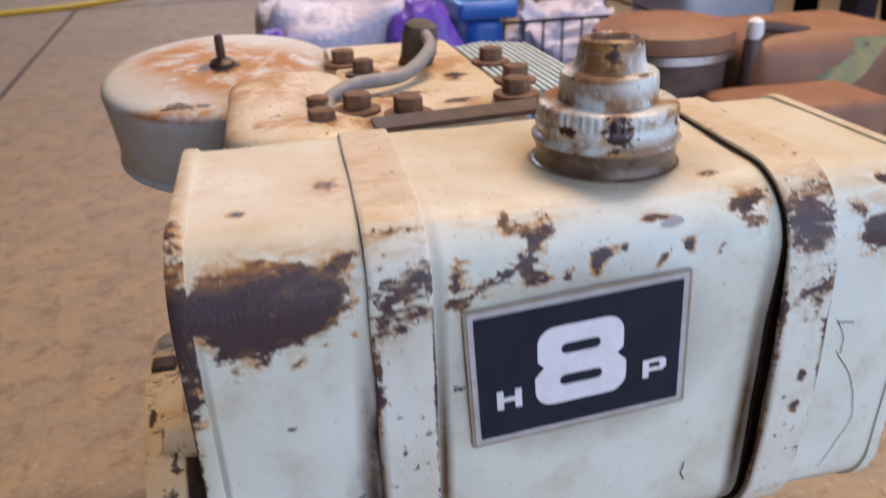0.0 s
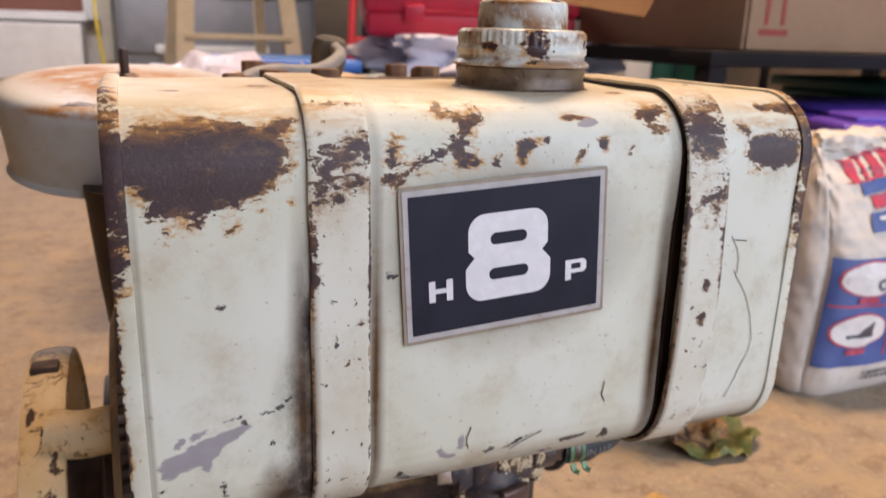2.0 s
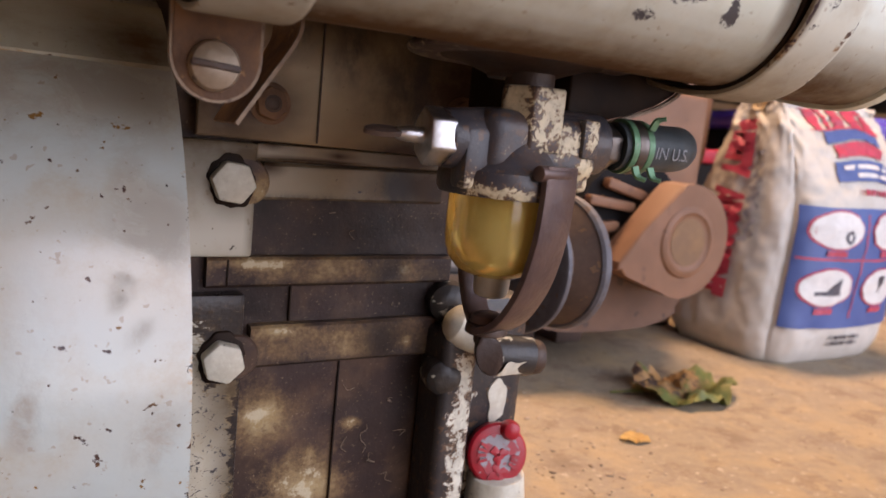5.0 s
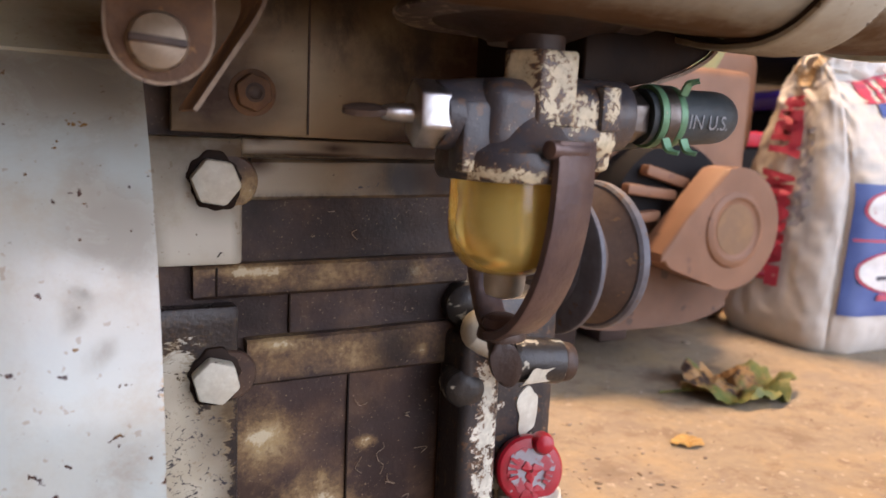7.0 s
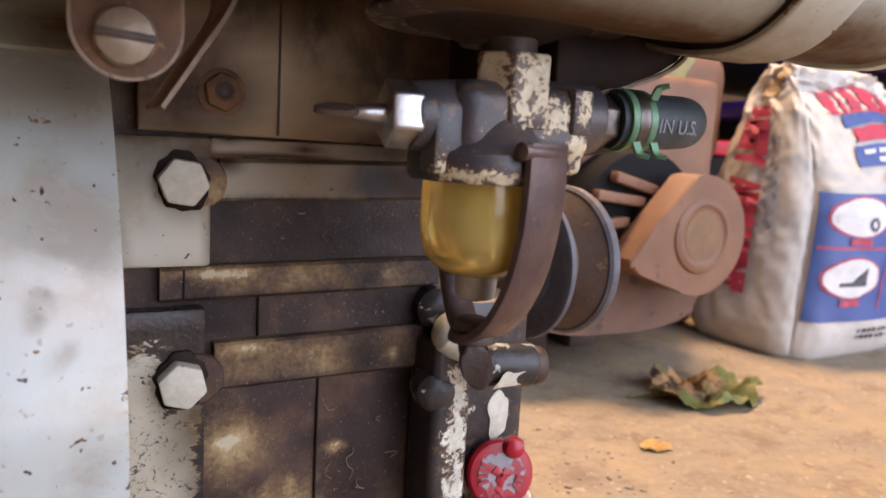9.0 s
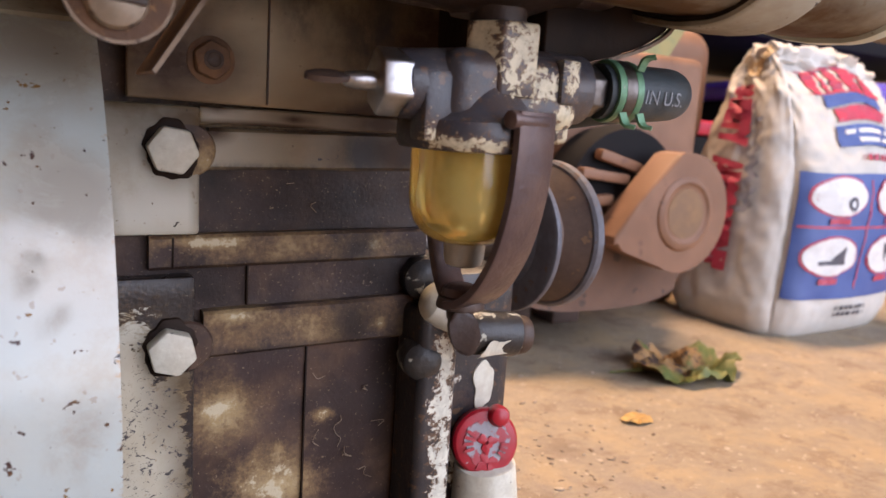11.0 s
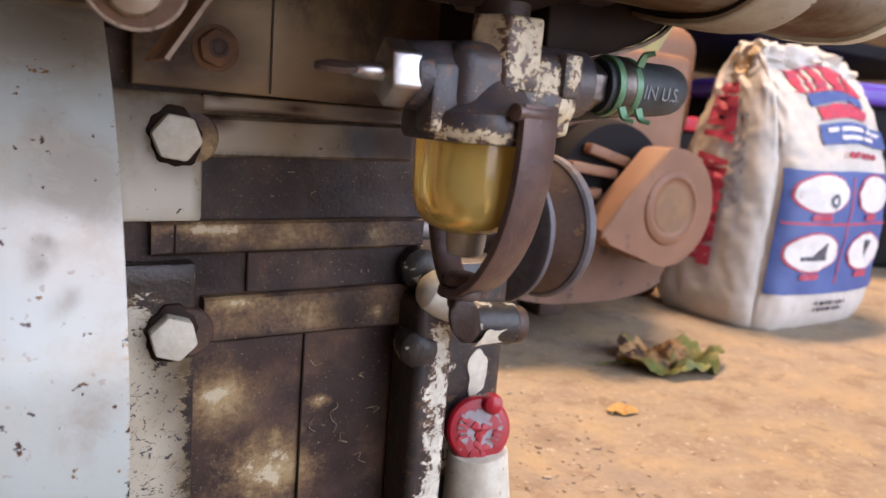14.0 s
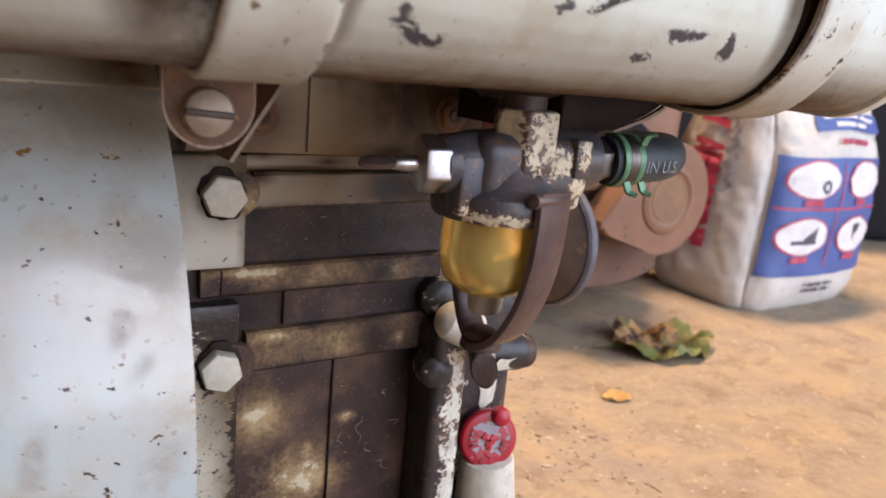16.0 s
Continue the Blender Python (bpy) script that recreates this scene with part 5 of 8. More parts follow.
# raised strip added where a tan band runs along the housing's top
bm = bmesh.new()
arc_sheet(bm, [-0.0895 + 0.0680 * i / 10 for i in range(11)], CR + 0.0022, 48.5, 62, 12, 0.0016)
lip = part("housing_lip", bm, CREAM, engine, "raised strip for the tan band along the housing's top")
field(lip, "wear", [(-0.07, 0.115, 0.206, 0.02, 0.004, 0.0008)])
field(lip, "grime_shade", [(-0.03, 0.12, 0.215, 0.02, 0.03, 0.02)])
nowear(lip)
bm = bmesh.new()
arc_sheet(bm, [-0.0925, -0.0915, -0.0900], CR + 0.002, -43, 82, 60, 0.004)
nowear(part("housing_flange", bm, CREAM_RUSTY, engine, "worn tan flange of the blower housing"))
bm = bmesh.new()
lathe(bm, (-0.0985, CY, CZ), (1, 0, 0), [(0.030, -0.004), (0.118, -0.004), (0.128, 0.0), (0.128, 0.005), (0.10, 0.006)], 240, lambda k, a: 0.0018 * math.copysign(1, math.sin(110 * a)) if k in (2, 3) else 0)
part("flywheel", bm, STEEL, engine, "dark toothed flywheel beside the housing")


def guard():
    """The cream hoop round the rope-start pulley, with its arms."""
    bm = bmesh.new()
    gy, gz, gr = CY, CZ, 0.101
    prof = [(-0.0005, 0.0), (0.0, 0.0022), (0.004, 0.0036), (0.010, 0.0040), (0.016, 0.0036), (0.020, 0.0020), (0.0205, -0.0010), (0.018, -0.0028), (0.002, -0.0028)]
    n = 90
    rings = []
    for i in range(n):
        a = 2 * math.pi * i / n
        rings.append([bm.verts.new((-0.1440 + x, gy - (gr + g) * math.cos(a), gz + (gr + g) * math.sin(a))) for x, g in prof])
    for i in range(n):
        a, b = rings[i], rings[(i + 1) % n]
        for k in range(len(prof)):
            bm.faces.new((a[k], a[(k + 1) % len(prof)], b[(k + 1) % len(prof)], b[k]))
    ob = part("starter_guard", bm, GUARDM, engine, "cream cast hoop with rust cracks")
    field(ob, "wear", [(-0.128, 0.14, 0.18, 0.002, 0.008, 0.012), (-0.138, 0.12, 0.15, 0.0015, 0.03, 0.018), (-0.126, 0.115, 0.14, 0.003, 0.02, 0.008), (-0.134, 0.108, 0.12, 0.008, 0.03, 0.0016), (-0.131, 0.125, 0.165, 0.010, 0.02, 0.0022), (-0.137, 0.112, 0.135, 0.004, 0.02, 0.005), (-0.127, 0.13, 0.178, 0.005, 0.02, 0.002), (-0.140, 0.16, 0.195, 0.004, 0.02, 0.003), (-0.135, 0.15, 0.19, 0.0015, 0.02, 0.008), (-0.130, 0.125, 0.1700, 0.0016, 0.02, 0.010), (-0.1400, 0.105, 0.110, 0.0018, 0.03, 0.020), (-0.128, 0.105, 0.098, 0.006, 0.03, 0.0018), (-0.133, 0.105, 0.145, 0.007, 0.03, 0.0014)])
    field(ob, "grime_shade", [(-0.131, 0.11, 0.150, 0.008, 0.05, 0.020), (-0.138, 0.11, 0.120, 0.006, 0.05, 0.014)])
    nowear(ob)
    for deg, r in ((60, 0.0120), (180, 0.0120), (300, 0.0120)):
        a = radians(deg)
        p = Vector((-0.132, gy - gr * math.cos(a), gz + gr * math.sin(a)))
        q = Vector((-0.088, CY - 0.104 * math.cos(a - 0.05), CZ + 0.104 * math.sin(a - 0.05)))
        bm = bmesh.new()
        tube(bm, curve([p, p.lerp(q, 0.35) + Vector((0, 0, -0.002)), p.lerp(q, 0.7), q], 6), r, 20)
        arm = part("guard_arm", bm, GUARDM, ob)
        field(arm, "wear", [(-0.115, p.y, p.z, 0.0018, 0.03, 0.01), (-0.104, p.y, p.z + 0.004, 0.008, 0.03, 0.0014), (-0.107, p.y, p.z, 0.0012, 0.03, 0.01)])
        nowear(arm)
    bm = bmesh.new()
    lathe(bm, (-0.128, CY, CZ), (1, 0, 0), [(0.02, -0.008), (0.052, -0.008), (0.050, 0.0), (0.045, 0.006), (0.052, 0.016), (0.085, 0.020), (0.085, 0.026)], 48)
    part("rope_pulley", bm, DARKRUST, engine, "dark rope-start pulley")
    bm = bmesh.new()
    box(bm, (-0.135, CY - 0.008, 0.2045), (0.014, 0.012, 0.006), 0.002)
    part("guard_bolt", bm, DARKRUST, ob)


def crazed(name, paint, tint):
    """Thick yellowed enamel, crazed: rusty lines where it has cracked, chipped along them."""
    m = Mat(name)
    mid, fin = m.noise(120, 5, 0.7), m.noise(600, 4, 0.7)
    col = m.mix(m.step(m.noise(30, 4), 0.38, 0.66), paint, tint)
    lines = None
    for scale, wide, lo in ((62, 0.090, 0.53), (130, 0.10, 0.58)):
        warp = m.t.nodes.new("ShaderNodeVectorMath")
        warp.operation = "MULTIPLY_ADD"
        rag = m.t.nodes.new("ShaderNodeTexNoise")
        rag.inputs["Scale"].default_value = 110
        m.t.links.new(m.pos, rag.inputs["Vector"])
        m.t.links.new(rag.outputs["Color"], warp.inputs[0])
        warp.inputs[1].default_value = (0.018, 0.018, 0.018)
        m.t.links.new(m.pos, warp.inputs[2])
        cell = m.t.nodes.new("ShaderNodeTexVoronoi")
        cell.feature = "DISTANCE_TO_EDGE"
        cell.inputs["Scale"].default_value = scale
        m.t.links.new(warp.outputs[0], cell.inputs["Vector"])
        line = m.math("MULTIPLY", m.math("SUBTRACT", 1.0, m.step(m.math("MULTIPLY_ADD", fin, 0.05, cell.outputs["Distance"]), wide * 0.5, wide)), m.step(m.noise(scale * 0.55, 3), lo, lo + 0.1))
        lines = line if lines is None else m.math("MAXIMUM", lines, line)
    col = m.mix(m.math("MULTIPLY", m.step(mid, 0.52, 0.70), 0.6), col, (0.40, 0.23, 0.085))
    col = m.mix(m.math("MULTIPLY", lines, 0.92), col, m.mix(m.step(mid, 0.4, 0.6), (0.085, 0.042, 0.024), (0.19, 0.095, 0.040)))
    wear = m.step(m.math("ADD", m.attr("wear"), m.math("MULTIPLY_ADD", mid, 2.4, -1.2)), 0.30, 0.42)
    col = m.mix(wear, col, (0.070, 0.036, 0.025))
    m.bump(m.math("ADD", m.math("MULTIPLY", m.math("MAXIMUM", lines, wear), -1.0), m.math("MULTIPLY", fin, 0.3)), 0.5, 0.0005)
    return m.done(col, m.math("MULTIPLY_ADD", mid, 0.3, 0.32))


GUARDM = crazed("guard_enamel", (0.72, 0.58, 0.36), (0.66, 0.47, 0.23))
guard()


# ---- crankcase side ----
def slab(x0, x1, z0, z1, front, back=0.135, bevel=0.0012, cut=16):
    bm = bmesh.new()
    box(bm, ((x0 + x1) / 2, (front + back) / 2, (z0 + z1) / 2), (x1 - x0, back - front, z1 - z0), bevel)
    return bm


def crankcase():
    bm = bmesh.new()
    bmesh.ops.create_grid(bm, x_segments=70, y_segments=110, size=0.5)
    bmesh.ops.transform(bm, matrix=Matrix.Translation((0.033, 0.1285, 0.105)) @ pose(0, 0, 0, 90) @ Matrix.Diagonal((0.112, 0.196, 1, 1)), verts=bm.verts)
    for v in bm.verts:
        v.co.y += 0.0010 * noise.noise(v.co * 30) + 0.0003 * noise.noise(v.co * 120)
    edges = [e for e in bm.edges if e.is_boundary]
    made = bmesh.ops.extrude_edge_only(bm, edges=edges)["geom"]
    bmesh.ops.translate(bm, verts=[g for g in made if isinstance(g, bmesh.types.BMVert)], vec=(0, 0.12, 0))
    case = oily("crankcase", bm, engine, "oil-black engine block with cream paint showing", [(0.0155, 0.128, 0.090, 0.0125, 0.02, 0.011), (0.034, 0.128, 0.060, 0.018, 0.02, 0.014), (0.036, 0.128, 0.071, 0.004, 0.02, 0.005), (0.052, 0.128, 0.083, 0.005, 0.02, 0.003), (0.03, 0.128, 0.1835, 0.05, 0.02, 0.004)])
    field(case, "oil", [(0.060, 0.128, 0.157, 0.034, 0.03, 0.013), (0.074, 0.128, 0.135, 0.016, 0.03, 0.020), (0.012, 0.128, 0.165, 0.010, 0.03, 0.010), (0.076, 0.128, 0.100, 0.009, 0.03, 0.03), (0.010, 0.128, 0.130, 0.014, 0.03, 0.008)])
    # raised ribs
    for x0, x1, z0, z1, front in ((-0.0065, 0.0865, 0.1378, 0.1482, 0.1238), (0.0095, 0.0830, 0.1090, 0.1241, 0.1238), (0.0105, 0.0790, 0.1682, 0.1806, 0.1236)):
        bm = bmesh.new()
        n = 60
        rows = []
        for i in range(n + 1):
            u = i / n
            x = x0 + (x1 - x0) * u
            rise = 0.0010 * u
            w = 0.0003 * noise.noise(Vector((x * 60, z0 * 50, 0)))
            row = [Vector((x, 0.131, z0 + rise + w)), Vector((x, front + 0.0010, z0 + rise + w))]
            for k in range(9):
                zz = z0 + 0.0010 + (z1 - z0 - 0.0020) * k / 8
                row.append(Vector((x, front + 0.0004 * noise.noise(Vector((x * 90, zz * 90, 4))), zz + rise)))
            rows.append(row + [Vector((x, front + 0.0010, z1 + rise - w)), Vector((x, 0.131, z1 + rise - w))])
        vs = [[bm.verts.new(p) for p in r] for r in rows]
        for a, b in zip(vs, vs[1:]):
            for k in range(len(a) - 1):
                bm.faces.new((a[k], a[k + 1], b[k + 1], b[k]))
        bm.faces.new(vs[0]), bm.faces.new(vs[-1])
        bare = {0.1378: [(0.035, 0.137, 0.143, 0.060, 0.02, 0.009), (0.010, 0.123, 0.146, 0.022, 0.02, 0.003), (0.066, 0.123, 0.144, 0.0045, 0.02, 0.004), (0.061, 0.123, 0.1395, 0.004, 0.02, 0.0020)], 0.1090: [(0.045, 0.1390, 0.1165, 0.050, 0.02, 0.012), (0.070, 0.123, 0.116, 0.004, 0.02, 0.004), (0.080, 0.123, 0.112, 0.004, 0.02, 0.003), (0.02, 0.123, 0.122, 0.016, 0.02, 0.004)], 0.1682: [(0.025, 0.134, 0.176, 0.034, 0.02, 0.012), (0.060, 0.135, 0.175, 0.034, 0.02, 0.013), (0.030, 0.123, 0.180, 0.010, 0.02, 0.0016), (0.060, 0.123, 0.171, 0.014, 0.02, 0.0014)]}[z0]
        rib = oily("rib", bm, case, "raised rib, black with worn tan paint", bare, TANRIB if z0 == 0.1682 else CASE)
        field(rib, "oil", [(0.060, 0.123, (z0 + z1) / 2, 0.010, 0.02, 0.012), (0.081, 0.123, z0, 0.010, 0.02, 0.012), (0.036, 0.123, z0, 0.05, 0.02, 0.0024)])
        if z0 == 0.1682:
            nowear(rib)
            field(rib, "grime_shade", [(0.074, 0.123, 0.175, 0.030, 0.02, 0.016), (0.050, 0.123, 0.182, 0.050, 0.02, 0.0022), (0.012, 0.123, 0.180, 0.006, 0.02, 0.004), (0.040, 0.123, 0.1675, 0.06, 0.02, 0.0016)])
            field(rib, "chips", [(0.052, 0.123, 0.174, 0.0006, 0.02, 0.007), (0.046, 0.123, 0.172, 0.003, 0.02, 0.0008)])
    bm = slab(-0.0215, 0.0075, 0.1488, 0.1868, 0.1215)
    bmesh.ops.subdivide_edges(bm, edges=bm.edges[:], cuts=10, use_grid_fill=True)
    ob = part("upper_plate", bm, PLATEM, case, "cream plate under a bolt, dirty at its top")
    nowear(ob)
    field(ob, "grime_shade", [(-0.008, 0.12, 0.196, 0.07, 0.03, 0.030), (0.004, 0.12, 0.183, 0.020, 0.03, 0.014), (-0.026, 0.12, 0.165, 0.010, 0.03, 0.04), (0.0, 0.12, 0.174, 0.012, 0.03, 0.012), (0.009, 0.12, 0.168, 0.004, 0.03, 0.03)])
    bm = slab(-0.0215, 0.0066, 0.0100, 0.1358, 0.1225)
    bmesh.ops.subdivide_edges(bm, edges=bm.edges[:], cuts=24, use_grid_fill=True)
    ob = part("lower_plate", bm, PLATEM, case, "plate, black above and bare cream below")
    field(ob, "wear", [(-0.004, 0.122, 0.1360, 0.030, 0.03, 0.0125), (0.002, 0.122, 0.128, 0.014, 0.03, 0.014), (0.0, 0.122, 0.1141, 0.0120, 0.03, 0.0105), (-0.0225, 0.122, 0.130, 0.009, 0.03, 0.015), (0.0070, 0.122, 0.085, 0.0036, 0.03, 0.05), (-0.0222, 0.122, 0.07, 0.0016, 0.03, 0.06)])
    field(ob, "chips", [(-0.012, 0.150, 0.070, 0.04, 0.03, 0.08)])
    field(ob, "grime_shade", [(0.004, 0.122, 0.100, 0.012, 0.03, 0.020), (0.0085, 0.122, 0.080, 0.010, 0.03, 0.07), (-0.0225, 0.122, 0.06, 0.004, 0.03, 0.06)])
    field(ob, "scrape", [(9, 9, 9, 1, 1, 1)])
    bm = slab(0.0075, 0.0790, 0.1818, 0.1870, 0.1235, bevel=0.0006)
    bmesh.ops.subdivide_edges(bm, edges=bm.edges[:], cuts=14, use_grid_fill=True)
    lip = oily("gasket_lip", bm, case, "", [(0.03, 0.136, 0.185, 0.05, 0.03, 0.008), (0.02, 0.124, 0.185, 0.012, 0.03, 0.003), (0.042, 0.124, 0.186, 0.006, 0.03, 0.003), (0.056, 0.124, 0.184, 0.010, 0.03, 0.002)], TANRIB)
    nowear(lip)
    field(lip, "grime_shade", [(0.066, 0.124, 0.1845, 0.022, 0.03, 0.008), (0.030, 0.124, 0.1822, 0.030, 0.03, 0.0012), (0.037, 0.124, 0.1845, 0.006, 0.03, 0.002), (0.012, 0.124, 0.187, 0.006, 0.03, 0.002)])
    field(lip, "chips", [(x, 0.124, 0.1830, 0.0008, 0.03, 0.0016) for x in (0.019, 0.024, 0.033)])
    bm = slab(0.0236, 0.0242, 0.1246, 0.1378, 0.1272, bevel=0.0001)
    part("casting_seam", bm, SADDLE, case)
    bm = slab(0.0000, 0.0006, 0.1386, 0.1476, 0.1234, bevel=0.0001)
    part("casting_seam", bm, SADDLE, case)
    bm = slab(0.0443, 0.0449, 0.0150, 0.1088, 0.1272, bevel=0.0001)
    part("casting_seam", bm, SADDLE, case)
    # pale scratches in the oil film
    rng = random.Random(21)
    for x, z, n in ((0.068, 0.092, 4), (0.058, 0.082, 5), (0.070, 0.078, 3), (0.060, 0.070, 5), (0.050, 0.078, 3), (0.047, 0.099, 2), (0.036, 0.164, 2), (0.046, 0.158, 2), (0.066, 0.060, 4)):
        bm = bmesh.new()
        p = Vector((x, 0.1272, z))
        pts = [p.copy()]
        for _ in range(n):
            p = p + Vector((rng.uniform(-0.0025, 0.0030), 0, rng.uniform(-0.0032, 0.0012)))
            pts.append(p.copy())
        sweep(bm, curve(pts, 5), [(-0.00014, 0), (0, 0.00014), (0.00014, 0), (0, -0.00014)], (0, 1, 0))
        part("scratch", bm, SCREWTAN, case, "thin pale scratch", 0)
    # bolts
    for z in (0.1740, 0.1141):
        bm = bmesh.new()
        lathe(bm, (-0.0006, 0.1220, z), (0, -1, 0), [(0.0086, -0.001), (0.0082, 0.0006), (0.0074, 0.0010)], 48, lambda k, a: 0.0008 * math.sin(2 * a + 1 + z * 90) + 0.0004 * math.sin(5 * a) + 0.0003 * math.sin(11 * a))
        part("bolt_seat", bm, SADDLE, case)
        bm = bmesh.new()
        hexhead(bm, (-0.0008, 0.1212, z), (-0.06, -1, 0), 0.0126, 0.0062, 0.0009, 22 if z > 0.15 else 14)
        part("hex_bolt", bm, BOLT_CREAM, case, "cream painted hexagon bolt")
        bm = bmesh.new()
        lathe(bm, (0.0042, 0.1255, z), (0, -1, 0), [(0.0080, -0.001), (0.0080, 0.0032), (0.0074, 0.0040), (0.0020, 0.0042)], 32)
        oily("bolt_boss", bm, case, "round boss behind the bolt", [(0.008, 0.127, z - 0.003, 0.008, 0.01, 0.006)] if z > 0.15 else [])
    # brown bracket plate above
    bm = bmesh.new()
    out = [(-0.0130, 0.1882), (0.0960, 0.1868), (0.0960, 0.2400), (-0.0130, 0.2400)]
    plate(bm, out, (0, 0.1210, 0), (1, 0, 0), (0, 0, 1), 0.0022, 0.0006)
    bmesh.ops.triangulate(bm, faces=[f for f in bm.faces if len(f.verts) > 4])
    bmesh.ops.subdivide_edges(bm, edges=bm.edges[:], cuts=10, use_grid_fill=True)
    up = oily("tank_support", bm, engine, "brown oil-stained support plate under the tank", [(0.030, 0.12, 0.205, 0.030, 0.03, 0.030), (0.06, 0.12, 0.200, 0.012, 0.03, 0.02)], BROWNPLATE)
    nowear(up)
    field(up, "oil", [(0.036, 0.12, 0.222, 0.0020, 0.03, 0.014), (0.049, 0.12, 0.214, 0.0030, 0.03, 0.020), (0.057, 0.12, 0.210, 0.0016, 0.03, 0.024), (0.068, 0.12, 0.208, 0.0060, 0.03, 0.026), (0.018, 0.12, 0.226, 0.0040, 0.03, 0.010)])
    field(up, "grime_shade", [(0.082, 0.12, 0.212, 0.05, 0.03, 0.05), (0.0, 0.12, 0.2, 0.016, 0.03, 0.03), (0.03, 0.12, 0.235, 0.07, 0.03, 0.02), (0.06, 0.12, 0.188, 0.03, 0.03, 0.006), (0.0096, 0.12, 0.2000, 0.013, 0.03, 0.013), (0.0815, 0.12, 0.2030, 0.012, 0.03, 0.012), (-0.010, 0.12, 0.205, 0.010, 0.03, 0.03)])
    bm = bmesh.new()
    box(bm, (0.0262, 0.1187, 0.2120), (0.0005, 0.0012, 0.0470))
    part("plate_seam", bm, DARKRUST, up)
    for x, z in ((0.0096, 0.2000), (0.0815, 0.2030)):
        bm = bmesh.new()
        hexhead(bm, (x, 0.1188, z), (0, -1, 0), 0.0100, 0.0036, 0.0012, 10)
        lathe(bm, (x, 0.1190, z), (0, -1, 0), [(0.0068, -0.001), (0.0068, 0.0006), (0.0058, 0.0010)], 28)
        part("rusty_bolt", bm, RUSTY, up, "rusted hexagon bolt")
        bm = bmesh.new()
        lathe(bm, (x, 0.1152, z), (0, -1, 0), [(0.0028, -0.0004), (0.0028, 0.0003), (0.0020, 0.0005), (0.0012, 0.0001)], 20)
        part("bolt_stamp", bm, DARKRUST, up)
    # upper block, behind the tank
    bm = bmesh.new()
    box(bm, (0.040, 0.205, 0.245), (0.120, 0.140, 0.180), 0.006)
    part("cylinder_block", bm, BROWNDARK, engine, "dark cylinder block behind the tank")
    bm = bmesh.new()
    box(bm, (0.020, 0.240, 0.035), (0.20, 0.19, 0.070), 0.006)
    part("oil_sump", bm, BLACKOIL, engine, "black oily sump on the floor")


PLATEM = painted("dirty_cream_plate", (0.53, 0.51, 0.43), (0.46, 0.41, 0.31), 0.66, chip=(0.026, 0.019, 0.017), rust=(0.060, 0.038, 0.024), gloss=0.35, grime_shade_tint=(0.105, 0.070, 0.038), halo_tint=(0.22, 0.16, 0.09))
TANRIB = painted("tan_oil_film", (0.31, 0.25, 0.165), (0.24, 0.175, 0.105), 0.70, chip=(0.02, 0.013, 0.011), gloss=0.34, grime_shade_tint=(0.060, 0.033, 0.019), halo_tint=(0.12, 0.08, 0.045))
BROWNPLATE = painted("oil_browned_plate", (0.44, 0.345, 0.205), (0.34, 0.23, 0.125), 0.69, gloss=0.4, grime_shade_tint=(0.050, 0.025, 0.014))
crankcase()


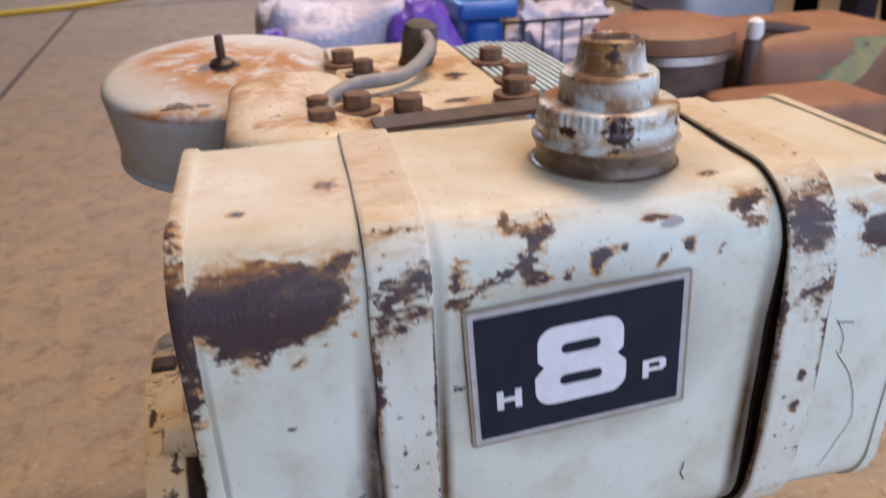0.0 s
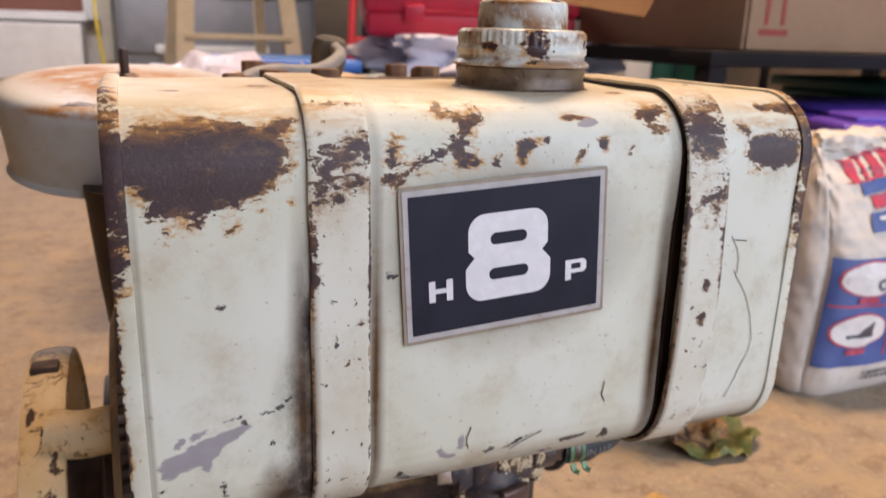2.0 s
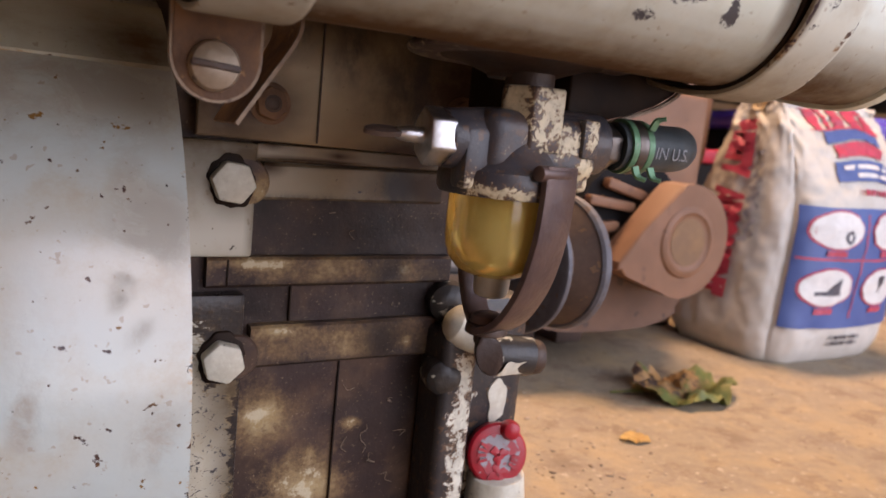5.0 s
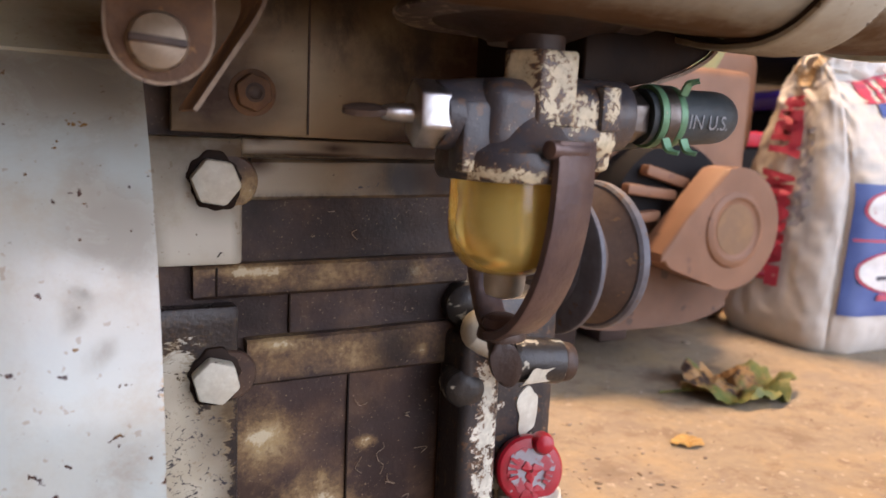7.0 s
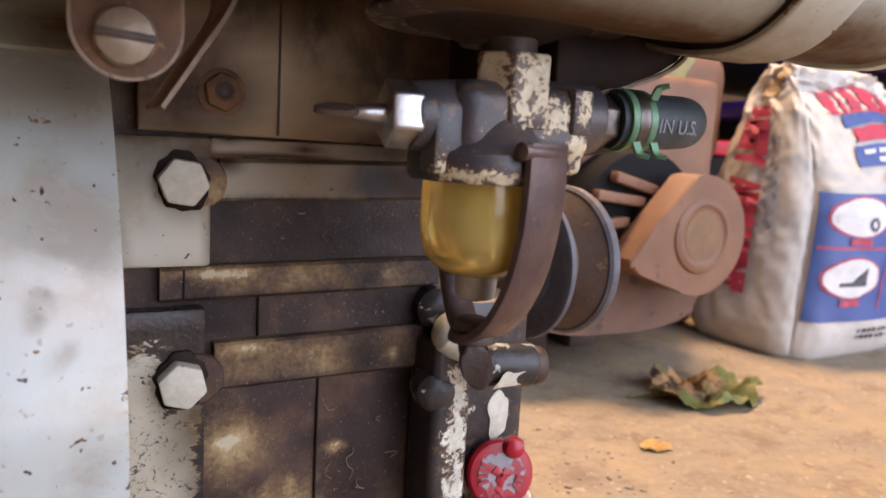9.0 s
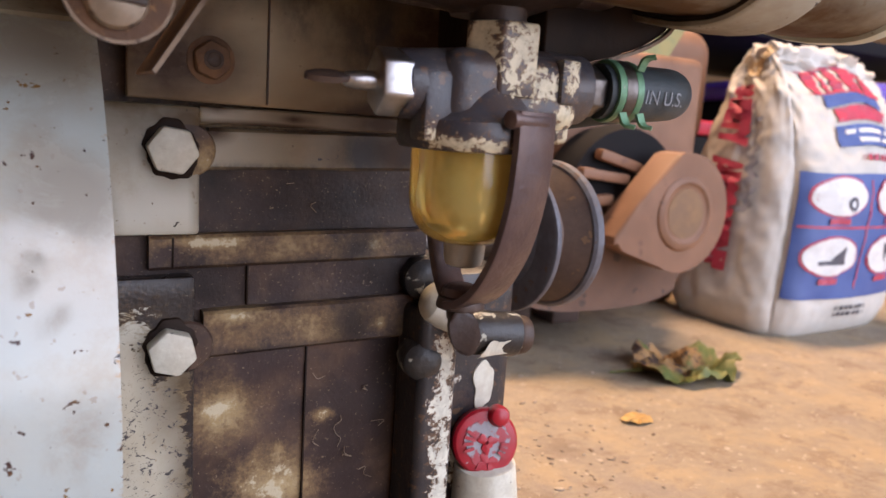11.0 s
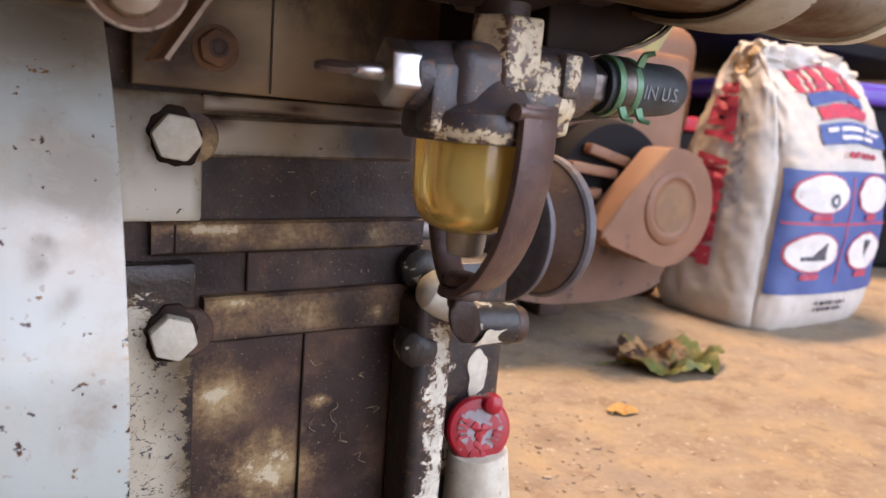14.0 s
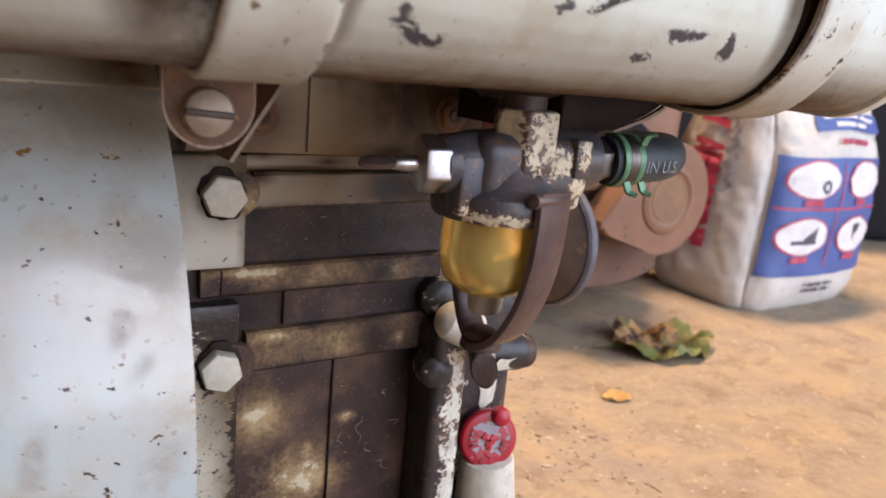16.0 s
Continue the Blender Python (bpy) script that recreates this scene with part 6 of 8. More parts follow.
def right_side():
    bm = bmesh.new()
    box(bm, (0.0865, 0.1185, 0.0650), (0.0150, 0.020, 0.116), 0.003, None, 3)
    bmesh.ops.subdivide_edges(bm, edges=[e for e in bm.edges if e.calc_length() > 0.008], cuts=24, use_grid_fill=True)
    fl = oily("cover_flange", bm, engine, "black flange with flaking cream paint", [(0.0888, 0.1085, z, 0.0050, 0.006, 0.012) for z in (0.012, 0.026, 0.040, 0.052, 0.072, 0.088, 0.104)] + [(0.0905, 0.1085, 0.060, 0.0016, 0.006, 0.010)], FLAKED)
    bm = bmesh.new()
    box(bm, (0.1085, 0.1715, 0.068), (0.0330, 0.105, 0.132), 0.005)
    bmesh.ops.subdivide_edges(bm, edges=[e for e in bm.edges if e.calc_length() > 0.02], cuts=16, use_grid_fill=True)
    oily("bearing_cover", bm, engine, "black oily cover with patches of cream paint", [(0.100, 0.119, 0.094, 0.003, 0.01, 0.002), (0.112, 0.119, 0.078, 0.004, 0.01, 0.003), (0.101, 0.119, 0.060, 0.002, 0.01, 0.010)], FLAKED)
    bm = bmesh.new()
    lathe(bm, (0.1130, 0.1188, 0.0900), (0.05, -1, 0), [(0.0092, -0.001), (0.0090, 0.00005), (0.0070, 0.00012)], 40, lambda k, a: 0.0014 * math.sin(3 * a + 1) + 0.0008 * math.sin(5 * a))
    bmesh.ops.scale(bm, vec=(0.62, 1, 1.0), space=Matrix.Translation((-0.1130, -0.1188, -0.0900)), verts=bm.verts)
    part("paint_patch", bm, BOLT_CREAM, fl, "patch of old cream paint")
    for z, r in ((0.1310, 0.0085), (0.1045, 0.0074)):
        bm = bmesh.new()
        lathe(bm, (0.0875 if z > 0.12 else 0.0825, 0.1265 if z > 0.12 else 0.1165, z), (-0.3, -1, 0), [(r, -0.004), (r, 0.002), (r * 0.9, 0.0065), (r * 0.6, 0.0085), (r * 0.35, 0.0090)], 32)
        part("bolt_boss", bm, BLACKOIL, fl)
    bm = bmesh.new()
    lathe(bm, (0.0872, 0.1100, 0.1245), (1, -0.15, -0.45), [(0.0008, -0.0080), (0.0045, -0.0074), (0.0072, -0.0050), (0.0082, 0.0), (0.0080, 0.006), (0.0070, 0.0095), (0.0040, 0.0125), (0.0015, 0.0132)], 28)
    part("stud_boss", bm, BOLT_CREAM, fl, "cream painted boss")
    # drain stub
    bm = bmesh.new()
    rod(bm, (0.0890, 0.0972, 0.1184), (0.1070, 0.0945, 0.1168), 0.0075, 0.0076, 28, 0.0008)
    pipe = part("pipe_stub", bm, BLACKOIL, engine, "black pipe stub with cream paint left on it")
    bm = bmesh.new()
    rod(bm, (0.1065, 0.0945, 0.1168), (0.1115, 0.0940, 0.1164), 0.0070, 0.0064, 20, 0.0012)
    part("pipe_plug", bm, DARKRUST, pipe)
    bm = bmesh.new()
    n = 36
    rows = []
    for i in range(n + 1):
        u = i / n
        x = 0.0905 + 0.0160 * u
        wob = 0.16 * noise.noise(Vector((x * 260, 0, 0))) + 0.06 * noise.noise(Vector((x * 900, 3, 0)))
        ends = 0.5 * max(0, 0.12 - u) / 0.12 + 0.5 * max(0, u - 0.9) / 0.1
        rows.append([bm.verts.new((x, 0.0956 - 0.0079 * math.cos(a), 0.1174 + 0.0079 * math.sin(a))) for a in (radians(-88) + wob + ends, radians(-45), radians(-2) + wob - ends)])
    for a, b in zip(rows, rows[1:]):
        for k in range(2):
            bm.faces.new((a[k], a[k + 1], b[k + 1], b[k]))
    part("paint_patch", bm, BOLT_CREAM, pipe, "strip of cream paint")
    bm = bmesh.new()
    tube(bm, curve([(0.0975, 0.0965, 0.1180), (0.0978, 0.1060, 0.1182), (0.0980, 0.1220, 0.1182)], 6), 0.0060, 16)
    part("pipe_elbow", bm, BLACKOIL, pipe)
    # red dial on a cream stub
    c, ax = Vector((0.1100, 0.1130, 0.0700)), Vector((-0.28, -0.93, 0.22)).normalized()
    bm = bmesh.new()
    lathe(bm, c, ax, [(0.0125, -0.002), (0.0138, 0.0), (0.0138, 0.0040), (0.0128, 0.0052), (0.0105, 0.0056), (0.0020, 0.0056)], 48)
    dial = part("red_dial", bm, RED, engine, "red dial with worn grey face")
    bm = bmesh.new()
    lathe(bm, c + ax * 0.0056, ax, [(0.0096, -0.0005), (0.0094, 0.0003), (0.0010, 0.0004)], 40, lambda k, a: 0.0006 * math.sin(3 * a + 0.6) + 0.0004 * math.sin(11 * a))
    part("dial_face", bm, WORNGREY, dial, "worn grey face")
    side = ax.cross(Vector((0, 0, 1))).normalized()
    upv = side.cross(ax)
    # raised bars round the rim, in two rows, and a worn red hub
    for deg in (148, 164, 180, 198, -38, -22, -6):
        t = radians(deg)
        out_v = -side * math.cos(t) + upv * math.sin(t)
        bm = bmesh.new()
        plate(bm, rounded(0.0042, 0.0013, 0.0004, 2), c + ax * 0.0066 + out_v * 0.0080, out_v, ax.cross(out_v), 0.0005)
        part("raised_mark", bm, RED, dial)
    bm = bmesh.new()
    lathe(bm, c + ax * 0.0056, ax, [(0.0036, -0.0004), (0.0034, 0.0010), (0.0010, 0.0013)], 30, lambda k, a: 0.0012 * math.sin(3 * a + 0.5) + 0.0006 * math.sin(7 * a))
    part("dial_hub", bm, RED, dial)
    bm = bmesh.new()
    lathe(bm, c + ax * 0.0052 - upv * 0.0085, ax, [(0.0040, -0.0004), (0.0038, 0.0010), (0.0010, 0.0012)], 30, lambda k, a: 0.0012 * math.sin(4 * a) + 0.0005 * math.sin(9 * a))
    part("raised_mark", bm, RED, dial)
    p = c + upv * 0.0108 - side * 0.0050 + ax * 0.003
    bm = bmesh.new()
    lathe(bm, p - ax * 0.002, ax, [(0.0040, 0), (0.0045, 0.002), (0.0045, 0.0055), (0.0036, 0.0078), (0.0016, 0.0088)], 24)
    part("dial_pointer", bm, RED, dial, "red knob on the dial's rim")
    bm = bmesh.new()
    rod(bm, c - ax * 0.001, c - ax * 0.022 + Vector((0, 0, -0.006)), 0.0095, 0.0110, 28, 0.001)
    rod(bm, (0.1110, 0.1120, 0.0620), (0.1150, 0.1140, 0.0200), 0.0115, 0.0150, 28, 0.001)
    part("dial_stub", bm, BOLT_CREAM, dial, "cream painted stub under the dial")
    # the dial is a little under 25 mm across
    small = Matrix.Translation(c) @ Matrix.Scale(0.90, 4) @ Matrix.Translation(-c)
    for ob in (dial, *[o for o in dial.children if not o.name.startswith("dial_stub")]):
        ob.data.transform(small)
    # belt pulley
    bm = bmesh.new()
    pc = (0.1650, 0.1750, 0.1370)
    lathe(bm, pc, (1, 0.10, 0), [(0.010, -0.010), (0.0335, -0.010), (0.0345, -0.0085), (0.0335, -0.006), (0.0225, 0.0035), (0.0225, 0.0055), (0.0335, 0.0150), (0.0345, 0.0165), (0.0335, 0.0185), (0.026, 0.0185), (0.022, 0.014), (0.010, 0.014)], 64)
    pul = part("belt_pulley", bm, PULLEY, engine, "dull steel belt pulley with rust")
    bm = bmesh.new()
    lathe(bm, pc, (1, 0.10, 0), [(0.0330, -0.0054), (0.0229, 0.0034), (0.0229, 0.0056), (0.0330, 0.0144)], 64)
    part("pulley_groove", bm, GROOVE, pul, "rust-brown groove of the pulley")
    bm = bmesh.new()
    lathe(bm, pc, (1, 0.10, 0), [(0.0228, -0.0095), (0.0225, -0.0108), (0.0190, -0.0128), (0.0110, -0.0150), (0.0010, -0.0152)], 48)
    part("pulley_hub", bm, RIMSTEEL, pul, "pale grey hub of the pulley")
    for h, w in ((-0.0085, 0.0020), (0.0172, 0.0032)):
        bm = bmesh.new()
        lathe(bm, pc, (1, 0.10, 0), [(0.0336, h - w), (0.0349, h - w * 0.6), (0.0352, h), (0.0349, h + w * 0.6), (0.0336, h + w)], 64)
        part("pulley_rim", bm, RIMSTEEL, pul, "rubbed bright rim of the pulley")
    bm = bmesh.new()
    rod(bm, (0.09, 0.1700, 0.1370), (0.20, 0.1780, 0.1370), 0.0095, None, 24)
    part("pulley_shaft", bm, STEEL, pul)


right_side()


# ---- top of the engine ----
def head():
    bm = bmesh.new()
    box(bm, (0.0190, 0.2060, 0.3540), (0.0780, 0.1640, 0.0170), 0.003)
    bmesh.ops.subdivide_edges(bm, edges=[e for e in bm.edges if e.calc_length() > 0.02], cuts=30, use_grid_fill=True)
    hd = part("cylinder_head", bm, CREAM_RUSTY, engine, "cream cylinder head stained with rust")
    field(hd, "wear", [(0.0, 0.16, 0.3625, 0.02, 0.004, 0.004), (0.04, 0.19, 0.3625, 0.006, 0.012, 0.004), (0.03, 0.14, 0.3625, 0.012, 0.004, 0.004)])
    field(hd, "grime_shade", [(0.0275, 0.2235, 0.3625, 0.03, 0.03, 0.01), (-0.015, 0.15, 0.3625, 0.02, 0.03, 0.01), (0.0, 0.215, 0.3625, 0.02, 0.03, 0.01), (0.05, 0.13, 0.3625, 0.03, 0.01, 0.01)])
    nowear(hd)
    for i in range(12):
        bm = bmesh.new()
        x = 0.0600 + 0.0038 * i
        box(bm, (x, 0.2080, 0.3530), (0.0026, 0.130 - 0.004 * abs(i - 5), 0.0190), 0.0006)
        part("cooling_fin", bm, FIN, hd)
    bm = bmesh.new()
    box(bm, (0.0800, 0.2080, 0.3430), (0.0480, 0.1300, 0.0080), 0.001)
    part("fin_base", bm, FIN, hd)
    bm = bmesh.new()
    sweep(bm, [Vector((-0.013 + 0.082 * i / 8, 0.1225 + 0.006 * i / 8, 0.3595 + 0.0008 * i / 8)) for i in range(9)], [(-0.006, -0.0012), (0.006, -0.0012), (0.006, 0.0012), (-0.006, 0.0012)], (0, 1, 0.15))
    part("head_gasket_edge", bm, DARKRUST, hd, "dark sheet edge behind the tank")
    for x, y, z, af in ((-0.0134, 0.2331, 0.3625, 0.0125), (-0.0060, 0.2050, 0.3625, 0.0110), (-0.0347, 0.1456, 0.3600, 0.0105), (-0.0180, 0.1368, 0.3625, 0.0125), (0.0018, 0.1190, 0.3640, 0.0125), (-0.0349, 0.1240, 0.3600, 0.0120), (0.0661, 0.2116, 0.3625, 0.0125), (0.0657, 0.1667, 0.3625, 0.0125), (0.0547, 0.1320, 0.3650, 0.0125)):
        bm = bmesh.new()
        hexhead(bm, (x, y, z), (0, 0, 1), af * 0.92, 0.0085, 0.001, 11)
        lathe(bm, (x, y, z), (0, 0, 1), [(af * 0.85, -0.001), (af * 0.85, 0.0014), (af * 0.70, 0.0018)], 24)
        part("head_bolt", bm, RUSTY, hd, "rusted head bolt")
    # spark plug, boot and lead
    bm = bmesh.new()
    rod(bm, (0.0260, 0.2250, 0.3600), (0.0275, 0.2235, 0.3680), 0.0100, 0.0090, 24, 0.001)
    sp = part("spark_plug", bm, RUSTY, engine, "rusty spark plug in the head")
    bm = bmesh.new()
    lathe(bm, (0.0275, 0.2235, 0.3650), (0.10, -0.12, 1), [(0.0085, 0), (0.0098, 0.004), (0.0098, 0.014), (0.0088, 0.019), (0.0055, 0.0210)], 32)
    part("plug_boot", bm, BOOT, sp, "dusty rubber plug boot")
    bm = bmesh.new()
    tube(bm, curve([(0.0300, 0.2140, 0.3795), (0.0280, 0.1950, 0.3755), (0.0100, 0.1720, 0.3690), (-0.0150, 0.1600, 0.3690), (-0.0290, 0.1500, 0.3655), (-0.0300, 0.1380, 0.3600)], 8), 0.0034, 16)
    part("plug_lead", bm, GREYWIRE, sp, "grey spark plug lead")
    # the head sits a little lower and further back
    pin = Vector((-0.0544, -0.1936, 0.4553))
    grow = Matrix.Translation(pin) @ Matrix.Scale(1.09, 4) @ Matrix.Translation(-pin)
    for ob in (hd, *hd.children, sp, *sp.children):
        if ob.name.split(".")[0] != "head_gasket_edge":
            ob.data.transform(grow)


head()


def air_cleaner():
    c = Vector((-0.0840, 0.3300, 0.0))
    bm = bmesh.new()
    tilt = Vector((0, -math.sin(radians(8)), math.cos(radians(8))))
    lathe(bm, (c.x, c.y, 0.347), tilt, [(0.060, -0.0580), (0.0735, -0.0575), (0.0760, -0.0560), (0.0750, -0.0542), (0.0735, -0.0525), (0.0774, -0.0130), (0.0778, -0.0090), (0.0772, -0.0060), (0.0752, -0.0036), (0.0715, -0.0024), (0.0640, -0.0016), (0.0520, -0.0012), (0.0400, -0.0004), (0.0280, 0.0), (0.0170, 0.0004), (0.0060, 0.0006), (0.0050, -0.002)], 72)
    ob = part("air_cleaner", bm, AIRBOX, engine, "round pale air cleaner with a rust-stained lid")
    field(ob, "wear", [(c.x, c.y, 0.347, 0.016, 0.016, 0.010), (c.x - 0.02, c.y - 0.06, 0.338, 0.02, 0.006, 0.004)])
    field(ob, "grime_shade", [(c.x + 0.012, c.y - 0.008, 0.347, 0.052, 0.046, 0.025), (c.x - 0.02, c.y + 0.02, 0.349, 0.040, 0.036, 0.02), (c.x, c.y - 0.07, 0.333, 0.09, 0.03, 0.0030)])
    nowear(ob)
    bm = bmesh.new()
    lathe(bm, (c.x, c.y, 0.346), tilt, [(0.0085, 0.0), (0.0080, 0.004), (0.0050, 0.006), (0.0030, 0.0065), (0.0028, 0.020), (0.0020, 0.022)], 24)
    part("lid_stud", bm, DARKRUST, ob, "dark threaded stud on the lid")
    # rounded cover between the air cleaner and the head
    bm = bmesh.new()
    out = rounded(0.070, 0.150, 0.030, 10)
    loops = []
    for g, z in ((0.0, 0.290), (0.0, 0.345), (-0.001, 0.3500), (-0.003, 0.3525), (-0.006, 0.3540), (-0.014, 0.3550), (-0.026, 0.3552)):
        k = 1 + g / 0.035
        loops.append([Vector((-0.0440 + x * k, 0.2000 + y * (1 + g / 0.075), z + 0.006 * y / 0.075 * -0.2)) for x, y in out])
    vs = swept_loop(bm, loops)
    bm.faces.new(vs[-1])
    cov = part("intake_cover", bm, CREAM_RUSTY, engine, "rounded cream cover over the intake with rust spots")
    field(cov, "grime_shade", [(-0.03, 0.150, 0.357, 0.05, 0.010, 0.01), (-0.06, 0.25, 0.356, 0.03, 0.03, 0.01)])
    field(cov, "wear", [(-0.045, 0.165, 0.356, 0.012, 0.004, 0.004), (-0.03, 0.15, 0.356, 0.004, 0.012, 0.004)])
    nowear(cov)
    # faded label wrapped round the cover's front corner
    for a0, a1, z0, z1, g, mat in ((188, 240, 0.322, 0.347, 0.0004, DECALPALE), (206, 216, 0.325, 0.344, 0.0008, BROWNDARK), (222, 233, 0.325, 0.344, 0.0008, DECALGREY)):
        bm = bmesh.new()
        loops = []
        for rr, z in ((0.0296, z0), (0.0300 + g, z0), (0.0300 + g, z1), (0.0296, z1)):
            loops.append([bm.verts.new((-0.0490 + rr * math.cos(radians(a0 + (a1 - a0) * k / 10)), 0.1550 + rr * math.sin(radians(a0 + (a1 - a0) * k / 10)), z)) for k in range(11)])
        for p, q in zip(loops, loops[1:] + loops[:1]):
            for k in range(10):
                bm.faces.new((p[k], p[k + 1], q[k + 1], q[k]))
        part("cover_label", bm, mat, cov, "faded label on the cover's corner")
    bm = bmesh.new()
    lathe(bm, (-0.0720, 0.2650, 0), (0, 0, 1), [(0.014, 0.185), (0.024, 0.190), (0.033, 0.205), (0.036, 0.235), (0.040, 0.290)], 40)
    part("carburettor_bowl", bm, FLANGEM, engine, "dark oily carburettor under the air cleaner")


air_cleaner()


# ---- the bag of absorbent ----
BAG = Vector((0.583, 0.333, 0.0))


def bag_at(s, z, lift=0.0):
    """A point of the bag: s metres along its girth from the near corner (front plus, gusset minus), z its height before the folds."""
    w, d, r = 0.205, 0.140, 0.032
    girth = 2 * (w + d)
    s = (s + girth) % girth
    up = z / 0.315
    close = max(0.0, (up - 0.46) / 0.54) ** 1.3
    # corner by corner, anticlockwise seen from above: front, far end, back, gusset
    if s < w:
        p, n = Vector((s, 0)), Vector((0, -1))
        mid = math.sin(math.pi * s / w)
    elif s < w + d:
        p, n = Vector((w, s - w)), Vector((1, 0))
        mid = math.sin(math.pi * (s - w) / d)
    elif s < 2 * w + d:
        p, n = Vector((2 * w + d - s, d)), Vector((0, 1))
        mid = math.sin(math.pi * (s - w - d) / w)
    else:
        p, n = Vector((0, girth - s)), Vector((-1, 0))
        mid = math.sin(math.pi * (girth - s) / d)
    side = abs(n.x) > 0.5
    c = Vector((w / 2, d / 2))
    # round off the upright corners
    q = p - c
    ex, ey = abs(q.x) - (w / 2 - r), abs(q.y) - (d / 2 - r)
    if ex > 0 and ey > 0:
        n = Vector((math.copysign(ex, q.x), math.copysign(ey, q.y))).normalized()
        q = Vector((math.copysign(w / 2 - r, q.x), math.copysign(d / 2 - r, q.y))) + n * r
    belly = (0.020 if not side else 0.012) * (max(0.0, mid) ** 0.7) * math.sin(math.pi * min(1, 0.10 + 0.9 * up)) ** 0.7
    q = q + n * belly
    foot = 1.0 - 0.10 * max(0.0, 1 - up / 0.09) ** 2
    q = Vector((q.x * foot * (1 - 0.05 * up - 0.03 * close), q.y * foot * (1 - 0.16 * up) * (1 - 0.80 * close**1.2)))
    if side:
        q.x += -math.copysign(1, q.x) * 0.014 * close * mid
    h = 0.306 * up - 0.014 * close * math.sin(9 * s / w) - 0.012 * close * noise.noise(Vector((s * 14, 1, 1)))
    h = min(h, 0.235 + 0.6 * (h - 0.235))
    v = Vector((q.x + c.x, q.y + c.y + 0.016 * close, h))
    fold = abs(noise.noise(Vector((s * 17 + z * 9, z * 13 - s * 4, 3))))
    crease = 0.0052 * (0.25 - fold) + 0.0024 * noise.noise(Vector((s * 60 + z * 30, z * 42, 8))) + 0.0018 * noise.noise(Vector((s * 150, z * 120, 5)))
    v += Vector((n.x, n.y, 0)) * (crease * min(1.0, up / 0.1) * (0.7 + 1.5 * close) + lift)
    turn = Matrix.Rotation(radians(1.5), 3, "Z")
    lean = Matrix(((1, 0, 0.155), (0, 1, 0.04), (0, 0, 1)))
    return BAG + lean @ (turn @ v)


def bag_patch(s0, s1, z0, z1, lift, inside=None, n=18):
    lift = lift * 1.3 + 0.0012
    bm = bmesh.new()
    vs = [[bm.verts.new(bag_at(s0 + (s1 - s0) * i / n, z0 + (z1 - z0) * j / n, lift)) for i in range(n + 1)] for j in range(n + 1)]
    for j in range(n):
        for i in range(n):
            if inside is None or inside((i + 0.5) / n * 2 - 1, (j + 0.5) / n * 2 - 1):
                bm.faces.new((vs[j][i], vs[j][i + 1], vs[j + 1][i + 1], vs[j + 1][i]))
    for v in [v for v in bm.verts if not v.link_faces]:
        bm.verts.remove(v)
    return bm


def bag_oval(s, z, rs, rz, lift, seg=44):
    """A round print on the bag."""
    bm = bmesh.new()
    lift = lift * 1.3 + 0.0012
    rows = [[bm.verts.new(bag_at(s + rs * u * math.cos(2 * math.pi * i / seg), z + rz * u * math.sin(2 * math.pi * i / seg), lift)) for i in range(seg)] for u in (0.05, 0.3, 0.55, 0.8, 1.0)]
    bm.faces.new(rows[0])
    for p, q in zip(rows, rows[1:]):
        for i in range(seg):
            bm.faces.new((p[i], p[(i + 1) % seg], q[(i + 1) % seg], q[i]))
    return bm


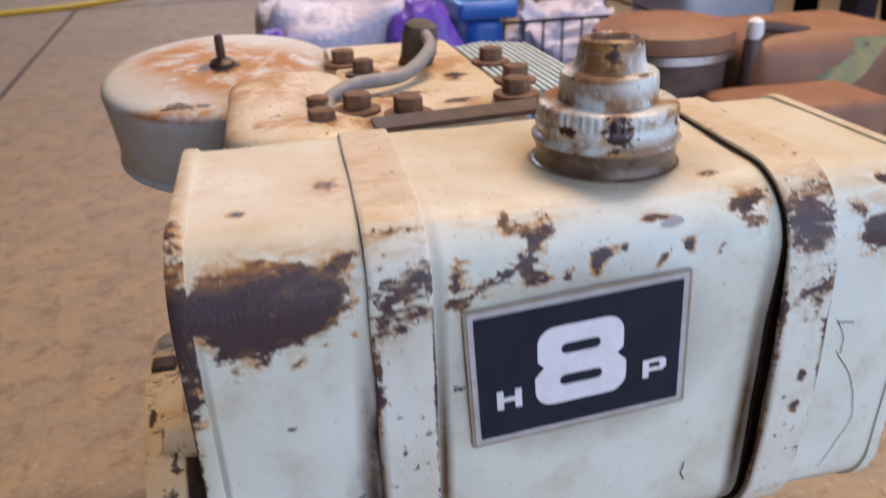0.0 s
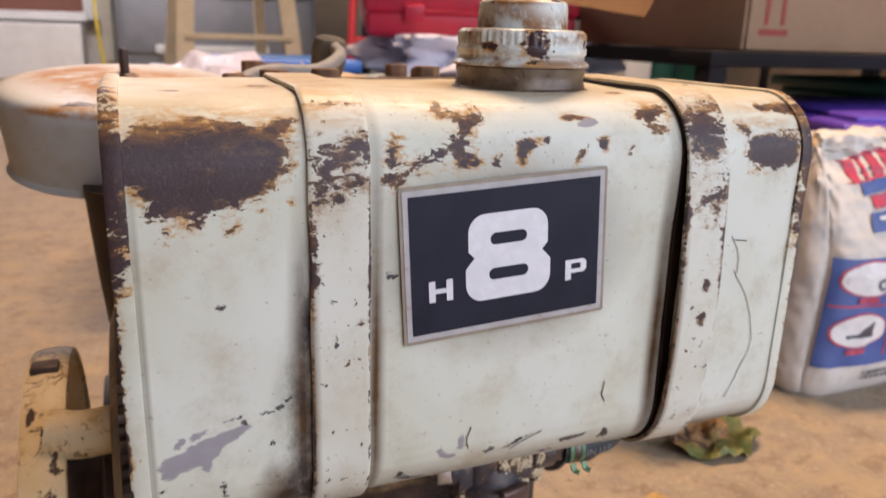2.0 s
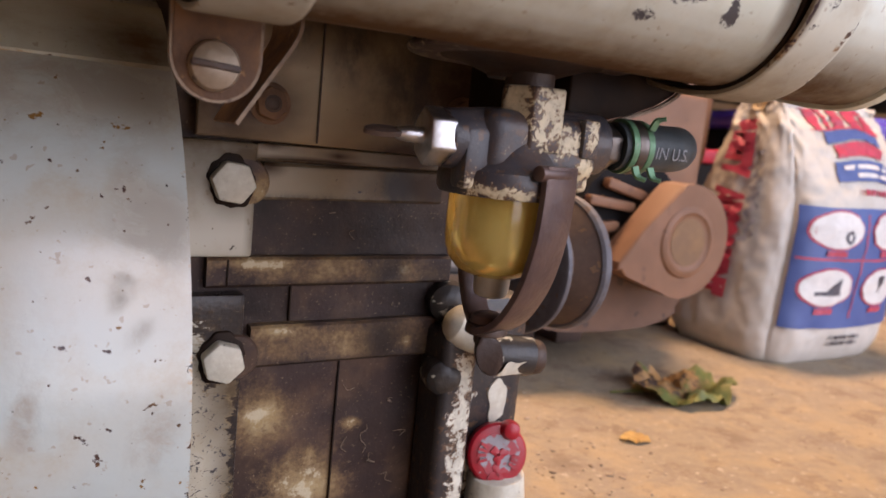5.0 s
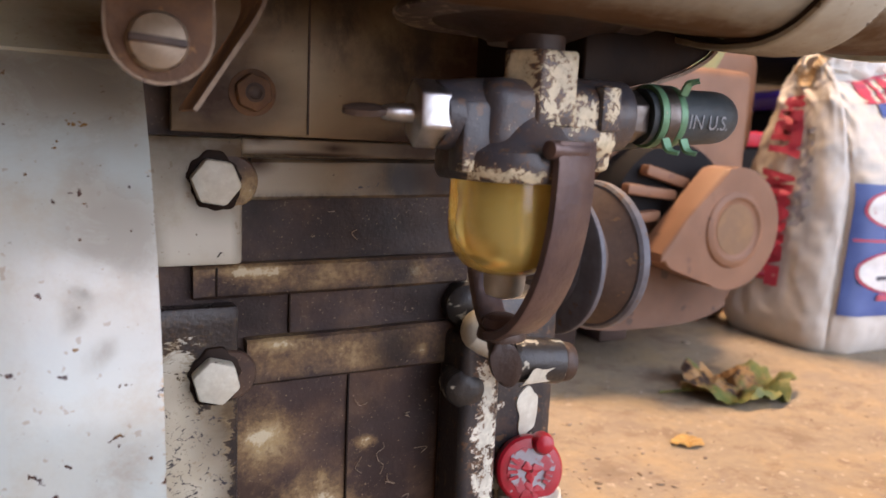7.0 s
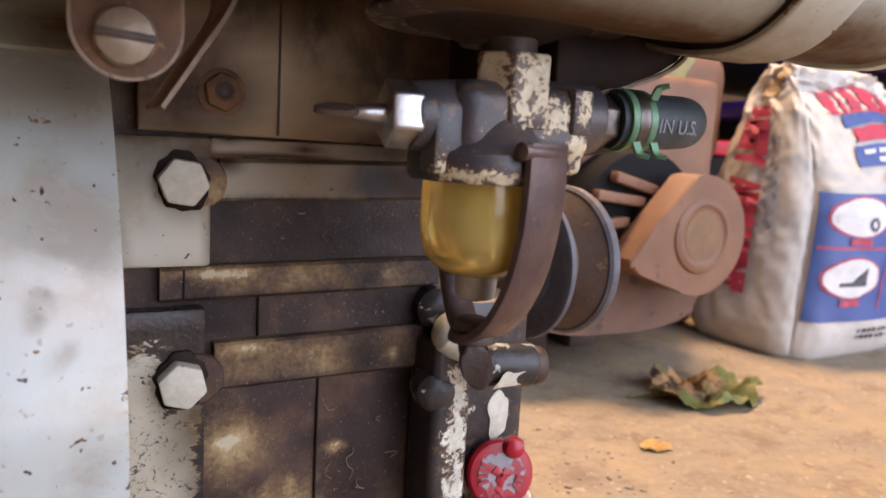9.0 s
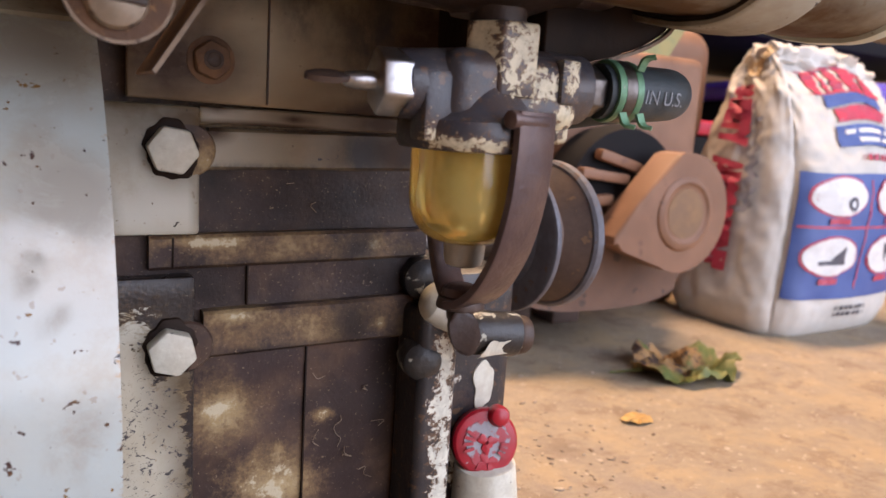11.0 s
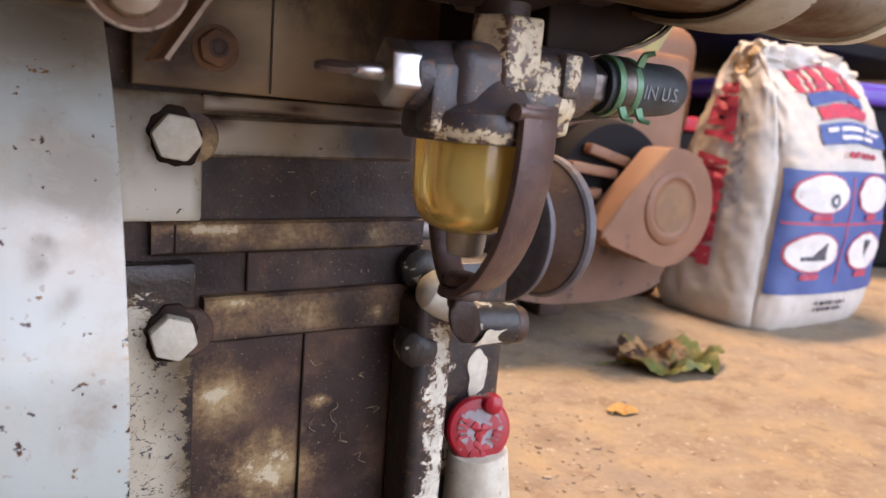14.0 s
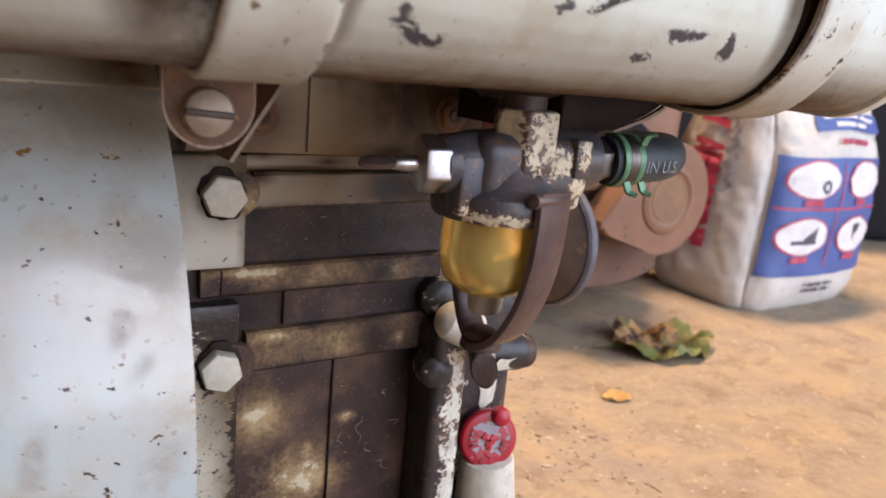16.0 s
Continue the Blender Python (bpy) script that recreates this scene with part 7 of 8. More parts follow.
def absorbent_bag():
    bag = thing("paper_bag", "white paper bag of absorbent with blue and red print", "bag", at=tuple(BAG))
    bm = bmesh.new()
    girth, ns, nz = 0.690, 200, 90
    vs = [[bm.verts.new(bag_at(girth * i / ns, 0.315 * j / nz)) for i in range(ns)] for j in range(nz + 1)]
    for a, b in zip(vs, vs[1:]):
        for i in range(ns):
            bm.faces.new((a[i], a[(i + 1) % ns], b[(i + 1) % ns], b[i]))
    bm.faces.new(vs[0]), bm.faces.new(vs[-1])
    part("bag_body", bm, BAGPAPER, bag, "", 60)
    part("blue_panel", bag_patch(0.006, 0.185, 0.040, 0.166, 0.0008), BAGBLUE, bag, "blue printed panel")
    for s, z in ((0.052, 0.143), (0.052, 0.083), (0.140, 0.143), (0.140, 0.083)):
        part("oval_rim", bag_oval(s, z, 0.036, 0.021, 0.0014), BAGRED, bag, "red rim of an oval picture")
        part("oval_picture", bag_oval(s, z, 0.0335, 0.0190, 0.0019), BAGWHITE, bag, "white oval picture")
        part("oval_caption", bag_patch(s - 0.013, s + 0.013, z - 0.0275, z - 0.0215, 0.0019), BAGRED, bag, "unreadable red caption")
    part("picture_mark", bag_patch(0.033, 0.070, 0.075, 0.079, 0.0024), BAGINK, bag, "dark shape in the picture")
    part("picture_mark", bag_patch(0.050, 0.068, 0.079, 0.094, 0.0024, lambda x, y: y < x * 0.9 + 0.1 and y < 1.2 - x * 0.3), BAGINK, bag)
    part("picture_mark", bag_patch(0.059, 0.073, 0.129, 0.143, 0.0024, lambda x, y: 0.25 < x * x + y * y < 1), BAGINK, bag)
    part("picture_mark", bag_patch(0.132, 0.150, 0.075, 0.095, 0.0024, lambda x, y: abs(x) < 0.4 + 0.4 * y), BAGINK, bag)
    part("panel_line", bag_patch(0.010, 0.180, 0.111, 0.1135, 0.0014), BAGRED, bag)
    part("panel_line", bag_patch(0.0945, 0.0965, 0.050, 0.160, 0.0014), BAGRED, bag)
    # upper print on the front
    part("title_block", bag_patch(0.030, 0.165, 0.250, 0.292, 0.0008, lambda x, y: math.sin(x * 22) > -0.75 or abs(y) > 0.85), BAGRED, bag, "unreadable red title")
    part("title_band", bag_patch(0.050, 0.150, 0.234, 0.249, 0.0008), BAGBLUE, bag)
    part("title_band", bag_patch(0.060, 0.150, 0.218, 0.232, 0.0008), BAGRED, bag)
    part("title_band", bag_patch(0.055, 0.185, 0.193, 0.214, 0.0008), BAGBLUE, bag)
    for k, (a, b, z) in enumerate(((0.066, 0.082, 0.2075), (0.088, 0.128, 0.2075), (0.134, 0.170, 0.2075), (0.085, 0.120, 0.1990), (0.126, 0.145, 0.1990))):
        part("print_bar", bag_patch(a, b, z - 0.0022, z + 0.0022, 0.0014, None, 6), BAGWHITE, bag, "unreadable white print")
    part("print_bar", bag_patch(0.085, 0.150, 0.179, 0.185, 0.0008, lambda x, y: math.sin(x * 17) > -0.6, 24), BAGRED, bag, "unreadable script")
    for z in (0.0295, 0.0225):
        part("print_bar", bag_patch(0.075, 0.125, z - 0.002, z + 0.002, 0.0008, lambda x, y: math.sin(x * 19 + z * 900) > -0.5, 22), BAGINK, bag, "unreadable dark print")
    # gusset print, running down
    for word, z0 in (("SAFETY", 0.262), ("ABSORBENT", 0.176)):
        bm = text_verts(word, 0.0250, 0.0030)
        bmesh.ops.triangulate(bm, faces=bm.faces[:])
        xs = [v.co.x for v in bm.verts]
        left, wide = min(xs), max(xs) - min(xs)
        length = 0.076 if word == "SAFETY" else 0.118
        for v in bm.verts:
            v.co = bag_at(-0.080 + v.co.y * 2.0, z0 - (v.co.x - left) / wide * length, 0.0052)
        part("gusset_word", bm, BAGRED, bag, "red printed word", 0)
    part("script_print", bag_patch(-0.054, -0.034, 0.120, 0.215, 0.0040, lambda x, y: abs(x - 0.35 * math.sin(y * 21)) < 0.55, 40), BAGGREY, bag, "unreadable grey script")
    part("kraft_fold", bag_patch(-0.132, -0.004, 0.262, 0.312, 0.0010, lambda x, y: y > -0.2 + 0.7 * noise.noise(Vector((x * 3, y * 2, 4))) + 0.5 * abs(x), 40), KRAFT, bag, "tan folded paper at the bag's mouth")
    # the mouth, rolled over and crumpled
    bm = bmesh.new()
    rings, n = [], 22
    for i in range(41):
        u = i / 40
        c = (bag_at(0.195 * u + 0.005, 0.312) + bag_at(0.690 - 0.140 - 0.195 * u - 0.005, 0.312)) / 2 + Vector((0, -0.006, -0.006 + 0.005 * math.sin(5 * u)))
        ring = []
        for k in range(n):
            a = 2 * math.pi * k / n
            d = Vector((0, math.cos(a), math.sin(a)))
            r = 0.0165 * (0.75 + 0.25 * math.sin(math.pi * u)) * (1 + 0.55 * noise.noise(Vector((u * 9, 2 * d.y, 2 * d.z))) + 0.25 * noise.noise(Vector((u * 30, 5 * d.y, 5 * d.z + 4))))
            ring.append(bm.verts.new(c + Vector((0.004 * noise.noise(d * 3 + Vector((u * 8, 0, 0))), d.y * r * 1.25, d.z * r))))
        rings.append(ring)
    for p, q in zip(rings, rings[1:]):
        for k in range(n):
            bm.faces.new((p[k], p[(k + 1) % n], q[(k + 1) % n], q[k]))
    bm.faces.new(rings[0]), bm.faces.new(rings[-1])
    part("rolled_mouth", bm, BAGPAPER, bag, "crumpled rolled mouth of the bag", 60)
    return bag


KRAFT = surface("tan_inner_paper", (0.62, 0.46, 0.28), (0.50, 0.36, 0.21), 25, 0.7, 0, 0.2, (0.70, 0.62, 0.50), 0.62)
absorbent_bag()


# ---- leaves and grit on the floor ----
def leaf(name, c, size, rough, mat, label, turn, seed):
    """A crumpled leaf: a ragged lobed outline, folded along its veins."""
    bm = bmesh.new()
    n, m = 90, 8
    rows = []
    for j in range(m + 1):
        u = j / m
        row = []
        for i in range(n):
            a = 2 * math.pi * i / n
            d = Vector((math.cos(a), math.sin(a), 0))
            rim = 0.82 + 0.28 * noise.noise(d * 1.5 + Vector((0, 0, seed))) + 0.10 * noise.noise(d * 5.0 + Vector((seed, 0, 0)))
            r = size * u * max(0.3, rim)
            fold = abs(math.sin(2.5 * a + seed)) * (1.2 - 0.6 * u) * u
            z = rough * size * (fold * 0.75 + 0.55 * u * noise.noise(d * 2.4 * u + Vector((0, seed, 3))) + 0.25 * noise.noise(d * 7.0 * u + Vector((seed, 2, 0))))
            row.append(bm.verts.new((c[0] + r * math.cos(a + turn), c[1] + 0.82 * r * math.sin(a + turn), max(0.0007, 0.0012 + z))))
        rows.append(row)
    for p, q in zip(rows, rows[1:]):
        for i in range(n):
            bm.faces.new((p[i], p[(i + 1) % n], q[(i + 1) % n], q[i]))
    bmesh.ops.remove_doubles(bm, verts=bm.verts, dist=1e-6)
    bmesh.ops.recalc_face_normals(bm, faces=bm.faces)
    bmesh.ops.solidify(bm, geom=bm.faces[:], thickness=0.0003)
    ob = tagged(part(name, bm, mat, None, label, 60), category="leaf")
    field(ob, "dry", [(c[0] - 0.35 * size, c[1] + 0.30 * size, 0.01, 0.55 * size, 0.5 * size, 0.05), (c[0] + 0.25 * size, c[1] + 0.40 * size, 0.01, 0.35 * size, 0.35 * size, 0.05)])
    bm = bmesh.new()
    d = Vector((math.cos(turn + 2.2), math.sin(turn + 2.2), 0))
    a = Vector((c[0], c[1], 0.002))
    tube(bm, curve([a, a + d * size * 0.6 + Vector((0, 0, 0.001)), a + d * size * 1.1 - Vector((0, 0, 0.001))], 6), size * 0.016, 8)
    part("leaf_stalk", bm, mat, ob)
    return ob


leaf("dry_leaf", (0.425, 0.291), 0.059, 0.38, LEAFM, "crumpled green and brown maple leaf on the floor", 0.6, 4.3)
leaf("small_leaf", (0.3135, 0.231), 0.0125, 0.22, LEAFY, "small yellow-orange leaf on the floor", 1.1, 1.9)


def grit():
    rng = random.Random(3)
    bm = bmesh.new()
    for k in range(900):
        far = rng.random() < 0.35
        x, y = (rng.uniform(0.15, 0.6), rng.uniform(-0.05, 0.6)) if not far else (rng.uniform(-0.9, 0.9), rng.uniform(-0.2, 2.0))
        if k >= 650:
            x, y = rng.gauss(0.215, 0.045), rng.gauss(0.19, 0.08)
        s = rng.uniform(0.0004, 0.0011) * (1.6 if far or k % 9 == 0 else 1)
        made = bmesh.ops.create_icosphere(bm, subdivisions=1, radius=s)["verts"]
        bmesh.ops.transform(bm, matrix=Matrix.Translation((x, y, s * 0.4)) @ pose(0, 0, 0, 0, 0, rng.uniform(0, 360)) @ Matrix.Diagonal((rng.uniform(0.8, 2.2), 1, 0.5, 1)), verts=made)
    return part("floor_grit", bm, GRIT, None, "scattered grit and crumbs on the concrete", 0, "stuff")


grit()


# ---- the brown engine behind ----
def brown_engine():
    e = thing("brown_engine", "brown dusty small engine with recoil starter on the floor", "engine", at=(0.47, 0.5, 0))
    bm = bmesh.new()
    box(bm, (0.500, 0.555, 0.100), (0.230, 0.150, 0.200), 0.012, None, 3)
    part("engine_body", bm, BROWN, e)
    bm = bmesh.new()
    box(bm, (0.4425, 0.4400, 0.1500), (0.165, 0.090, 0.215), 0.010, None, 3)
    part("air_shroud", bm, BROWN, e, "flat brown sheet-metal shroud")
    c, ax = Vector((0.4300, 0.3200, 0.1255)), Vector((0.0, -1.0, 0.03)).normalized()
    R = 0.0485
    out = [(R * math.cos(radians(k)), R * math.sin(radians(k))) for k in range(-118, 112, 5)] + [(-1.05 * R, 0.16 * R), (-1.50 * R, -0.36 * R), (-1.50 * R, -0.50 * R), (-1.30 * R, -0.60 * R)]
    bm = bmesh.new()
    plate(bm, out, (c.x, 0.3420, c.z), (1, 0, 0), (0, 0, 1), 0.0260, 0.0035)
    rec = part("recoil_starter", bm, BROWN, e, "brown pressed recoil starter housing")
    bm = bmesh.new()
    lathe(bm, (c.x, 0.3160, c.z), ax, [(0.0310, -0.001), (0.0300, 0.0012), (0.0275, 0.0026), (0.0250, 0.0028), (0.0236, 0.0014), (0.0220, 0.0008), (0.0010, 0.0006)], 56)
    part("embossed_ring", bm, BROWN, rec, "round embossed ring on the housing")
    bm = bmesh.new()
    lathe(bm, (c.x, 0.3152, c.z), ax, [(0.0205, -0.001), (0.0200, 0.0004), (0.0010, 0.0006)], 40)
    part("starter_label", bm, LABELM, rec, "faded tan round label")
    # fingers of the guard, over the dark fan
    for dx, dz, long, tilt in ((-0.020, 0.038, 0.046, 14), (-0.033, 0.026, 0.050, 6), (-0.048, 0.006, 0.036, -4)):
        bm = bmesh.new()
        box(bm, (c.x + dx - long / 2, 0.3520, c.z + dz), (long, 0.010, 0.0085), 0.002, Matrix.Rotation(radians(tilt), 3, "Y"))
        part("housing_finger", bm, BROWN, rec)
    bm = bmesh.new()
    lathe(bm, (0.405, 0.374, 0.128), (0, -1, 0), [(0.02, -0.02), (0.062, -0.02), (0.066, 0.0), (0.062, 0.014), (0.03, 0.016)], 48)
    part("flywheel_fan", bm, DARKM, e, "dark flywheel fan")
    # rounded lower casing on two feet
    bm = bmesh.new()
    out = [(0.104 * math.copysign(abs(math.cos(radians(k))) ** 0.7, math.cos(radians(k))), 0.046 * math.copysign(abs(math.sin(radians(k))) ** 0.8, math.sin(radians(k)))) for k in range(0, 360, 8)]
    plate(bm, out, (0.385, 0.480, 0.0850), (1, 0, 0), (0, 0, 1), 0.125, 0.012)
    part("lower_casing", bm, BROWNLOW, e, "rounded dark brown lower casing")
    for x in (0.365, 0.425):
        bm = bmesh.new()
        box(bm, (x, 0.460, 0.024), (0.034, 0.036, 0.048), 0.004)
        part("engine_foot", bm, BROWNDARK, e)
    # round air cleaner with a bright band
    bm = bmesh.new()
    lathe(bm, (0.353, 0.545, -0.009), (0, 0, 1), [(0.05, 0.300), (0.072, 0.302), (0.0735, 0.310), (0.072, 0.318), (0.058, 0.326), (0.020, 0.329)], 48)
    part("air_cleaner_lid", bm, BROWN, e, "brown domed lid")
    bm = bmesh.new()
    lathe(bm, (0.353, 0.545, -0.009), (0, 0, 1), [(0.06, 0.292), (0.0740, 0.293), (0.0740, 0.301), (0.06, 0.302)], 48)
    part("lid_band", bm, CHROME, e, "bright steel band")
    bm = bmesh.new()
    lathe(bm, (0.353, 0.545, -0.009), (0, 0, 1), [(0.05, 0.20), (0.066, 0.20), (0.067, 0.28), (0.068, 0.2925), (0.05, 0.293)], 48)
    part("air_cleaner_body", bm, BROWNDARK, e)
    # fuel tank
    bm = bmesh.new()
    box(bm, (0.530, 0.560, 0.236), (0.212, 0.165, 0.132), 0.030, None, 5)
    tk = part("brown_fuel_tank", bm, BROWN, e, "brown fuel tank with a worn green decal")
    bm = bmesh.new()
    u, v = Vector((0.93, -0.23, 0.12)).normalized(), Vector((0.1, 0.55, 0.83)).normalized()
    plate(bm, [(-0.062, 0.0), (-0.01, 0.032), (0.066, 0.025), (0.034, -0.012), (0.000, -0.032)], (0.512, 0.4790, 0.2680), u, v, 0.0008)
    part("green_decal", bm, TEALDECAL, tk, "worn green and yellow decal")
    for p, r in (((0.432, 0.500, 0.300), 0.010), ((0.455, 0.520, 0.306), 0.008)):
        bm = bmesh.new()
        rod(bm, (p[0], p[1], 0.25), p, r, r * 0.9, 20, 0.002)
        part("choke_lever", bm, BROWNDARK, e)
    bm = bmesh.new()
    rod(bm, (0.440, 0.505, 0.312), (0.505, 0.515, 0.300), 0.0055, None, 12)
    part("throttle_rod", bm, BROWNDARK, e)
    bm = bmesh.new()
    lathe(bm, (0.432, 0.500, 0.299), (0, 0, 1), [(0.006, 0), (0.009, 0.006), (0.008, 0.018), (0.003, 0.022)], 24)
    part("plug_insulator", bm, WHITEPAINT, e, "white porcelain spark plug")


LABELM = surface("faded_tan_label", (0.24, 0.125, 0.05), (0.19, 0.10, 0.048), 60, 0.6, 0, 0.1)
TEALDECAL = surface("green_yellow_decal", (0.13, 0.17, 0.09), (0.22, 0.21, 0.09), 60, 0.6, 0, 0.1, (0.08, 0.05, 0.03), 0.62)
brown_engine()


# ---- the back of the garage ----
ARROWRED = surface("red_carton_ink", (0.34, 0.045, 0.035), (0.28, 0.05, 0.035), 40, 0.7, 0, 0.1)


def carton():
    e = thing("cardboard_box", "open brown cardboard box with red arrows, on a dark bench", "box", at=(1.05, 0.95, 0.372))
    turn = Matrix.Rotation(radians(5), 3, "Z")
    o = Vector((0.9015, 0.830, 0.374))
    u, v, w = turn @ Vector((1, 0, 0)), turn @ Vector((0, 1, 0)), Vector((0, 0, 1))
    lw, ld, h, t = 0.62, 0.46, 0.34, 0.006
    def wall(a, b, name):
        bm = bmesh.new()
        d = (b - a).normalized()
        plate(bm, [(0, 0), ((b - a).length, 0), ((b - a).length, h), (0, h)], a, d, w, t, 0.001)
        return part(name, bm, CARTON, e)
    wall(o, o + u * lw, "front_wall")
    wall(o + v * ld, o, "side_wall")
    wall(o + u * lw, o + u * lw + v * ld, "side_wall")
    wall(o + u * lw + v * ld, o + v * ld, "back_wall")
    bm = bmesh.new()
    plate(bm, [(0, 0), (lw, 0), (lw, ld), (0, ld)], o, u, v, t)
    part("box_floor", bm, CARTON, e)
    # arrows near the corner
    f = o + u.cross(w) * 0.0065
    for k in (0, 1):
        bm = bmesh.new()
        x = 0.040 + 0.040 * k
        plate(bm, [(x - 0.005, 0.042), (x + 0.005, 0.042), (x + 0.005, 0.185), (x + 0.013, 0.185), (x, 0.215), (x - 0.013, 0.185), (x - 0.005, 0.185)], f, u, w, 0.0006)
        part("printed_arrow", bm, ARROWRED, e, "red printed arrow")
    bm = bmesh.new()
    plate(bm, [(0.024, 0.024), (0.096, 0.024), (0.096, 0.035), (0.024, 0.035)], f, u, w, 0.0006)
    part("arrow_bar", bm, ARROWRED, e, "red bar under the arrows")
    # open flap, hanging out to the side
    bm = bmesh.new()
    a = o + w * h
    out = (-u * 0.226 - w * 0.296).normalized()
    n = 10
    grid = [[bm.verts.new(a + v * (ld * i / n) + out * (0.372 * j / n) + w * (0.055 * (i / n) * (j / n) ** 1.5) + (-u * 0.8 + w * 0.6) * (0.012 * math.sin(3.1 * j / n))) for i in range(n + 1)] for j in range(n + 1)]
    for j in range(n):
        for i in range(n):
            bm.faces.new((grid[j][i], grid[j][i + 1], grid[j + 1][i + 1], grid[j + 1][i]))
    bmesh.ops.solidify(bm, geom=bm.faces[:], thickness=0.005)
    part("open_flap", bm, FLAP, e, "open flap in a lighter brown, as if lit from above")
    return e


carton()


def bench(name, c, s, label):
    """A low dark shelf unit: boards on uprights."""
    e = thing(name, label, "shelf", at=(c[0], c[1], 0))
    for z in (0.10, s[2] - 0.012):
        bm = bmesh.new()
        box(bm, (c[0], c[1], z), (s[0], s[1], 0.024), 0.003)
        part("board", bm, DARKM, e)
    for dx in (-1, 1):
        for dy in (-1, 1):
            bm = bmesh.new()
            box(bm, (c[0] + dx * (s[0] / 2 - 0.02), c[1] + dy * (s[1] / 2 - 0.02), (s[2] - 0.024) / 2), (0.035, 0.035, s[2] - 0.024), 0.003)
            part("upright", bm, DARKM, e)
    return e


bench("low_bench", (1.28, 1.02, 0), (1.10, 0.62, 0.372), "low dark bench with a cardboard box on top")


PALEBOX = surface("pale_blue_plastic", (0.52, 0.55, 0.62), (0.45, 0.48, 0.56), 8, 0.4, 0, 0.1)


def tote(name, c, s, mat, lidmat, label, turn=0.0):
    e = thing(name, label, "tote", at=(c[0], c[1], c[2]))
    spin = Matrix.Translation((c[0], c[1], 0)) @ pose(0, 0, 0, 0, 0, turn) @ Matrix.Translation((-c[0], -c[1], 0))
    bm = bmesh.new()
    box(bm, (c[0], c[1], c[2] + s[2] / 2), s, 0.02, None, 3)
    bmesh.ops.scale(bm, vec=(0.93, 0.93, 1), space=Matrix.Translation((-c[0], -c[1], 0)), verts=[v for v in bm.verts if v.co.z < c[2] + s[2] / 2])
    bmesh.ops.transform(bm, matrix=spin, verts=bm.verts)
    part("tub", bm, mat, e)
    bm = bmesh.new()
    box(bm, (c[0], c[1], c[2] + s[2] + 0.008), (s[0] + 0.03, s[1] + 0.03, 0.026), 0.008, None, 3)
    if lidmat != mat:
        box(bm, (c[0], c[1], c[2] + s[2] + 0.024), (s[0] - 0.05, s[1] - 0.05, 0.012), 0.005, None, 2)
    bmesh.ops.transform(bm, matrix=spin, verts=bm.verts)
    part("lid" if lidmat != mat else "rim", bm, lidmat, e)
    return e


tote("storage_tote", (1.19, 0.77, 0.0), (0.40, 0.52, 0.252), DARKM, PURPLE, "dark storage tote with a purple lid by the bench", -21.5)
tote("green_tote", (1.60, 1.08, 0.112), (0.36, 0.34, 0.18), TEAL, TEAL, "dark green plastic tote under the bench")
tote("blue_tub", (0.190, 1.34, 0.0), (0.26, 0.22, 0.31), BLUE, BLUE, "blue plastic tub on the floor")
tote("pale_box", (0.680, 1.02, 0.0), (0.17, 0.20, 0.290), PALEBOX, PALEBOX, "pale blue-white plastic box on the floor")
tote("blue_bin", (0.262, 0.99, 0.0), (0.060, 0.20, 0.275), BLUE, BLUE, "narrow blue plastic bin on the floor")


def crumpled(name, c, s, mat, label, cat, seed, rough=0.35):
    """A soft heap: a bag or cloth with folds."""
    bm = bmesh.new()
    bmesh.ops.create_icosphere(bm, subdivisions=5, radius=1)
    for v in bm.verts:
        d = v.co.normalized()
        k = 1 + rough * noise.noise(d * 2.1 + Vector((seed, 0, 0))) + 0.5 * rough * noise.noise(d * 5 + Vector((0, seed, 0))) + 0.18 * rough * noise.noise(d * 13)
        p = Vector((math.copysign(abs(d.x) ** 0.7, d.x), math.copysign(abs(d.y) ** 0.7, d.y), math.copysign(abs(d.z) ** 0.75, d.z))) * k
        v.co = Vector((c[0] + p.x * s[0], c[1] + p.y * s[1], max(c[2], c[2] + s[2] * 0.9 + p.z * s[2])))
    return tagged(part(name, bm, mat, None, label, 70), category=cat)


def toolbox():
    e = thing("toolbox", "low dark toolbox with a red lid on the floor", "toolbox", at=(0.75, 0.66, 0))
    bm = bmesh.new()
    box(bm, (0.75, 0.66, 0.094), (0.22, 0.07, 0.188), 0.006)
    part("box_body", bm, DARKM, e)
    bm = bmesh.new()
    box(bm, (0.75, 0.66, 0.199), (0.23, 0.08, 0.020), 0.004)
    part("box_lid", bm, REDCASE, e)


toolbox()
crumpled("plastic_bag", (0.070, 1.00, 0.0), (0.155, 0.15, 0.172), PLASTICWHITE, "large crumpled milky white plastic bag on the floor", "bag", 2, 0.20)
crumpled("purple_packet", (0.160, 0.86, 0.0), (0.060, 0.060, 0.158), PURPLE, "purple plastic packet standing beside the white bag", "packet", 5, 0.12)
crumpled("purple_packet", (-0.042, 0.84, 0.0), (0.030, 0.05, 0.150), PURPLE, "purple plastic packet slumped against the white bag", "packet", 7, 0.12)
crumpled("plastic_bag", (0.178, 1.06, 0.0), (0.052, 0.09, 0.155), PLASTICWHITE, "small bluish plastic bag on the floor", "bag", 3)
crumpled("white_cloth", (0.660, 1.36, 0.28), (0.25, 0.18, 0.062), WHITECLOTH, "white cloth heaped under the red case", "cloth", 8)
bench("low_shelf", (0.70, 1.42, 0), (0.72, 0.46, 0.280), "low dark shelf under the white cloth")


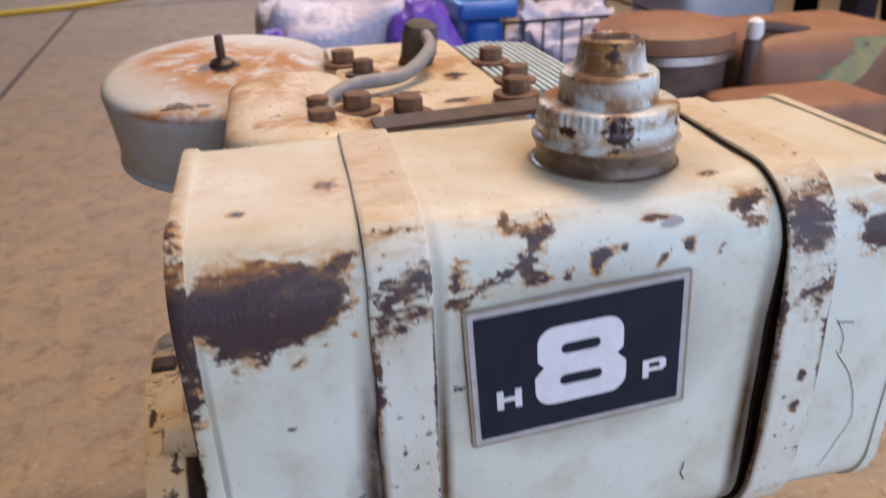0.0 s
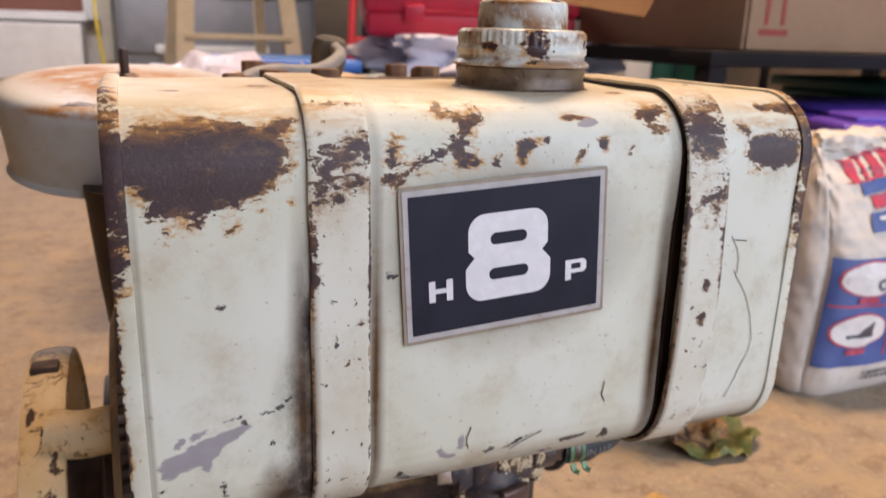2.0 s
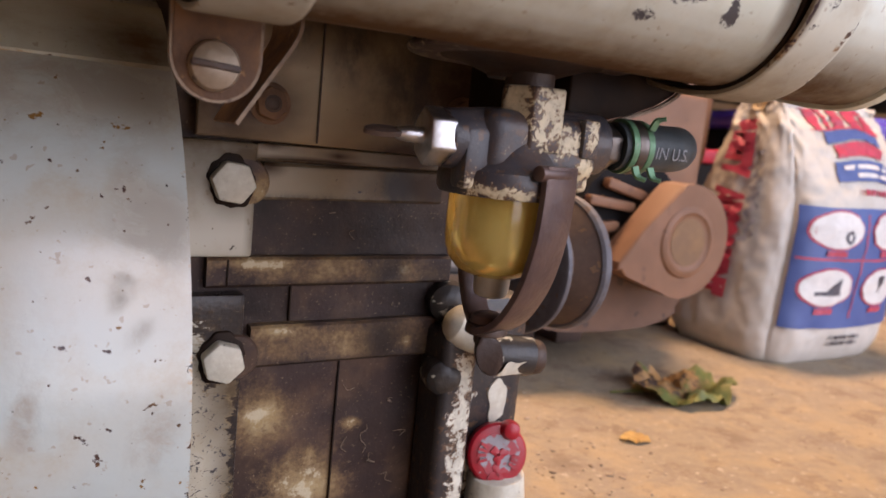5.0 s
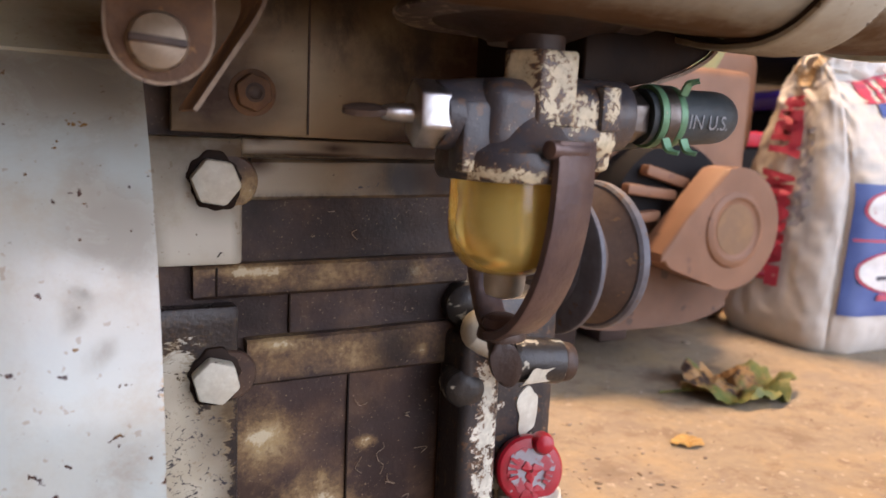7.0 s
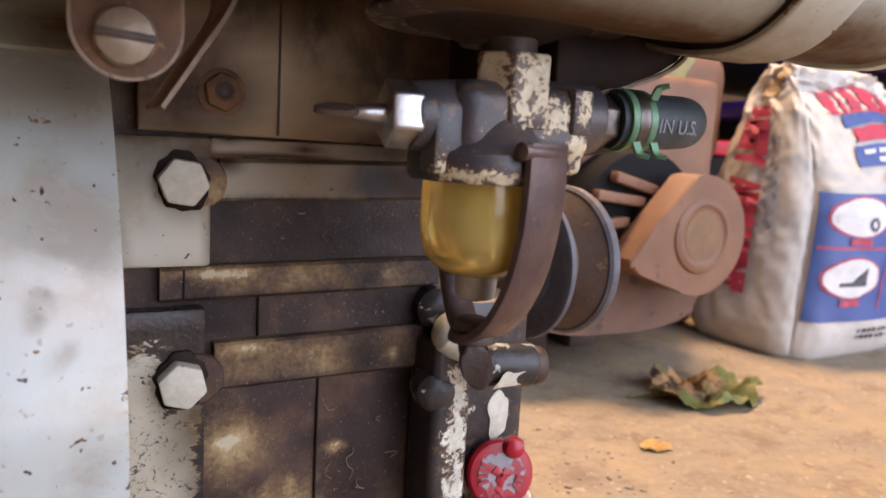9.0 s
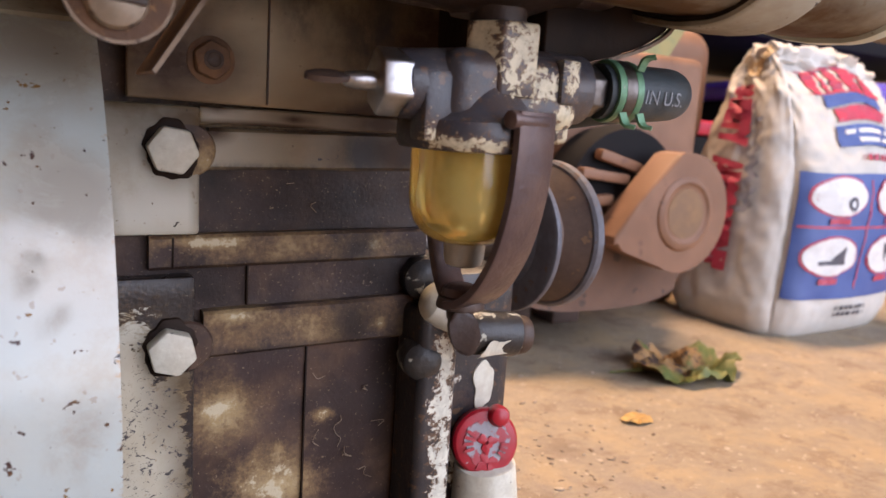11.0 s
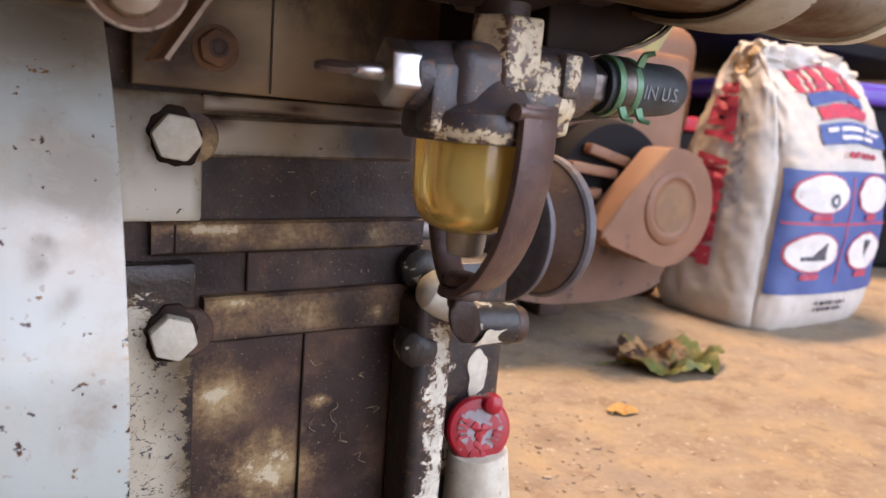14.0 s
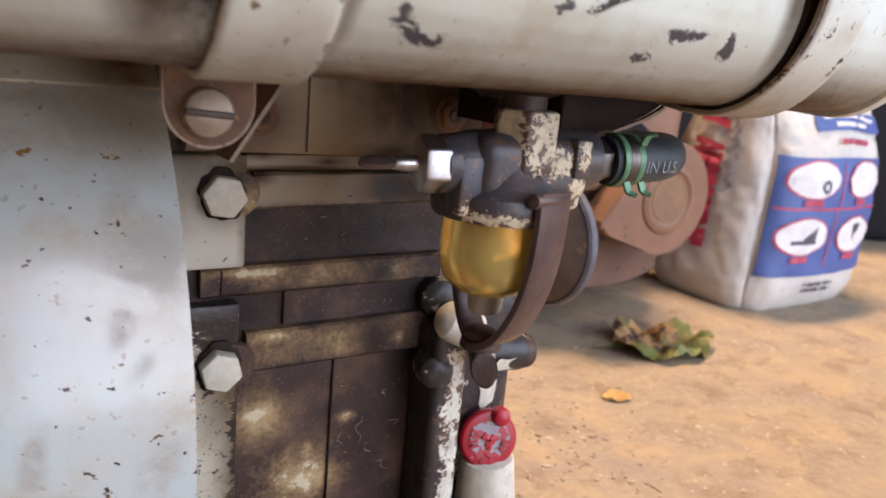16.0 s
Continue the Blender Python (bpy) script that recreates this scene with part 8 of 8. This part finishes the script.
def wire_basket():
    e = thing("wire_basket", "dark wire basket with a crumpled plastic bag", "basket", at=(0.44, 1.06, 0))
    x0, x1, y0, y1, h = 0.31, 0.57, 0.96, 1.16, 0.25
    for z in (0.02, 0.09, 0.16, h):
        bm = bmesh.new()
        tube(bm, [Vector(p) for p in ((x0, y0, z), (x1, y0, z), (x1, y1, z), (x0, y1, z), (x0, y0, z))], 0.0025, 8)
        part("hoop", bm, DARKM, e)
    for i in range(9):
        bm = bmesh.new()
        x = x0 + (x1 - x0) * i / 8
        rod(bm, (x, y0, 0.0), (x, y0, h), 0.0020, None, 8)
        rod(bm, (x, y1, 0.0), (x, y1, h), 0.0020, None, 8)
        rod(bm, (x, y0, 0.02), (x, y1, 0.02), 0.0020, None, 8)
        part("wire", bm, DARKM, e)


wire_basket()
crumpled("clear_bag", (0.44, 1.06, 0.024), (0.105, 0.078, 0.125), PLASTICWHITE, "clear plastic bag stuffed into the wire basket", "bag", 11)


def red_case():
    turn = Matrix.Rotation(radians(-14), 3, "Z") @ Matrix.Rotation(radians(9), 3, "X")
    c = Vector((0.600, 1.36, 0.446))
    e = thing("tool_case", "red plastic tool case lying on a white cloth", "case", at=tuple(c))
    bm = bmesh.new()
    box(bm, c - turn @ Vector((0, 0, 0.024)), (0.43, 0.30, 0.050), 0.012, turn, 3)
    part("case_base", bm, REDCASE, e)
    bm = bmesh.new()
    box(bm, c + turn @ Vector((0, 0, 0.024)), (0.44, 0.31, 0.056), 0.014, turn, 3)
    part("case_lid", bm, REDCASE, e)
    bm = bmesh.new()
    box(bm, c + turn @ Vector((0.06, 0.05, 0.0528)), (0.075, 0.06, 0.0012), 0.0003, turn)
    part("case_label", bm, BAGWHITE, e, "pale worn label")
    for dx in (-0.12, 0.12):
        bm = bmesh.new()
        box(bm, c + turn @ Vector((dx, -0.157, 0)), (0.04, 0.012, 0.034), 0.003, turn)
        part("latch", bm, REDCASE, e)


red_case()


def ladder():
    e = thing("step_ladder", "pale cream-painted wooden step ladder", "ladder", at=(0.46, 4.0, 0))
    for x0, x1, y0, y1, wd in ((0.175, 0.30, 3.95, 4.25, 0.085), (0.775, 0.62, 3.95, 4.25, 0.085)):
        bm = bmesh.new()
        a, b = Vector((x0, y0, 0)), Vector((x1, y1, 1.75))
        sweep(bm, [a.lerp(b, i / 4) for i in range(5)], [(-wd / 2, -0.015), (wd / 2, -0.015), (wd / 2, 0.015), (-wd / 2, 0.015)], (1, 0, 0))
        part("side_rail", bm, LADDERM, e)
    for x0, x1 in ((0.13, 0.31), (0.70, 0.60)):
        bm = bmesh.new()
        a, b = Vector((x0, 4.75, 0)), Vector((x1, 4.30, 1.70))
        sweep(bm, [a.lerp(b, i / 4) for i in range(5)], [(-0.03, -0.02), (0.03, -0.02), (0.03, 0.02), (-0.03, 0.02)], (1, 0, 0))
        part("rear_rail", bm, LADDERM, e)
    for k in range(5):
        z = 0.34 + 0.31 * k
        u = z / 1.75
        bm = bmesh.new()
        box(bm, (0.47, 3.95 + 0.3 * u, z), (0.60 - 0.28 * u, 0.10, 0.028), 0.004)
        part("tread", bm, LADDERM, e)


ladder()


def cabinet():
    e = thing("grey_cabinet", "grey steel cabinet with white drawer pulls against the wall", "cabinet", at=(0.58, 6.1, 0))
    bm = bmesh.new()
    box(bm, (0.58, 6.15, 0.90), (1.44, 0.56, 1.76), 0.012)
    part("body", bm, CABINET, e)
    for j in range(4):
        z = 0.20 + 0.42 * j
        bm = bmesh.new()
        box(bm, (0.58, 5.865, z + 0.19), (1.36, 0.024, 0.39), 0.006)
        d = part("drawer_front", bm, CABINET, e)
        bm = bmesh.new()
        box(bm, (0.52, 5.846, z + 0.02), (0.82, 0.016, 0.065), 0.006)
        part("pull", bm, WHITEPAINT, d, "white drawer pull")


cabinet()

# house step, door and trim on the back wall
sheet("door_step", (-1.70, 6.13, 0.19), (2.66, 0.64, 0.38), WHITEPAINT, "whitewashed concrete step under the house door", 0.012)
bm = bmesh.new()
box(bm, (-1.02, 6.40, 1.46), (1.30, 0.05, 2.00), 0.006)
door = part("door_1", bm, DOORM, None, "red-brown painted house door, shut", 35, "structure")
for dx in (-0.3, 0.3):
    for z, h in ((0.95, 0.55), (1.85, 0.75)):
        bm = bmesh.new()
        box(bm, (-1.02 + dx, 6.372, z), (0.46, 0.014, h), 0.005)
        part("door_panel", bm, DOORM, door)
bm = bmesh.new()
rod(bm, (-1.56, 6.37, 1.40), (-1.56, 6.30, 1.40), 0.03, 0.026, 24, 0.006)
part("door_knob", bm, STEEL, door)
sheet("trim_1", (-0.315, 6.39, 1.46), (0.11, 0.08, 2.10), WHITEPAINT, "white door jamb", 0.006)
sheet("trim_2", (-1.02, 6.36, 0.43), (1.36, 0.16, 0.065), WHITEPAINT, "white door sill", 0.008)
sheet("trim_3", (-0.215, 6.38, 1.25), (0.085, 0.06, 2.30), LADDERM, "pale wooden post by the cabinet", 0.006)


def cord():
    bm = bmesh.new()
    tube(bm, curve([(-0.30, 6.25, 2.2), (-0.29, 6.10, 1.2), (-0.27, 5.80, 0.42), (-0.24, 5.62, 0.012), (-0.33, 4.7, 0.012), (-0.45, 3.85, 0.012), (-0.70, 3.46, 0.012), (-1.07, 3.245, 0.012), (-2.0, 3.05, 0.012)], 10), 0.012, 10)
    return tagged(part("extension_cord", bm, YELLOW, None, "yellow extension cord hanging down to the floor", 60), category="cord")


cord()


def hand_truck():
    e = thing("hand_truck", "red tubular hand truck leaning at the back", "hand truck", at=(0.95, 3.0, 0))
    for dx in (0, 0.36):
        bm = bmesh.new()
        tube(bm, curve([(0.78 + dx, 2.95, 0.06), (0.82 + dx, 3.05, 0.45), (0.90 + dx, 3.20, 1.0), (0.95 + dx, 3.32, 1.25)], 6), 0.017, 12)
        part("side_tube", bm, REDCASE, e)
    for z in (0.35, 0.75, 1.15):
        bm = bmesh.new()
        rod(bm, (0.81 + z * 0.09, 3.0 + z * 0.22, z), (1.17 + z * 0.09, 3.0 + z * 0.22, z), 0.014, None, 12)
        part("cross_tube", bm, REDCASE, e)
    for dx in (-0.04, 0.40):
        bm = bmesh.new()
        lathe(bm, (0.78 + dx, 3.03, 0.10), (1, 0, 0), [(0.03, -0.025), (0.085, -0.022), (0.10, -0.010), (0.10, 0.010), (0.085, 0.022), (0.03, 0.025)], 32)
        part("wheel", bm, RUBBER, e)


hand_truck()


def rack():
    """Tall dark shelving along the far side with plain tubs and cans."""
    e = thing("storage_rack", "dark steel storage rack with mixed tubs and cans", "shelf", at=(2.1, 3.4, 0))
    for z in (0.05, 0.50, 1.0, 1.5):
        bm = bmesh.new()
        box(bm, (2.15, 3.4, z), (2.2, 0.55, 0.03), 0.003)
        part("board", bm, DARKM, e)
    for x in (1.06, 2.15, 3.24):
        for y in (3.14, 3.66):
            bm = bmesh.new()
            box(bm, (x, y, 0.9), (0.04, 0.03, 1.8), 0.002)
            part("upright", bm, DARKM, e)
    rng = random.Random(9)
    mats = (TEAL, BLUE, BROWNDARK, DARKM, WHITEPAINT, CARTON, PURPLE, CABINET)
    for z in (0.065, 0.515, 1.015):
        x = 1.16
        while x < 3.0:
            w, h = rng.uniform(0.14, 0.34), rng.uniform(0.16, 0.36)
            bm = bmesh.new()
            if rng.random() < 0.4:
                lathe(bm, (x + w / 2, 3.38, z), (0, 0, 1), [(w * 0.42, 0), (w * 0.45, 0.01), (w * 0.45, h - 0.02), (w * 0.46, h - 0.015), (w * 0.42, h)], 28)
                nm, lb, ct = "paint_can", "round can on the storage rack", "can"
            else:
                box(bm, (x + w / 2, 3.38, z + h / 2), (w * 0.92, 0.34, h), 0.012)
                nm, lb, ct = "storage_box", "plain box on the storage rack", "box"
            tagged(part(nm, bm, rng.choice(mats), None, lb), category=ct, group="things on the rack")
            x += w + rng.uniform(0.01, 0.05)


rack()


def ceiling_lamp():
    for x, y in ((0.85, 1.0), (-0.2, 4.6)):
        e = thing("ceiling_lamp", "long ceiling lamp with a warm diffuser", "lamp", "ceiling lamps", (x, y, 2.6))
        bm = bmesh.new()
        box(bm, (x, y, 2.575), (1.30, 0.36, 0.05), 0.006)
        part("housing", bm, WHITEPAINT, e)
        bm = bmesh.new()
        box(bm, (x, y, 2.546), (1.24, 0.31, 0.012), 0.004)
        part("diffuser", bm, GLOW, e)


ceiling_lamp()
